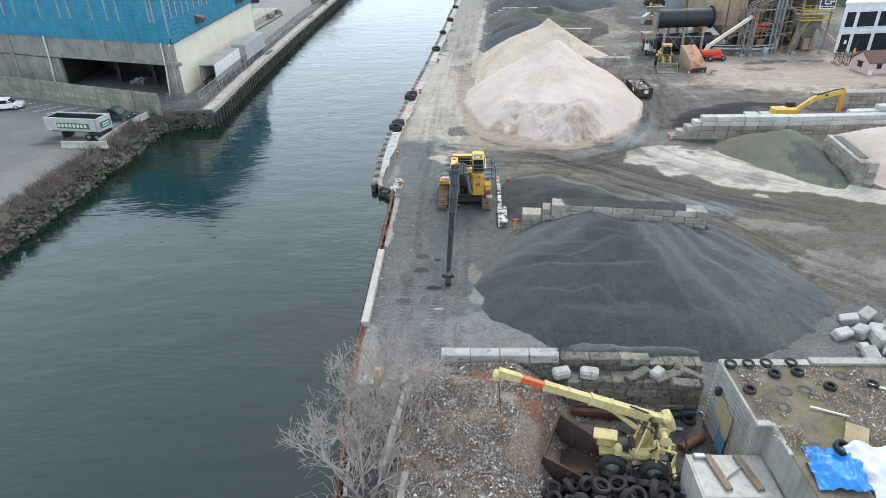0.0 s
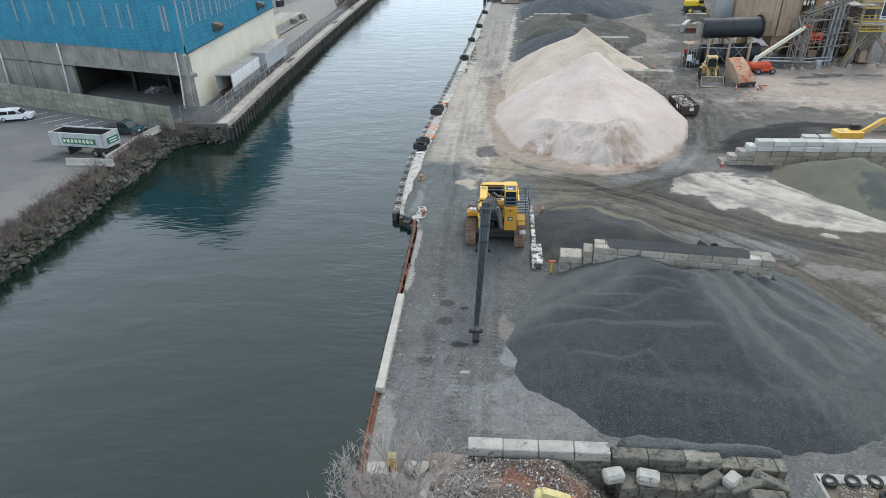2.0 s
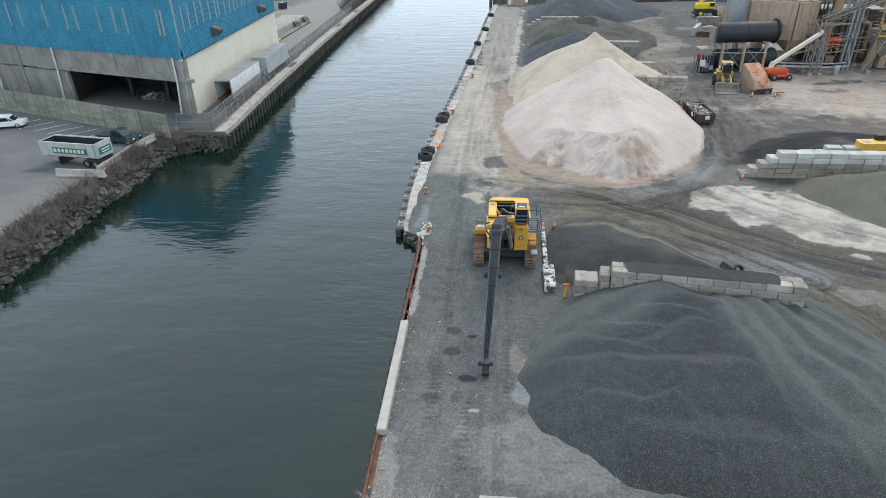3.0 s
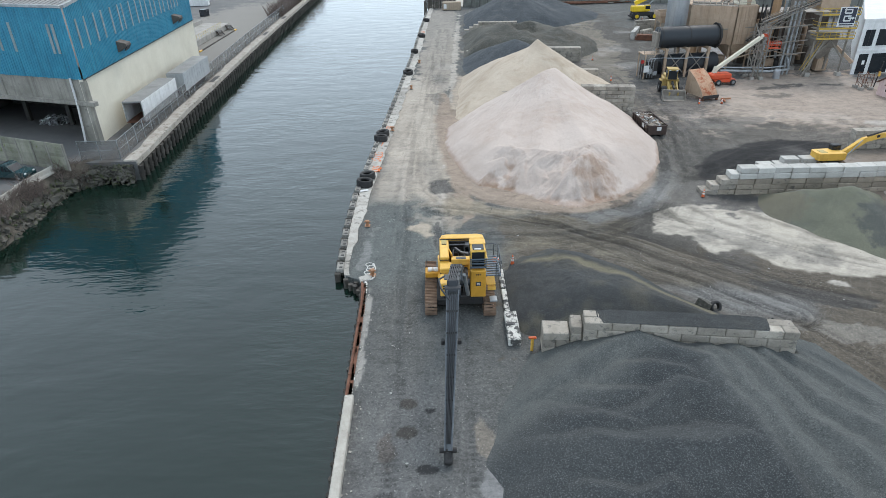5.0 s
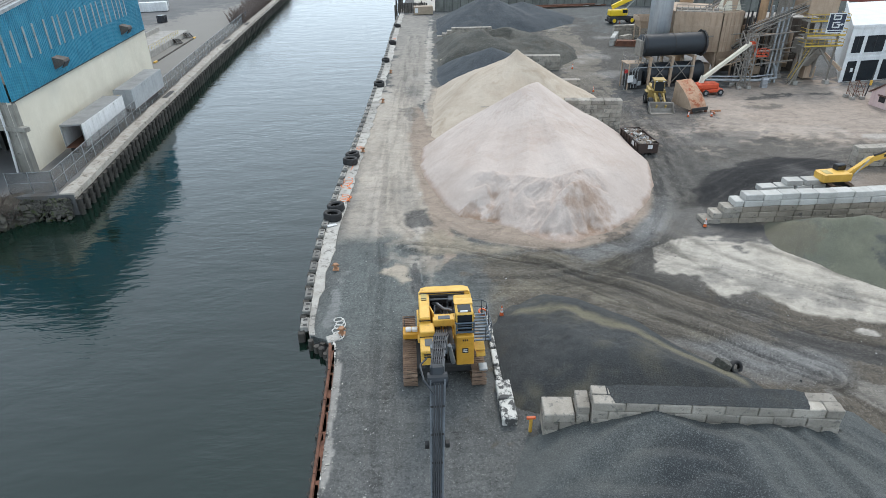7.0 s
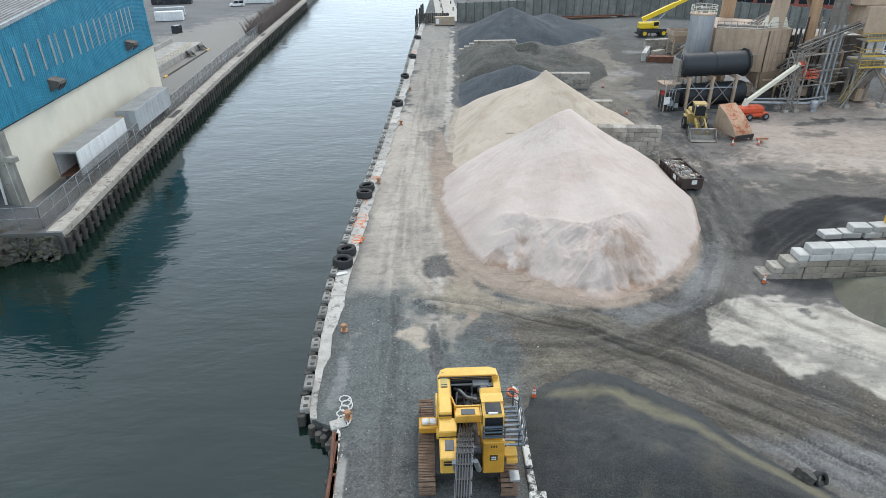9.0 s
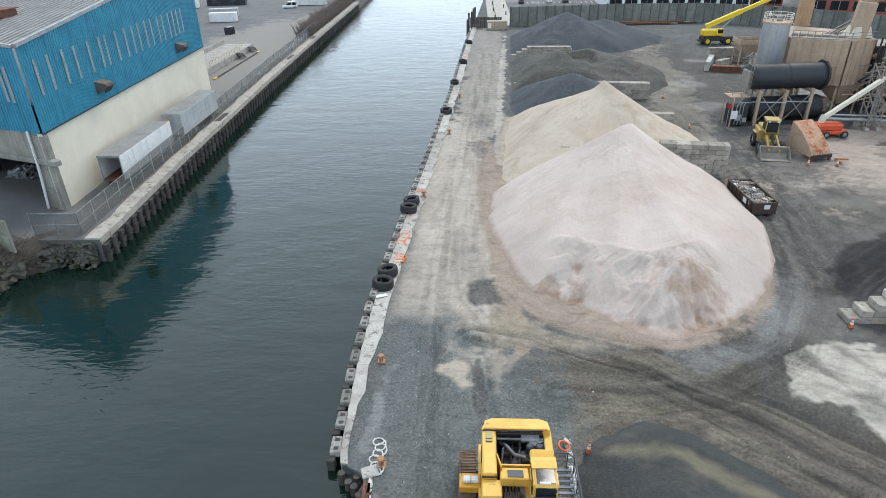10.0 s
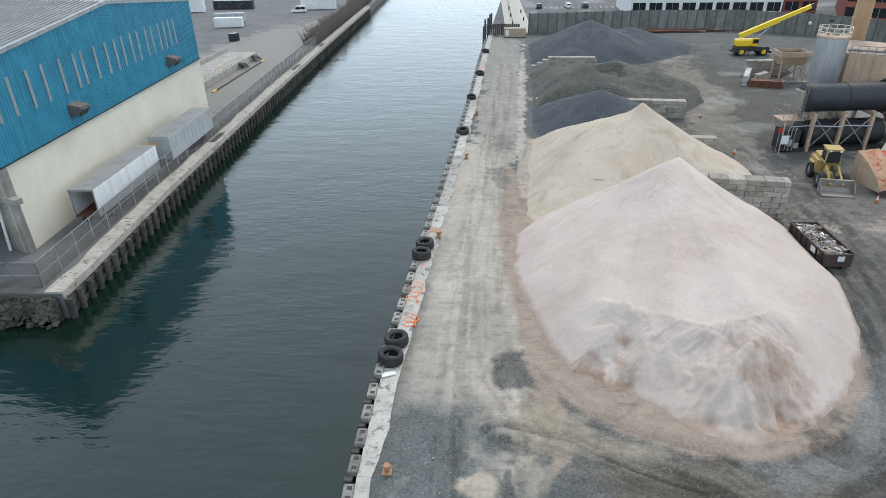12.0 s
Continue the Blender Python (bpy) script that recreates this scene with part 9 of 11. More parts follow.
def dumpster():
    d = thing("dumpster", pose(27.0, 103.6, 0, 0, 0, 2), "dark brown open roll-off dumpster full of rubble", "dumpster")
    L, W, H = 6.7, 2.4, 1.55
    for s in (-1, 1):
        side = part("side", Mesh().add([(s * W / 2, -L / 2, 0.25), (s * W / 2, L / 2, 0.25), (s * (W / 2 + 0.12), L / 2, H), (s * (W / 2 + 0.12), -L / 2, H), (s * (W / 2 - 0.08), -L / 2, 0.25), (s * (W / 2 - 0.08), L / 2, 0.25), (s * (W / 2 + 0.04), L / 2, H), (s * (W / 2 + 0.04), -L / 2, H)], [(0, 1, 2, 3), (7, 6, 5, 4), (3, 2, 6, 7), (0, 3, 7, 4), (1, 5, 6, 2)]), M_skip, d)
        for k in range(7):
            part("rib", Mesh().beam((s * (W / 2 + 0.05), -L / 2 + 0.4 + k * 0.97, 0.25), (s * (W / 2 + 0.17), -L / 2 + 0.4 + k * 0.97, H), 0.10, 0.12), M_skip, side)
        part("top_rail", Mesh().box((0.14, L, 0.12), (s * (W / 2 + 0.1), 0, H), bevel=0.02), M_skip, d)
        part("skid_rail", Mesh().box((0.2, L, 0.25), (s * 0.6, 0, 0.125)), M_dark, d)
    for y in (-L / 2, L / 2):
        part("end", Mesh().box((W + 0.15, 0.1, H - 0.25), (0, y, 0.9), bevel=0.02), M_skip, d)
    part("floor", Mesh().box((W, L, 0.06), (0, 0, 0.28)), M_skip, d)
    part("notice", Mesh().box((0.6, 0.03, 0.5), (0.2, -L / 2 - 0.07, 1.1)), M_white, d)
    part("notice", Mesh().box((0.03, 0.9, 0.55), (-W / 2 - 0.15, -1.5, 1.1)), M_white, d)


dumpster()
scatter(1600, 25.9, 28.1, 100.5, 106.7, lambda x, y: 1.22 + 0.25 * fbm(x, y, 1.2, 3, 1.0), lambda x, y: True, (0.06, 0.26), 55, "rubble", "mixed brown rubble filling the dumpster", "rubble")
loads = Mesh()
for j in range(8):
    for i in range(5):
        loads.v.append((25.95 + i * 0.53, 100.6 + j * 0.86, 1.1 + 0.25 * fbm(i, j, 1.2, 3, 1.0)))
loads.f = [(j * 5 + i, j * 5 + i + 1, (j + 1) * 5 + i + 1, (j + 1) * 5 + i) for j in range(7) for i in range(4)]
tagged(part("rubble_bed", loads, M_stone_brown, smooth=True), "brown rubble heaped in the dumpster", "rubble", kind="stuff")

tyre(TYRE, pose(18.3, 58.9, 0.22, 62, 8, 20), "black tyre half buried at the heap's end", "tyres in the yard")
tagged(part("boulder", RUBBLE[1], M_stone_brown, at=pose(17.6, 59.2, 0.2, 10, 20, 40) @ Matrix.Scale(1.1, 4)), "dark lump half buried at the heap's end", "boulder")

# ---- stepped wall, pier and the walls behind ----
def stepped_wall():
    w = thing("block_wall", pose(25.6, 80.6, 0, 0, 0, 0), "pale stepped concrete block wall with fresh top courses", "block wall", kind="structure")
    for c in range(5):
        x0 = c * 0.98
        x = x0 - (BL / 2 if c % 2 else 0)
        while x < 40:
            s = max(x, x0)
            if x + BL - s > 0.5:
                mat = M_block_new if c >= 3 else (M_block if s < x0 + 1.0 else M_block_tan)
                y = 0.0 - 0.02 * x + (0.0 if x < 16 else 0.06 * (x - 16))
                d = block_data(x + BL - s, 1.5 if c < 4 else 1.3, mat)
                piece("block", d, pose((s + x + BL) / 2, y + 0.75 + 0.05 * ((int(x) * 7 + c) % 3 - 1), BH * (c + 0.5) - 0.1, 0, 0, ((int(x) + c) % 5 - 2) * 0.5), w)
            x += BL
    for x, y, z, r in ((10.6, 7.6, 0.25, 3), (12.6, 7.7, 0.25, -3), (14.6, 7.6, 0.25, 5), (13.5, 7.7, 0.85, -2), (16.6, 7.8, 0.25, 2), (15.6, 7.7, 0.85, 4)):
        piece("block", block_data(BL, 1.3, M_block_new), pose(x, y, z, 0, 0, r), w)
    for k in range(6):
        piece("block", block_data(BL, 1.2, M_block_new), pose(24.5 + k * 1.85, 2.2 + 0.12 * k, 2.75 + (0.6 if k > 1 else 0), 0, 0, 2), w)
        piece("block", block_data(BL, 1.2, M_block_new), pose(25.5 + k * 1.85, 2.3 + 0.12 * k, 2.75, 0, 0, 2), w)


stepped_wall()
block_wall((50.0, 93.5), 0.0, 26, 4, 1.3, M_block, "grey concrete block wall behind the excavator")
block_wall((43.0, 64.6), 83, 9.5, 5, 2.0, M_block, "pale concrete block pier beside the gravel", z0=-0.4, rows=2)
tagged(part("tarred_sheet", Mesh().box((7.5, 0.9, 0.06)), M_black, at=pose(42.6, 69.8, 2.68, 0, 0, 83)), "black rubber sheet laid on the pier", "sheet")

# gravel spilled over the long block wall's top
def wall_dust():
    m = Mesh()
    n = 46
    for i in range(n):
        for j in range(6):
            x, y = 0.15 + 13.4 * i / (n - 1), 0.06 + 1.42 * j / 5
            e = min(1.0, max(0.0, min(i - 2, n - 1 - i - 4) / 3.0))
            m.v.append((x, y, 3.315 + e * (0.03 + 0.12 * j / 5 + 0.10 * abs(fbm(x, y, 1.2, 4, 3.0))) - (1 - e) * 0.05))
    m.f = [(i * 6 + j, (i + 1) * 6 + j, (i + 1) * 6 + j + 1, i * 6 + j + 1) for i in range(n - 1) for j in range(5)]
    tagged(part("spilled_gravel", m, M_stone_dark, at=pose(6.5, 53.05, 0, 0, 0, -7.5), smooth=True), "dark gravel spilled along a wall top", "gravel", kind="stuff")


wall_dust()

# ---- the asphalt plant ----
M_plant = plain("faded_tan_steel", (0.46, 0.345, 0.25), (0.36, 0.26, 0.18), 0.6, 0.75, streak=0.45, worn=(0.24, 0.13, 0.075), worn_at=0.66)
M_dusty = plain("dusty_grey_steel", (0.30, 0.275, 0.24), (0.20, 0.18, 0.155), 1.0, 0.75, 0.2, worn=(0.2, 0.11, 0.07), worn_at=0.62)
M_silo = plain("dull_aluminium_cladding", (0.46, 0.48, 0.50), (0.38, 0.40, 0.42), 0.5, 0.42, 0.55, streak=0.35)
M_railyellow = plain("yellow_handrail", (0.55, 0.37, 0.04), (0.42, 0.28, 0.05), 1.5, 0.6, worn=(0.25, 0.16, 0.08), worn_at=0.66)


def drum_set():
    d = thing("asphalt_tank_set", pose(37.0, 134.6, 0, 0, 0, 6), "two long black horizontal tanks stacked in a steel frame", "tank")
    for z, x0, x1, r in ((6.85, 0.3, 11.6, 1.85), (2.1, 1.0, 12.2, 1.75)):
        t = part("tank", Mesh().lathe([(0, x0), (r * 0.9, x0), (r, x0 + 0.12), (r, x1 - 0.12), (r * 0.9, x1), (0, x1)], 28, pose(0, 0, z, 0, 90, 0)), M_black, d, "black insulated steel tank", smooth=False)
        smooth_mod(t)
        for x in (x0 + 0.5, (x0 + x1) / 2, x1 - 0.4):
            part("band", Mesh().lathe([(r + 0.05, x - 0.06), (r + 0.05, x + 0.06), (r - 0.02, x + 0.06), (r - 0.02, x - 0.06)], 28, pose(0, 0, z, 0, 90, 0), True), M_dark, t)
    part("end_ring", Mesh().lathe([(1.85, 11.4), (2.15, 11.4), (2.15, 11.7), (1.85, 11.7)], 24, pose(0, 0, 6.85, 0, 90, 0), True), M_dark, d)
    for k in range(10):
        a = 0.63 * k
        part("ring_bolt", Mesh().box((0.3, 0.25, 0.25), (11.55, 2.1 * math.cos(a), 6.85 + 2.1 * math.sin(a))), M_dark, d)
    for x in (1.6, 5.6, 9.6):
        for y in (-1.9, 1.9):
            part("column", Mesh().box((0.45, 0.45, 5.0), (x, y, 2.5), bevel=0.03), M_plant, d, "tan steel column")
        part("cradle", Mesh().box((0.5, 4.4, 0.4), (x, 0, 5.0)), M_plant, d)
    for x0 in (1.6, 5.6):
        part("brace", Mesh().beam((x0, -2.0, 0.4), (x0 + 4, -2.0, 4.8), 0.12), M_dusty, d)
        part("brace", Mesh().beam((x0, -2.0, 4.8), (x0 + 4, -2.0, 0.4), 0.12), M_dusty, d)
        part("pipe", Mesh().tube([(x0, -2.15, 3.6), (x0 + 4.2, -2.15, 3.4)], 0.10, 8), M_galv, d)
    part("base_box", Mesh().box((13.0, 3.6, 0.5), (6.2, -0.3, 0.25)), M_dark, d)
    part("burner_box", Mesh().box((2.2, 2.6, 2.9), (-0.9, -0.9, 1.6), bevel=0.06), M_dark, d)
    part("control_panel", Mesh().box((0.7, 0.12, 0.9), (-1.2, -2.3, 1.4)), M_silo, d)
    part("control_panel", Mesh().box((0.6, 0.12, 0.7), (-0.2, -2.3, 1.0)), M_silo, d)
    for k in range(3):
        part("pipe", Mesh().tube([(-1.7 + 0.5 * k, -2.35, 0.3), (-1.7 + 0.5 * k, -2.35, 3.2), (-1.4 + 0.5 * k, -2.2, 3.6), (1.6, -2.2, 3.7)], 0.06, 6), M_galv, d)
    stair = part("landing", Mesh().box((3.0, 2.6, 0.12), (-1.0, -0.4, 4.3)), M_plant, d)
    for x, y in ((-2.4, -1.6), (-1.0, -1.6), (0.4, -1.6), (-2.4, 0.8)):
        part("rail_post", Mesh().tube([(x, y, 4.3), (x, y, 5.4)], 0.04, 6), M_dusty, stair)
    part("handrail", Mesh().tube([(0.4, -1.6, 5.4), (-2.4, -1.6, 5.4), (-2.4, 0.8, 5.4)], 0.04, 6).tube([(0.4, -1.6, 4.9), (-2.4, -1.6, 4.9), (-2.4, 0.8, 4.9)], 0.03, 6), M_dusty, stair)
    part("ladder", Mesh().beam((-0.5, -1.7, 4.3), (-0.3, -1.6, 8.9), 0.06).beam((0.0, -1.7, 4.3), (0.1, -1.6, 8.9), 0.06), M_dusty, d)
    part("end_cover", Mesh().box((0.5, 2.2, 2.6), (0.1, 0, 6.6), bevel=0.2), M_dusty, d)
    for s in (-2.2, 1.4):
        part("leg", Mesh().beam((-2.3, s if s < 0 else 0.7, 0), (-2.3, s if s < 0 else 0.7, 4.3), 0.16), M_plant, d)
    part("notice_board", Mesh().box((1.0, 0.05, 1.2), (-2.0, -2.5, 1.9)), M_white, d, "white notice board")
    part("stop_disc", Mesh().lathe([(0, 0), (0.36, 0), (0.36, 0.04), (0, 0.04)], 8, pose(-2.9, -2.4, 3.2, 90, 0, 0)), M_red, d, "red stop disc")
    part("disc_post", Mesh().tube([(-2.9, -2.36, 0), (-2.9, -2.36, 3.2)], 0.04, 6), M_galv, d)


drum_set()


def silo():
    s = thing("silo", pose(42.7, 141.0, 0), "tall dull aluminium silo with a railed top", "silo")
    body = part("body", Mesh().lathe([(0, 5.2), (0.8, 5.2), (1.95, 7.6), (1.95, 13.6), (0, 13.6)], 26), M_silo, s)
    smooth_mod(body)
    part("roof_ring", Mesh().lathe([(0, 13.6), (2.1, 13.6), (2.1, 13.85), (0, 13.9)], 26), M_plant, s)
    for k in range(12):
        a = 2 * math.pi * k / 12
        part("rail_post", Mesh().tube([(2.0 * math.cos(a), 2.0 * math.sin(a), 13.8), (2.0 * math.cos(a), 2.0 * math.sin(a), 15.0)], 0.05, 6), M_cream, s)
    ringpts = [(2.0 * math.cos(0.2618 * k), 2.0 * math.sin(0.2618 * k)) for k in range(25)]
    for z in (15.0, 14.4):
        part("handrail", Mesh().tube([(x, y, z) for x, y in ringpts], 0.05, 6, False), M_cream, s)
    part("roof_hatch", Mesh().box((0.7, 0.7, 0.7), (0.2, 0, 14.2), bevel=0.06).tube([(-0.6, 0.4, 13.9), (-0.6, 0.4, 15.4)], 0.15, 8), M_dusty, s)
    part("fan", Mesh().lathe([(0, 15.4), (0.3, 15.5), (0.3, 15.9), (0, 16.0)], 12, pose(-0.6, 0.4, 0)), M_dark, s)
    for k in range(4):
        a = math.pi / 4 + k * math.pi / 2
        part("leg", Mesh().beam((1.5 * math.cos(a), 1.5 * math.sin(a), 0), (1.5 * math.cos(a), 1.5 * math.sin(a), 8), 0.22), M_dusty, s)


silo()


def baghouse():
    b = thing("baghouse", pose(45.0, 140.2, 0, 0, 0, 0), "long tan steel dust filter house on legs", "filter house")
    out = [(0, 0), (7.2, -3.4), (11.6, -2.0), (12.4, 6), (5.0, 12), (0.6, 8)]
    body = part("body", Mesh().prism(out, 6.6, pose(0, 0, 4.9)), M_plant, b, "tan ribbed steel casing")
    for i, ((x0, y0), (x1, y1)) in enumerate(zip(out[:3], out[1:4])):
        n = int(math.hypot(x1 - x0, y1 - y0) / 0.9)
        for k in range(n + 1):
            x, y = x0 + (x1 - x0) * k / n, y0 + (y1 - y0) * k / n
            part("stiffener", Mesh().box((0.1, 0.12, 6.4), (x, y - 0.03, 8.2)), M_plant, body)
    for z in (6.6, 9.2):
        part("seam", Mesh().beam((0, -0.06, z), (7.2, -3.46, z), 0.08, 0.12).beam((7.2, -3.46, z), (11.6, -2.06, z), 0.08, 0.12), M_plant, body)
    part("hopper", Mesh().add([(7.2, -3.3, 4.9), (11.5, -1.9, 4.9), (12, 5, 4.9), (6, 4, 4.9), (8.6, -1.2, 1.6), (9.8, -0.8, 1.6), (9.9, 0.6, 1.6), (8.7, 0.4, 1.6)], [(0, 1, 5, 4), (1, 2, 6, 5), (2, 3, 7, 6), (3, 0, 4, 7), (4, 5, 6, 7)]), M_plant, b)
    part("roof_walk", Mesh().beam((0.4, 0.8, 11.55), (7.4, -2.4, 11.55), 1.4, 0.12), M_dusty, b)
    rail = part("handrail", Mesh().tube([(0.1, 0.1, 12.6), (7.2, -3.2, 12.6), (11.4, -1.9, 12.6)], 0.05, 6).tube([(0.1, 0.1, 12.1), (7.2, -3.2, 12.1), (11.4, -1.9, 12.1)], 0.04, 6), M_dusty, b)
    for k in range(9):
        f = k / 8
        part("rail_post", Mesh().tube([(0.1 + 7.1 * f, 0.1 - 3.3 * f, 11.5), (0.1 + 7.1 * f, 0.1 - 3.3 * f, 12.6)], 0.05, 6), M_dusty, rail)
    for k in range(7):
        part("filter_cover", Mesh().box((0.9, 1.6, 0.35), (1.4 + k * 0.95, 2.2 - k * 0.45, 11.65), (0, 0, -25), bevel=0.05), M_dusty, b)
    for x, y in ((0.6, 0.5), (7.2, -2.8), (11.2, -1.6), (12, 5)):
        part("leg", Mesh().beam((x, y, 0), (x, y, 5), 0.3), M_plant, b)
    duct = part("duct", Mesh().box((2.3, 2.3, 5.2), (9.6, -0.2, 14.0), (0, 4, -20), bevel=0.06), M_plant, b, "tan square duct")
    part("duct_hood", Mesh().add([(7.9, -1.4, 11.6), (11.2, -1.4, 11.6), (11.2, 1.2, 11.6), (7.9, 1.2, 11.6), (8.5, -1.3, 13.2), (10.6, -1.3, 13.2), (10.6, 0.9, 13.2), (8.5, 0.9, 13.2)], [(0, 1, 5, 4), (1, 2, 6, 5), (2, 3, 7, 6), (3, 0, 4, 7)]), M_cream, duct)
    elbow = part("cross_duct", Mesh().tube([(9.6, 0, 16.4), (11.0, 0.6, 17.3), (13.5, 1.6, 17.5), (16, 2.8, 16.5), (17.5, 3.6, 14.5)], 0.95, 16), M_plant, b, "round tan cross duct", smooth=True)


baghouse()


def stack(at, r, h, label):
    s = thing("chimney", pose(*at), label, "chimney")
    ob = part("shaft", Mesh().lathe([(0, 0), (r, 0), (r * 0.92, h), (r * 0.8, h), (0, h)], 20), M_stack, s)
    smooth_mod(ob)
    for z in np.arange(2.5, h, 3.0):
        part("flange", Mesh().lathe([(r * 1.05, z - 0.08), (r * 1.05, z + 0.08), (r * 0.9, z + 0.08), (r * 0.9, z - 0.08)], 20, None, True), M_stack, s)


M_stack = plain("orange_tan_steel", (0.46, 0.29, 0.16), (0.37, 0.23, 0.13), 0.5, 0.7, streak=0.4)
stack((52.3, 153.0, 0), 1.25, 26, "tall orange-tan steel chimney")
stack((60.4, 139.5, 0), 0.85, 22, "tall tan steel chimney beside the conveyors")


def lattice(parent, x0, y0, w, d, h, bays, mat, size=0.18):
    for x in (x0, x0 + w):
        for y in (y0, y0 + d):
            part("leg", Mesh().beam((x, y, 0), (x, y, h), size), mat, parent)
            part("footing", Mesh().box((0.7, 0.7, 0.5), (x, y, 0.25), bevel=0.05), M_concrete, parent)
    for k in range(bays):
        z0, z1 = h * k / bays, h * (k + 1) / bays
        for y in (y0, y0 + d):
            a, b = ((x0, x0 + w) if k % 2 else (x0 + w, x0))
            part("brace", Mesh().beam((a, y, z0), (b, y, z1), size * 0.6), mat, parent)
            part("tie", Mesh().beam((x0, y, z1), (x0 + w, y, z1), size * 0.6), mat, parent)
        for x in (x0, x0 + w):
            part("brace", Mesh().beam((x, y0, z0), (x, y0 + d, z1), size * 0.6), mat, parent)


def conveyor(a, b, label, w=1.1, trestles=()):
    c = thing("conveyor", pose(0, 0, 0), label, "conveyor")
    a, b = Vector(a), Vector(b)
    d = (b - a).normalized()
    side = d.cross(Vector((0, 0, 1))).normalized()
    part("belt", Mesh().beam(a + Vector((0, 0, 0.45)), b + Vector((0, 0, 0.45)), w * 0.8, 0.08), M_dark, c)
    for s in (-1, 1):
        o = side * (s * w / 2)
        part("side_truss", Mesh().beam(a + o, b + o, 0.12, 0.16).beam(a + o + Vector((0, 0, 0.7)), b + o + Vector((0, 0, 0.7)), 0.1, 0.12), M_dusty, c)
        n = int((b - a).length / 1.1)
        for k in range(n):
            p, q = a.lerp(b, k / n) + o, a.lerp(b, (k + 1) / n) + o
            part("web", Mesh().beam(p + Vector((0, 0, 0.0 if k % 2 else 0.7)), q + Vector((0, 0, 0.7 if k % 2 else 0.0)), 0.07), M_dusty, c)
    part("handrail", Mesh().tube([a + side * (w / 2 + 0.1) + Vector((0, 0, 1.5)), b + side * (w / 2 + 0.1) + Vector((0, 0, 1.5))], 0.05, 6), M_dusty, c)
    for f in trestles:
        p = a.lerp(b, f)
        for s in (-1, 1):
            o = side * (s * w / 2)
            part("trestle_leg", Mesh().beam(p + o, Vector((p.x, p.y, 0)) + o * 2.0, 0.18), M_dusty, c)
        part("trestle_tie", Mesh().beam(Vector((p.x, p.y, p.z * 0.5)) - side * w * 0.8, Vector((p.x, p.y, p.z * 0.5)) + side * w * 0.8, 0.12), M_dusty, c)
    return c


conveyor((54.5, 131.5, 9.2), (68.0, 134.5, 13.2), "rising dusty steel conveyor to the mixing tower", trestles=(0.02,))
conveyor((50.5, 142, 10.5), (58, 146, 13.0), "dusty steel conveyor behind the filter house", trestles=(0.9,))
conveyor((55, 137, 5.0), (64.5, 137.5, 10.5), "inner dusty steel conveyor with a truss", trestles=(0.3, 0.7))
tw = thing("trestle_tower", pose(0, 0, 0), "dusty lattice trestle with concrete footings", "tower")
lattice(tw, 53.8, 130.0, 1.7, 2.4, 9.2, 5, M_dusty)
for k, x in enumerate((60.5, 61.2, 62.0)):
    tagged(part("riser_pipe", Mesh().tube([(x, 133.5, 0), (x + 0.6, 134.5, 12.5)], 0.18, 8), M_galv), "tall grey riser pipe", "pipe", "riser pipes")
tagged(part("pipe_run", Mesh().tube([(48.5, 131.6, 1.4), (57, 130.6, 1.3), (61.2, 131.8, 1.3), (61.5, 133.5, 3.0)], 0.22, 10).tube([(48.5, 132.0, 1.9), (57, 131.2, 1.8), (60.8, 132.3, 1.8)], 0.13, 8), M_galv), "grey pipe run along the plant's foot", "pipe")
tagged(part("air_tank", Mesh().lathe([(0, 0.4), (0.55, 0.5), (0.6, 0.7), (0.6, 1.4), (0.5, 1.65), (0, 1.75)], 16).box((0.9, 0.9, 0.45), (0, 0, 0.22)), M_silo, at=pose(58.6, 130.7, 0)), "small grey upright air tank", "tank")


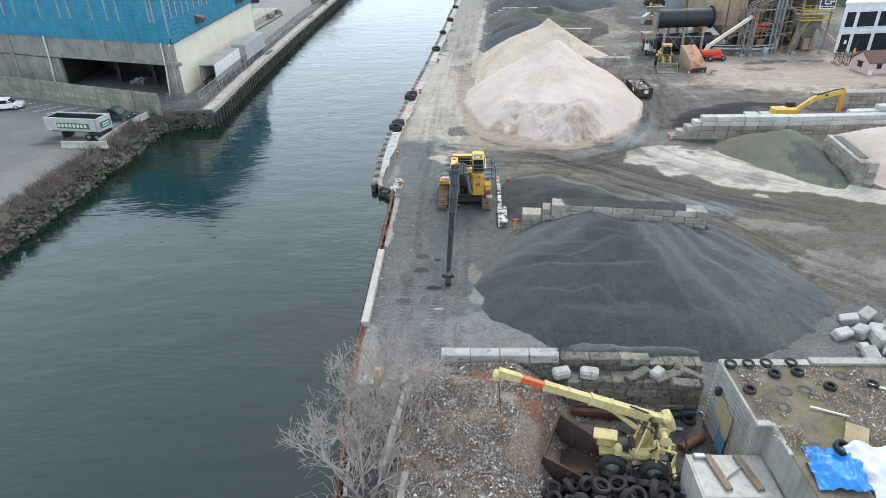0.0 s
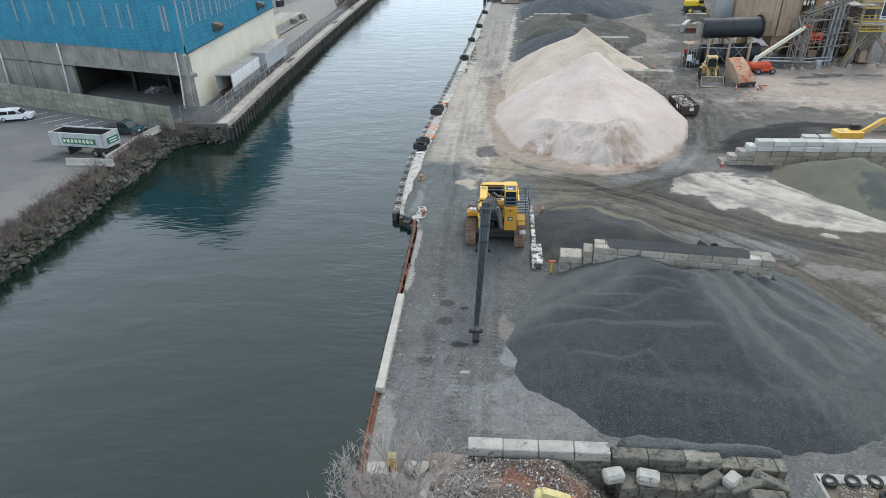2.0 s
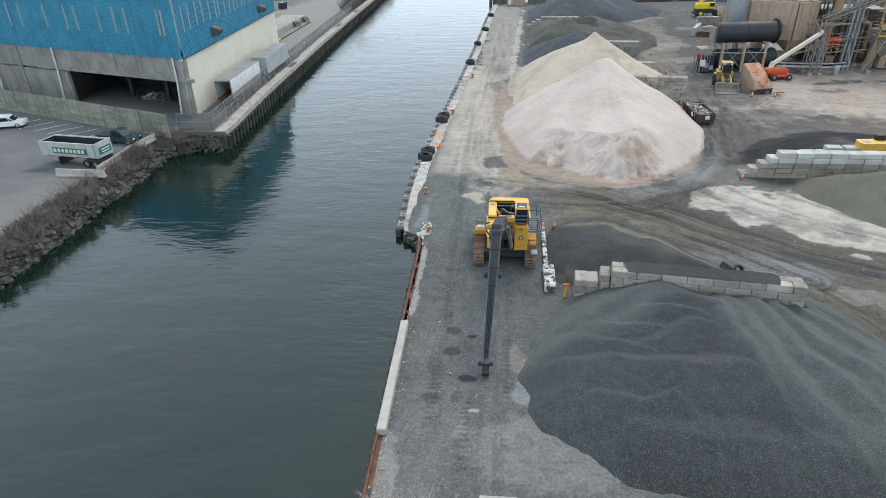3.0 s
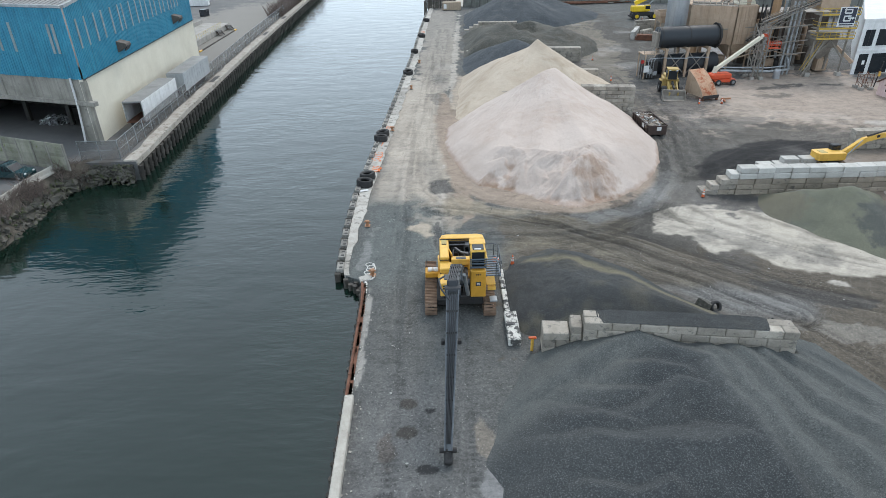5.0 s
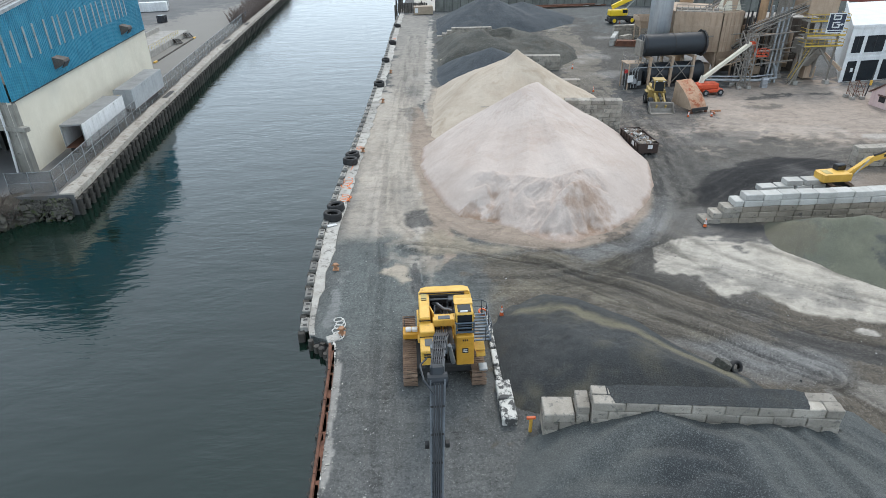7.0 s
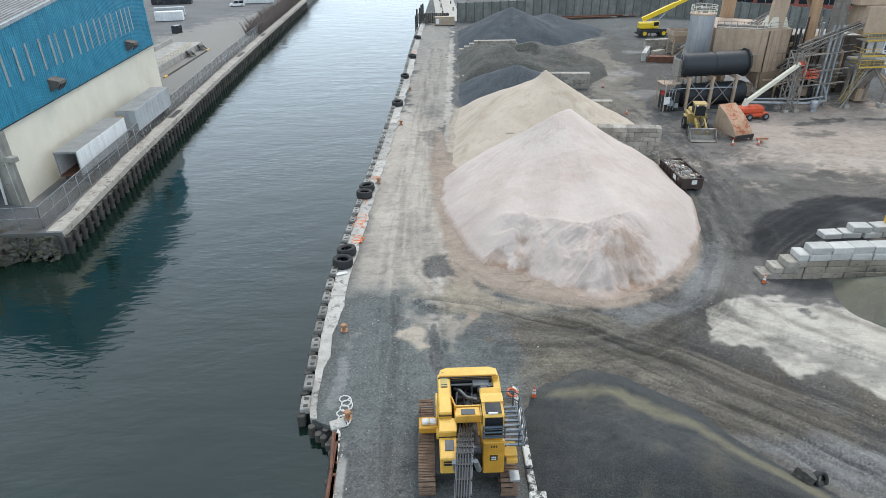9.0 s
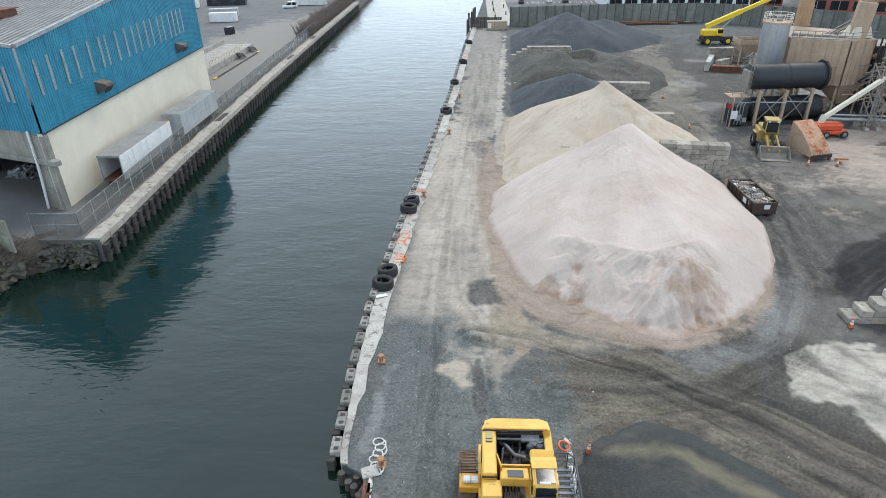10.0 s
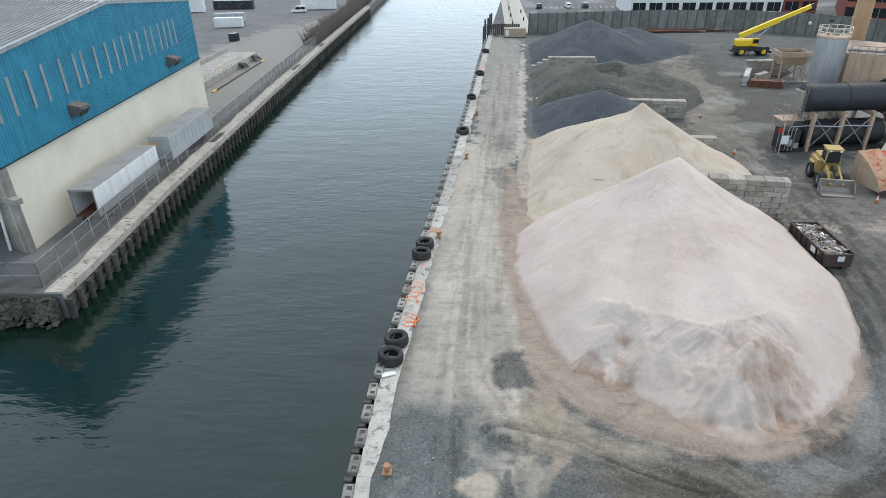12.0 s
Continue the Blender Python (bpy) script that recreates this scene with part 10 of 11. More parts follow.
def mixing_tower():
    t = thing("mixing_tower", pose(0, 0, 0), "tall dusty mixing tower with yellow railed platforms", "tower")
    for x in (64.6, 70.3):
        for y in (131.7, 137.0):
            part("leg", Mesh().beam((x, y, 0), (x, y, 10.5), 0.34), M_dusty, t)
            part("footing", Mesh().box((0.9, 0.9, 0.7), (x, y, 0.35), bevel=0.06), M_concrete, t)
    part("knee_brace", Mesh().beam((64.6, 131.7, 3.0), (67.4, 131.7, 6.2), 0.22), M_dusty, t)
    part("knee_brace", Mesh().beam((70.3, 131.7, 3.0), (67.6, 131.7, 6.2), 0.22), M_dusty, t)
    part("mixer", Mesh().box((4.2, 3.6, 2.6), (67.5, 134.5, 6.0), bevel=0.2).add([(66, 133, 4.8), (69, 133, 4.8), (69, 136, 4.8), (66, 136, 4.8), (67, 134, 2.6), (68, 134, 2.6), (68, 135, 2.6), (67, 135, 2.6)], [(0, 1, 5, 4), (1, 2, 6, 5), (2, 3, 7, 6), (3, 0, 4, 7), (4, 5, 6, 7)]), M_dusty, t)
    part("bin", Mesh().box((5.2, 4.6, 4.2), (67.5, 135.4, 13.2), bevel=0.1), M_plant, t, "tan steel storage bin")
    part("screen_house", Mesh().box((4.4, 4.0, 3.0), (66.0, 136.0, 16.8), bevel=0.1), M_plant, t)
    for z in (6.6, 8.3, 10.6):
        p = part("platform", Mesh().box((6.6, 2.6, 0.14), (67.4, 131.9, z)), M_dusty, t)
        for x in np.arange(64.2, 70.9, 1.1):
            part("rail_post", Mesh().tube([(x, 130.65, z), (x, 130.65, z + 1.15)], 0.05, 6), M_railyellow, p)
        for dz in (0.6, 1.15):
            part("handrail", Mesh().tube([(64.2, 133, z + dz), (64.2, 130.65, z + dz), (70.7, 130.65, z + dz), (70.7, 133, z + dz)], 0.05, 6), M_railyellow, p, "yellow handrail")
        part("toe_board", Mesh().box((6.6, 0.06, 0.25), (67.4, 130.6, z + 0.12)), M_railyellow, p)
    for x in (65.4, 66.4, 69.0):
        part("drop_pipe", Mesh().tube([(x, 134.5, 0.6), (x + 0.3, 134.2, 6)], 0.3, 10), M_dusty, t)
    part("chute", Mesh().beam((69.5, 133, 5.0), (72.0, 131.0, 2.4), 0.7, 0.5), M_plant, t)
    for x in (62.6, 63.3):
        part("elevator_leg", Mesh().box((0.9, 1.0, 17), (x, 137.5 - (x - 62.6), 8.5), bevel=0.04), M_dusty, t)


mixing_tower()


def plant_clutter():
    """Pipes, cable trays, braces and cabinets among the plant's legs."""
    rng = random.Random(91)
    t = thing("pipe_rack", pose(0, 0, 0), "dusty rack of pipes and cable trays inside the plant", "pipe rack")
    for k in range(16):
        x, y = rng.uniform(56.5, 64.0), rng.uniform(133.5, 141)
        part("upright_pipe", Mesh().tube([(x, y, 0), (x + rng.uniform(-0.4, 0.4), y, rng.uniform(6, 14))], rng.uniform(0.08, 0.26), 8), rng.choice((M_dusty, M_plant, M_dark, M_galv)), t)
    for k in range(12):
        x, y, z = rng.uniform(49, 60), rng.uniform(133, 140), rng.uniform(2.0, 11.0)
        part("brace", Mesh().beam((x, y, z), (x + rng.uniform(3, 7), y + rng.uniform(-1, 1), z + rng.uniform(-2.5, 3.5)), 0.16), rng.choice((M_dusty, M_plant, M_dusty, M_rust)), t)
    for k in range(9):
        x, y = rng.uniform(50, 72), rng.uniform(134, 141)
        part("cabinet", Mesh().box((rng.uniform(0.8, 2.2), rng.uniform(0.8, 1.6), rng.uniform(1.2, 3.2)), (x, y, 1.4), bevel=0.05), rng.choice((M_dark, M_dusty, M_dark, M_plant)), t)
    for z in (3.4, 5.6, 8.2):
        part("cable_tray", Mesh().beam((55.0, 132.4, z), (64.4, 133.4, z + 0.5), 0.4, 0.12), M_dusty, t)
        part("guard_rail", Mesh().tube([(55.0, 132.1, z + 1.1), (64.4, 133.1, z + 1.6)], 0.045, 6), M_dusty, t)
    m = thing("access_stair", pose(0, 0, 0), "steep yellow railed stair up the mixing tower", "stair")
    for s in (0, 0.9):
        part("stringer", Mesh().beam((63.2, 130.9 + s, 0.2), (66.0, 130.9 + s, 6.6), 0.1, 0.25), M_dusty, m)
        part("handrail", Mesh().tube([(63.2, 130.9 + s, 1.2), (66.0, 130.9 + s, 7.6)], 0.05, 6), M_railyellow, m)
    for k in range(14):
        part("tread", Mesh().box((0.3, 0.9, 0.05), (63.3 + 2.6 * k / 13, 131.35, 0.4 + 6.0 * k / 13)), M_dusty, m)


plant_clutter()


def plant_backdrop():
    # added backdrop standing in for brown machinery and dark gaps behind the conveyors
    h = thing("equipment_shed", pose(57.0, 143.5, 0, 0, 0, -10), "dark brown backdrop block added behind the conveyors", "shed")
    part("wall", Mesh().box((15.0, 6.0, 9.5), (7.5, 3.0, 4.75)), M_backdrop, h)
    part("roof", Mesh().box((15.4, 6.4, 0.25), (7.5, 3.0, 9.6), bevel=0.05), M_dusty, h)
    for k in range(16):
        part("rib", Mesh().box((0.14, 0.12, 9.3), (0.2 + k * 0.97, -0.05, 4.7)), M_backdrop, h)
    # flat panel with a doorway's shade put into its colour
    part("dark_panel", Mesh().box((4.0, 0.1, 5.0), (4.5, -0.08, 2.5)), M_room, h)
    part("duct", Mesh().tube([(2.0, -0.6, 2.0), (2.0, -0.6, 8.0), (6.5, -0.8, 9.5), (11.0, -0.6, 7.0), (11.0, -0.6, 1.0)], 0.45, 12), M_plant, h, "tan round duct", smooth=True)


M_backdrop = plain("dark_brown_sheet", (0.13, 0.105, 0.085), (0.075, 0.062, 0.052), 0.8, 0.8, streak=0.5, worn=(0.2, 0.12, 0.07), worn_at=0.64)
plant_backdrop()


def plant_sign():
    s = thing("plant_sign", pose(68.55, 130.58, 10.35), "square navy sign with white arrow letters on the tower", "sign")
    part("board", Mesh().box((3.0, 0.12, 3.2), bevel=0.02), M_white, s)
    face = part("face", Mesh().box((2.7, 0.05, 2.5), (0, -0.08, 0.2)), M_signnavy, s, "dark navy sign face")
    strokes = Mesh()
    strokes.box((1.2, 0.04, 0.2), (-0.1, -0.13, 1.2)).box((0.2, 0.04, 0.7), (-0.65, -0.13, 0.95)).box((1.2, 0.04, 0.2), (-0.05, -0.13, 0.62)).box((0.2, 0.04, 0.6), (0.5, -0.13, 0.9))
    part("upper_mark", strokes, M_white, face)
    low = Mesh()
    low.box((1.2, 0.04, 0.2), (-0.05, -0.13, 0.12)).box((0.2, 0.04, 0.9), (-0.6, -0.13, -0.25)).box((1.2, 0.04, 0.2), (-0.05, -0.13, -0.65)).box((0.2, 0.04, 0.45), (0.5, -0.13, -0.45)).box((0.9, 0.04, 0.18), (0.5, -0.13, -0.2))
    part("lower_mark", low, M_white, face)
    part("arrow", Mesh().prism([(-0.25, 0), (0.25, 0), (0, 0.4)], 0.04, pose(-0.65, -0.11, 1.15, 90, 0, 0)), M_white, face)
    part("arrow", Mesh().prism([(0, -0.25), (0, 0.25), (0.4, 0)], 0.04, pose(0.85, -0.11, -0.2, 90, 0, 0)), M_white, face)
    part("line_bar", Mesh().box((2.4, 0.03, 0.2), (0, -0.08, -1.3)), M_signnavy, s)


M_signnavy = plain("navy_sign_paint", (0.015, 0.022, 0.045), (0.02, 0.028, 0.05), 1, 0.5, bump=0)
plant_sign()


def office():
    o = thing("office_building", pose(73.0, 132.2, 0, 0, 0, 7), "two-storey whitewashed office with dark window bands", "office building")
    W, D, H = 46, 26, 9.3
    SK = D * 0.80
    part("wall", Mesh().prism([(0, 0), (W, 0), (W, D), (SK, D)], H), M_white, o)
    part("parapet", Mesh().box((W + 0.3, 0.35, 0.5), (W / 2, 0.05, H + 0.1), bevel=0.04).beam((0.1, 0.2, H + 0.1), (SK + 0.1, D, H + 0.1), 0.35, 0.5), M_white, o)
    part("roof", Mesh().prism([(0.3, 0.2), (W - 0.2, 0.2), (W - 0.2, D - 0.2), (SK + 0.3, D - 0.2)], 0.08, pose(0, 0, H - 0.02)), M_roofwhite, o, "pale flat roof")
    x = 0.8
    while x < W - 4:
        for k, (z0, z1, wdt) in enumerate(((5.0, 7.8, 3.6 if x > 3 else 1.8), (0.1, 3.6, 3.6 if x > 3 else 1.8))):
            # the lower bays are flat panels with the shade inside as their colour
            win = part("window" if k == 0 else "door_bay", Mesh().box((wdt, 0.12, z1 - z0), (x + wdt / 2, -0.02, (z0 + z1) / 2)), M_glass, o, "dark glazing" if k == 0 else "dark panel standing for a shaded open bay")
            if k == 0:
                part("mullion", Mesh().box((0.06, 0.16, z1 - z0), (x + wdt * 0.5, -0.03, (z0 + z1) / 2)), M_dark, win)
                part("sill", Mesh().box((wdt + 0.2, 0.3, 0.14), (x + wdt / 2, -0.08, z0 - 0.07), bevel=0.02), M_white, win)
        x += 4.4 if x > 3 else 2.6
    part("band", Mesh().box((W, 0.12, 0.35), (W / 2, -0.06, 4.2), bevel=0.02), M_white, o)
    part("notice", Mesh().box((0.5, 0.05, 0.7), (1.9, -0.1, 2.1)), M_white, o)


M_roofwhite = plain("pale_roof_membrane", (0.70, 0.72, 0.74), (0.60, 0.62, 0.64), 0.3, 0.7)
office()


def pink_hut():
    h = thing("pink_hut", pose(72.0, 116.8, 0, 0, 0, 8), "small pink hut with a brown pitched roof", "hut")
    W, D, H = 5.2, 4.4, 2.1
    part("wall", Mesh().prism([(0, 0), (D, 0), (D, H), (D / 2, H + 1.5), (0, H)], W, Matrix(((0, 0, 1, -W / 2), (-1, 0, 0, D / 2), (0, 1, 0, 0), (0, 0, 0, 1)))), M_pink, h)
    for s in (-1, 1):
        part("roof", Mesh().beam((-W / 2 - 0.3, s * (D / 2 + 0.3) * 0.53, H + 0.72), (W / 2 + 0.3, s * (D / 2 + 0.3) * 0.53, H + 0.72), 3.0, 0.12, (0, s * 0.56, 0.83)), M_brownroof, h, "brown shingled roof")
    for x, y, sx, sy in ((-W / 2 - 0.03, 0.0, 0.08, 1.1), (-0.6, -D / 2 - 0.03, 0.9, 0.08), (1.3, -D / 2 - 0.03, 0.9, 0.08)):
        wd = part("window", Mesh().box((sx, sy, 0.9), (x, y, 1.35)), M_glass, h)
        part("awning", Mesh().box((sx + 0.5, sy + 0.5, 0.12), (x, y, 1.9), bevel=0.03), M_brownroof, wd)
    part("white_drum", Mesh().lathe([(0, 0), (0.35, 0), (0.35, 0.8), (0, 0.8)], 12, pose(-2.4, -2.6, 0)), M_white, h)


M_pink = plain("pale_pink_render", (0.66, 0.50, 0.48), (0.58, 0.43, 0.41), 0.8, 0.8, streak=0.2)
M_brownroof = plain("brown_shingle", (0.15, 0.08, 0.06), (0.10, 0.055, 0.045), 1.5, 0.9)
pink_hut()
sg = thing("scaffold_stair", pose(68.4, 121.5, 0), "small rusty steel frame by the hut", "frame")
lattice(sg, 0, 0, 1.6, 1.6, 2.6, 2, M_rust, 0.09)
tl = thing("signal_post", pose(70.6, 121.8, 0), "leaning dark post with a yellow signal", "post")
part("post", Mesh().tube([(0, 0, 0), (0.5, 0, 4.6)], 0.09, 8), M_dark, tl)
part("signal", Mesh().box((0.3, 0.3, 0.8), (0.28, -0.15, 2.6), bevel=0.04), M_yellow, tl)


# ---- machines in the plant yard ----
def boom_lift():
    b = thing("boom_lift", pose(47.6, 127.6, 0, 0, 0, 4), "orange and white telescopic boom lift", "boom lift")
    part("chassis", Mesh().box((3.6, 2.0, 0.55), (0, 0, 0.75), bevel=0.12), M_lift, b)
    part("turret", Mesh().box((3.4, 1.9, 0.95), (-0.7, 0, 1.5), bevel=0.18), M_lift, b)
    part("counter", Mesh().box((0.9, 2.0, 0.8), (-2.3, 0, 1.5), bevel=0.2), M_lift, b)
    A, B, C = Vector((-1.9, 0.2, 2.2)), Vector((-1.6, 0.2, 2.6)), Vector((7.0, 2.2, 7.6))
    part("boom_foot", Mesh().beam((-1.9, 0.2, 1.6), (-1.4, 0.3, 3.0), 0.6, 0.6), M_cream, b)
    part("boom", Mesh().beam(B, C, 0.5, 0.55), M_cream, b, "cream telescopic boom")
    part("jib", Mesh().beam(C, C + Vector((1.0, 0.2, -0.1)), 0.55, 0.6).beam(C + Vector((1.0, 0.2, 0.0)), C + Vector((1.6, 0.3, -1.7)), 0.3, 0.3), M_lift, b, "orange jib")
    basket = part("basket", Mesh().box((2.0, 1.0, 0.08), (9.6, 2.6, 5.3)), M_lift, b)
    for x in (8.6, 9.6, 10.6):
        for y in (2.1, 3.1):
            part("basket_post", Mesh().tube([(x, y, 5.3), (x, y, 6.4)], 0.04, 6), M_lift, basket)
    for z in (5.85, 6.4):
        part("basket_rail", Mesh().tube([(8.6, 2.1, z), (10.6, 2.1, z), (10.6, 3.1, z), (8.6, 3.1, z), (8.6, 2.1, z)], 0.04, 6), M_lift, basket)
    wd = wheel_data(0.5, 0.4)
    for x in (-1.3, 1.3):
        for s in (-1, 1):
            add_wheel(b, wd, (x, s * 1.05, 0.5), 90)


M_lift = plain("red_orange_paint", (0.66, 0.085, 0.025), (0.52, 0.065, 0.02), 1.0, 0.5, worn=(0.3, 0.1, 0.06), worn_at=0.72)
boom_lift()


def wheel_loader():
    w = thing("wheel_loader", pose(36.2, 121.6, 0, 0, 0, -99) @ Matrix.Scale(1.12, 4), "yellow wheel loader with a grey bucket down", "wheel loader")
    part("rear_body", Mesh().prism([(-3.1, -1.0), (-3.1, 1.0), (-0.6, 1.15), (-0.6, -1.15)], 1.3, pose(0, 0, 0.9)), M_loader, w)
    part("hood", Mesh().box((1.9, 1.5, 0.5), (-2.1, 0, 2.35), bevel=0.12), M_loader, w)
    part("exhaust", Mesh().tube([(-1.6, 0.4, 2.5), (-1.6, 0.4, 3.3)], 0.07, 8), M_dark, w)
    cab = part("cab", Mesh().box((1.4, 1.45, 1.6), (-0.4, 0, 2.9), bevel=0.1), M_loader, w)
    part("windscreen", Mesh().box((0.05, 1.25, 1.25), (0.33, 0, 2.9)), M_glass, cab)
    part("roof_plate", Mesh().box((1.7, 1.6, 0.1), (-0.35, 0, 3.75), bevel=0.04), M_loader, cab)
    part("work_lamp", Mesh().box((0.12, 0.25, 0.15), (0.5, 0.5, 3.62)).box((0.12, 0.25, 0.15), (0.5, -0.5, 3.62)), M_white, cab)
    part("linkage", Mesh().beam((0.6, 0, 2.0), (2.5, 0, 1.5), 0.25, 0.3).tube([(0.4, 0, 1.6), (1.8, 0, 1.9)], 0.1, 8), M_dark, w)
    for s in (-1, 1):
        part("side_window", Mesh().box((1.1, 0.05, 1.0), (-0.4, s * 0.74, 3.0)), M_glass, cab)
        part("mudguard", Mesh().box((1.3, 0.5, 0.12), (-1.7, s * 1.15, 1.75), bevel=0.04), M_loader, w)
        part("lift_arm", Mesh().beam((0.5, s * 0.55, 1.9), (2.9, s * 0.6, 0.75), 0.22, 0.4), M_loader, w)
        part("lift_cylinder", Mesh().tube([(0.3, s * 0.35, 1.1), (2.2, s * 0.5, 1.1)], 0.09, 8), M_galv, w)
    part("front_frame", Mesh().box((1.7, 1.0, 0.9), (0.7, 0, 1.2), bevel=0.1), M_loader, w)
    part("bucket", Mesh().prism([(2.7, 0.0), (4.3, 0.0), (4.3, 0.08), (3.1, 0.12), (2.75, 0.5), (2.85, 1.3), (2.7, 1.35), (2.6, 0.5)], 3.2, Matrix(((1, 0, 0, 0), (0, 0, -1, 1.6), (0, 1, 0, 0.05), (0, 0, 0, 1)))), M_dusty, w, "worn grey steel bucket")
    for s in (-1.58, 1.58):
        part("bucket_side", Mesh().prism([(2.7, 0.0), (4.25, 0.0), (4.2, 0.25), (2.9, 1.33), (2.65, 1.3)], 0.06, Matrix(((1, 0, 0, 0), (0, 0, -1, s), (0, 1, 0, 0.05), (0, 0, 0, 1)))), M_dusty, w)
    wd = wheel_data(0.8, 0.6)
    for x in (-1.7, 1.3):
        for s in (-1, 1):
            add_wheel(w, wd, (x, s * 1.15, 0.8), 90)


M_loader = plain("dusty_loader_yellow", (0.45, 0.31, 0.09), (0.34, 0.24, 0.08), 1.0, 0.6, worn=(0.25, 0.2, 0.13), worn_at=0.64)
wheel_loader()


def half_drum():
    h = thing("steel_hood", pose(40.6, 119.8, 0, 0, 0, -74), "large rusty tan quarter-round steel hood on feet", "steel hood")
    prof = [(2.6, 0.5)] + [(2.6 - 4.6 * math.sin(math.pi / 2 * k / 9) ** 1.2, 0.5 + 3.6 * (1 - (1 - k / 9) ** 2.2)) for k in range(1, 10)] + [(-2.2, 0.5)]
    inner = [(x * 0.94 - 0.03, 0.5 + (z - 0.5) * 0.94) for x, z in prof]
    side_m = Matrix(((1, 0, 0, 0), (0, 0, -1, 0), (0, 1, 0, 0), (0, 0, 0, 1)))
    part("shell", Mesh().prism(prof[:-1] + list(reversed(inner[:-1])), 2.8, Matrix.Translation((0, 1.4, 0)) @ side_m), M_hood, h, "rust-washed tan curved shell")
    for s in (-1.36, 1.44):
        part("side_plate", Mesh().prism(prof, 0.08, Matrix.Translation((0, s, 0)) @ side_m), M_plant, h, "faded tan side plate")
    part("lip", Mesh().box((0.12, 2.9, 0.5), (2.66, 0, 0.62)), M_dark, h)
    for x in (-2.0, 2.5):
        for s in (-1.3, 1.3):
            part("foot", Mesh().box((0.3, 0.3, 0.7), (x, s, 0.35)), M_rust, h)
    part("loose_arm", Mesh().beam((2.9, 1.8, 0.2), (4.2, 2.6, 0.5), 0.25).beam((3.2, 2.0, 0.2), (4.4, 1.4, 0.2), 0.2), M_hood, h)


M_hood = plain("rust_washed_tan", (0.48, 0.30, 0.19), (0.40, 0.20, 0.11), 0.5, 0.75, streak=0.6, worn=(0.30, 0.085, 0.035), worn_at=0.51)
half_drum()


def far_crane():
    c = thing("mobile_crane", pose(55.0, 200.5, 0, 0, 0, 3), "bright yellow rough-terrain crane with a raised boom", "crane")
    part("chassis", Mesh().box((7.6, 2.6, 0.8), (1.0, 0, 1.4), bevel=0.1), M_dark, c)
    part("deck", Mesh().box((7.2, 2.5, 0.2), (1.0, 0, 1.9)), M_dark, c)
    part("turret", Mesh().box((4.2, 2.4, 1.5), (-0.7, 0, 2.8), bevel=0.2), M_crane, c)
    part("cab", Mesh().box((1.6, 1.0, 1.7), (1.2, -0.9, 3.0), bevel=0.15), M_crane, c)
    part("cab_glass", Mesh().box((1.3, 0.06, 0.9), (1.2, -1.42, 3.25)), M_glass, c)
    A, B, C = Vector((-2.0, 0.2, 4.2)), Vector((6.0, 0.2, 7.6)), Vector((12.8, 0.2, 10.5))
    part("boom", Mesh().beam(A, B, 0.9, 1.05), M_crane, c, "bright yellow main boom")
    part("boom_section", Mesh().beam(B, C, 0.7, 0.8), M_crane, c)
    part("boom_head", Mesh().box((1.0, 0.9, 1.2), tuple(C + Vector((0.2, 0, -0.1))), (0, -23, 0), bevel=0.1), M_dark, c)
    part("lift_cylinder", Mesh().tube([(0.8, 0.2, 2.6), (4.5, 0.2, 6.2)], [0.22, 0.16], 10), M_galv, c)
    part("hoist_rope", Mesh().tube([C + Vector((0.4, 0, -0.4)), C + Vector((0.4, 0, -3.4))], 0.05, 6), M_dark, c)
    part("hook_ball", Mesh().lathe([(0, -0.4), (0.3, -0.25), (0.35, 0), (0.3, 0.25), (0, 0.4)], 12, Matrix.Translation(C + Vector((0.4, 0, -3.7)))), M_white, c)
    wd = wheel_data(0.95, 0.7)
    for x in (-1.6, 3.4):
        for s in (-1, 1):
            t = add_wheel(c, wd, (x, s * 1.25, 0.95), 90)
            part("yellow_hub", Mesh().lathe([(0, 0), (0.5, 0), (0.5, 0.1), (0, 0.1)], 14, pose(-0.35 if s < 0 else 0.28, 0, 0, 0, 90, 0)), M_crane, t)
    for x in (-2.9, 4.9):
        part("outrigger", Mesh().box((0.5, 3.2, 0.4), (x, 0, 0.9)), M_dark, c)


M_crane = plain("bright_crane_yellow", (0.80, 0.56, 0.02), (0.72, 0.48, 0.02), 0.8, 0.4)
far_crane()


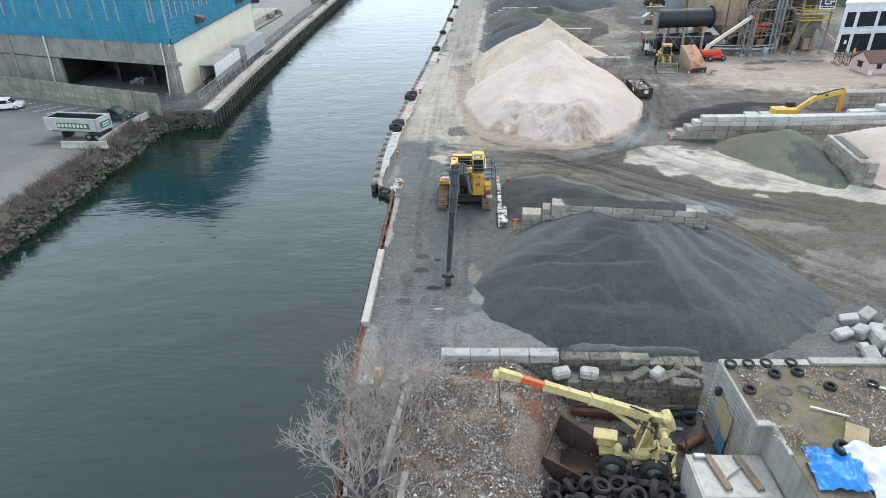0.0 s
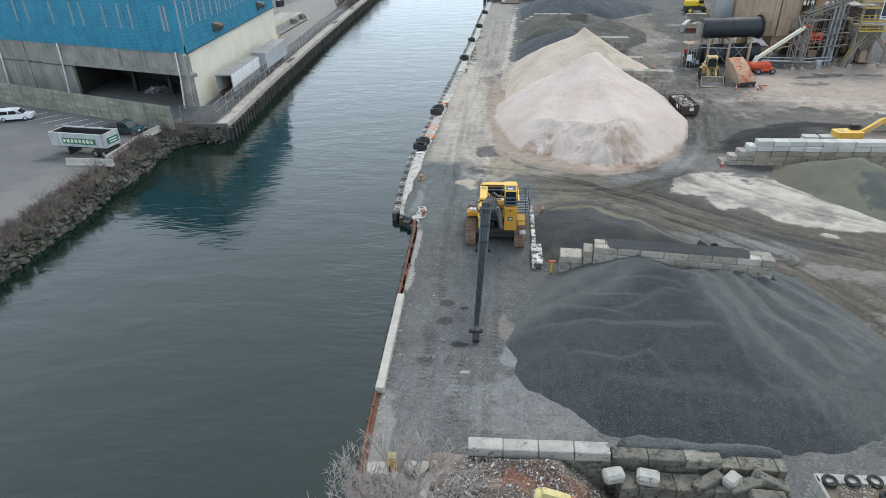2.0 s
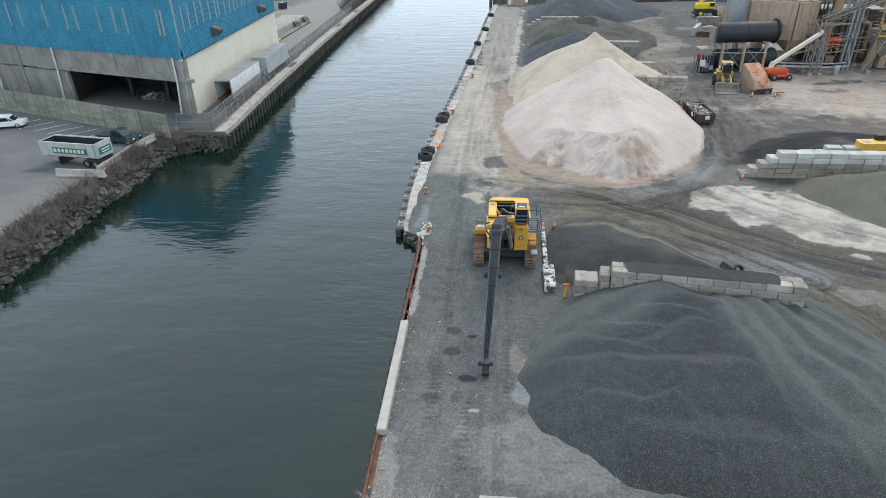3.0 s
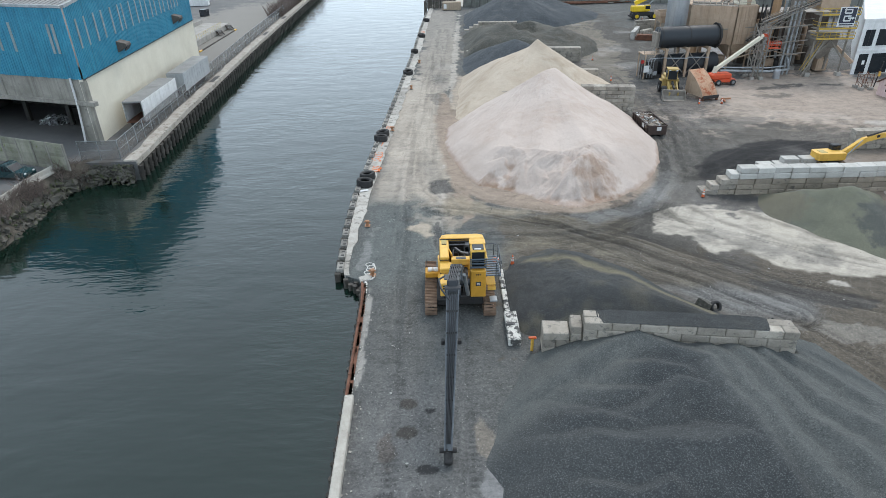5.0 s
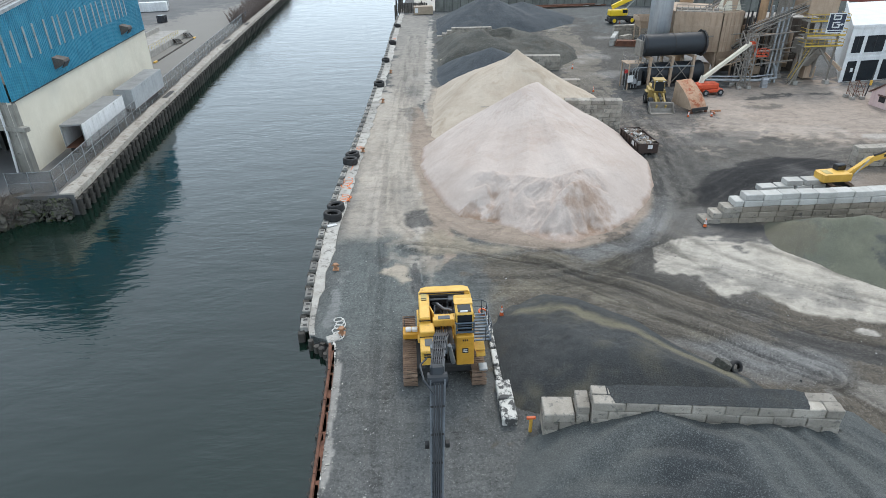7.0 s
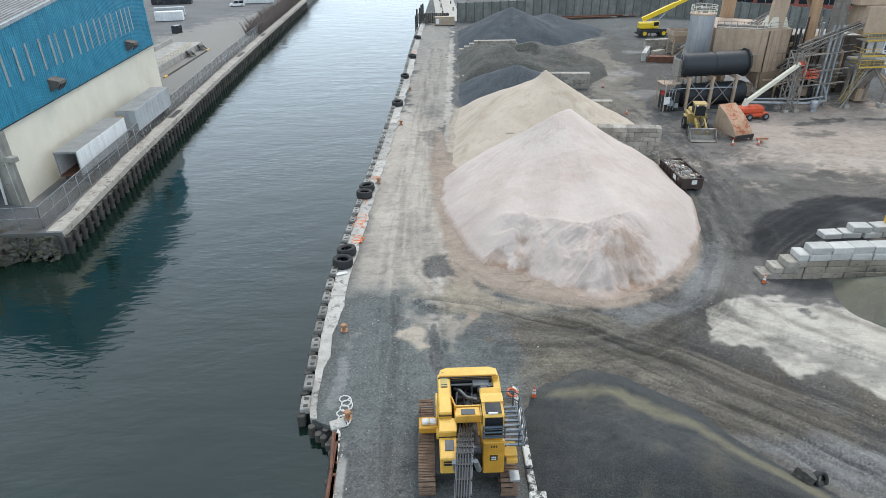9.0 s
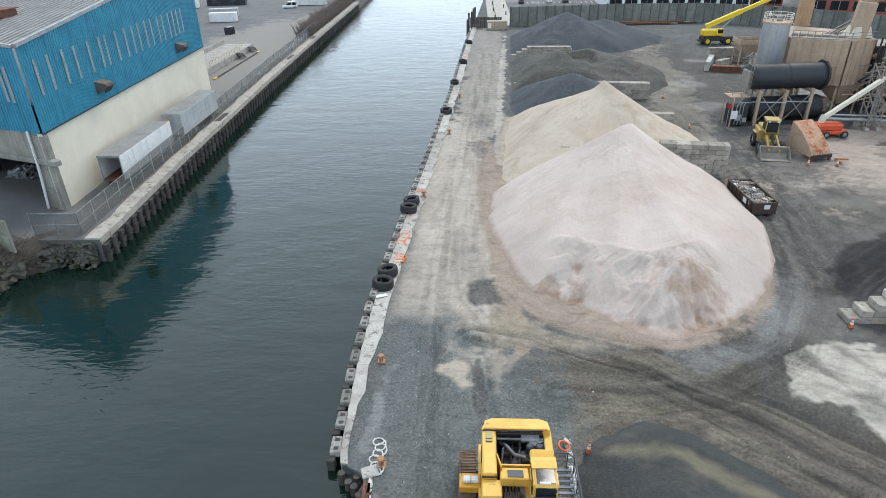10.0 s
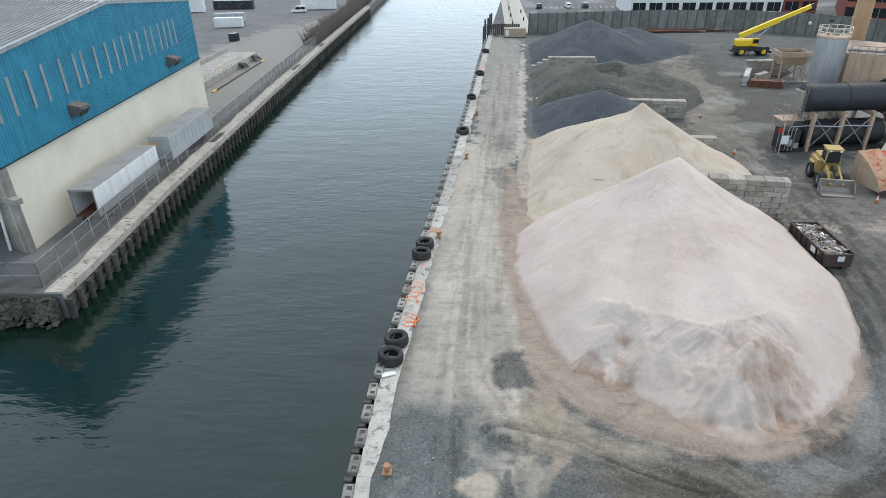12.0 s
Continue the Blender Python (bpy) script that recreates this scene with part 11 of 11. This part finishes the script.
def feed_hopper():
    h = thing("feed_hopper", pose(53.3, 174.5, 0), "rusty tan steel feed hopper on legs", "hopper")
    part("bin", Mesh().add([(-2.6, -2.2, 5.0), (2.6, -2.2, 5.0), (2.6, 2.2, 5.0), (-2.6, 2.2, 5.0), (-1.8, -1.4, 3.2), (1.8, -1.4, 3.2), (1.8, 1.4, 3.2), (-1.8, 1.4, 3.2)], [(0, 1, 5, 4), (1, 2, 6, 5), (2, 3, 7, 6), (3, 0, 4, 7), (4, 5, 6, 7)]), M_plant, h)
    part("rim", Mesh().box((5.4, 0.15, 0.9), (0, -2.25, 5.3)).box((5.4, 0.15, 0.9), (0, 2.25, 5.3)).box((0.15, 4.5, 0.9), (-2.65, 0, 5.3)).box((0.15, 4.5, 0.9), (2.65, 0, 5.3)), M_plant, h)
    part("feed", Mesh().box((5.0, 4.2, 0.1), (0, 0, 5.1)), M_stone_brown, h)
    for x in (-2.2, 2.2):
        for y in (-1.8, 1.8):
            part("leg", Mesh().beam((x, y, 0), (x, y, 5.0), 0.25), M_plant, h)
    part("brace", Mesh().beam((-2.2, -1.8, 0.3), (2.2, -1.8, 3.4), 0.15), M_plant, h)
    part("base_beam", Mesh().box((9, 0.3, 0.35), (-0.5, -2.3, 0.18)), M_dusty, h)


feed_hopper()
conveyor((54, 176, 1.2), (66, 186, 5.0), "low conveyor running out of the feed hopper", trestles=(0.5, 0.95))
block_wall((47.0, 178.5), 4, 9, 5, 1.4, M_block, "grey concrete block wall by the feed hopper")
block_wall((44.5, 170.2), 66, 8.5, 3, 1.0, M_block_new, "pale concrete block wall curving round the scrap bay")
block_wall((47.0, 171.5), 40, 4, 3, 1.2, M_block, "grey concrete blocks beside the scrap bay")
scatter(260, 45.5, 51.0, 169.8, 173.6, lambda x, y: 0.3, lambda x, y: True, (0.2, 0.6), 61, "scrap_pieces", "rusty scrap heaped in a small block bay", "scrap")
tagged(part("scrap_bin", Mesh().prism([(0, 0), (6, 0), (5.6, 1.2), (0.4, 1.2)], 2.0, Matrix(((1, 0, 0, 0), (0, 0, -1, 0), (0, 1, 0, 0), (0, 0, 0, 1)))), M_rust, at=pose(45.0, 171.6, 0, 0, 0, -14)), "low rusty brown steel scrap bin", "bin")


# ---- boundary wall, street and buildings beyond ----
def boundary_wall():
    w = thing("boundary_wall", pose(0, 0, 0), "tall grey concrete panel wall at the yard's end", "wall", kind="structure")
    pts = [(7.0, 232.0), (41.0, 237.2), (64.5, 236.5), (82.5, 226.5), (93.0, 214.0), (112, 190)]
    panel = Mesh().box((2.36, 0.2, 5.4), (0, 0, 2.7), bevel=0.03).data("panel", M_panel)
    post = Mesh().box((0.34, 0.4, 5.6), (0, 0, 2.8), bevel=0.03).data("post", M_panelpost)
    for (x0, y0), (x1, y1) in zip(pts, pts[1:]):
        L = math.hypot(x1 - x0, y1 - y0)
        n = max(1, round(L / 2.7))
        a = math.degrees(math.atan2(y1 - y0, x1 - x0))
        for i in range(n):
            f, g = (i + 0.5) / n, i / n
            piece("panel", panel, pose(x0 + (x1 - x0) * f, y0 + (y1 - y0) * f, 0, 0, 0, a) @ Matrix.Diagonal((L / n / 2.7 * 1.02, 1, 1, 1)), w)
            piece("post", post, pose(x0 + (x1 - x0) * g, y0 + (y1 - y0) * g, 0, 0, 0, a), w)


M_panel = plain("dark_stained_panel_concrete", (0.20, 0.205, 0.19), (0.13, 0.135, 0.12), 0.5, 0.9, vary=0.15, streak=0.5)
M_panelpost = plain("dark_post_concrete", (0.12, 0.122, 0.115), (0.08, 0.08, 0.075), 0.8, 0.9)
boundary_wall()
for k in range(5):
    tagged(part("pipe", Mesh().tube([(24 + k, 233.0 - 0.5 * k, 0.3 + 0.25 * (k % 3)), (62 - 2 * k, 234.6 - 0.5 * k, 0.3 + 0.25 * (k % 3))], 0.22, 8), M_dusty if k % 2 else M_rust), "long steel pipe stored along the wall", "pipe", "pipes along the wall")


def far_building(at, size, turn, wallmat, label, cols, rows):
    b = thing("far_building", pose(*at, 0, 0, turn), label, "building")
    W, D, H = size
    part("wall", Mesh().box((W, D, H), (W / 2, D / 2, H / 2)), wallmat, b)
    part("cornice", Mesh().box((W + 0.4, 0.5, 0.6), (W / 2, -0.1, H - 0.2), bevel=0.05), M_white if wallmat is M_white else M_brick, b)
    for r in range(rows):
        for c in range(cols):
            x, z = W * (c + 0.5) / cols, 1.2 + (H - 1.5) * (r + 0.5) / rows
            win = part("window", Mesh().box((W / cols * 0.78, 0.2, (H - 1.5) / rows * 0.62), (x, -0.03, z)), M_glass, b)
            part("frame", Mesh().box((0.12, 0.26, (H - 1.5) / rows * 0.62), (x, -0.05, z)), M_galv, win)


M_brick = plain("red_brick", (0.30, 0.095, 0.07), (0.22, 0.07, 0.055), 0.6, 0.9, grain=8)
far_building((41, 262, 0), (46, 30, 14), -2, M_white, "white framed garage building with dark openings", 9, 3)
far_building((88, 262, 0), (10, 30, 14), -3, M_brick, "narrow red brick bay of the far garage", 2, 3)
far_building((99, 248, 0), (60, 40, 18), -24, M_brick, "large red brick factory beyond the wall", 10, 4)
for i in range(14):
    tagged(part("bay_line", Mesh().box((0.15, 5.0, 0.02)), M_white, at=pose(14.5 + i * 2.0, 290 - (i % 2) * 0, 0.02, 0, 0, 0)), "white painted bay line beyond the wall", "road marking", "far parking lines", "structure")
car((14.0, 288.5, 0), 90, M_navy, "dark car parked beyond the wall")
car((24.5, 289.5, 0), 90, M_carwhite, "white car parked beyond the wall")
car((30.5, 289.0, 0), 90, M_navy, "dark car parked beyond the wall")
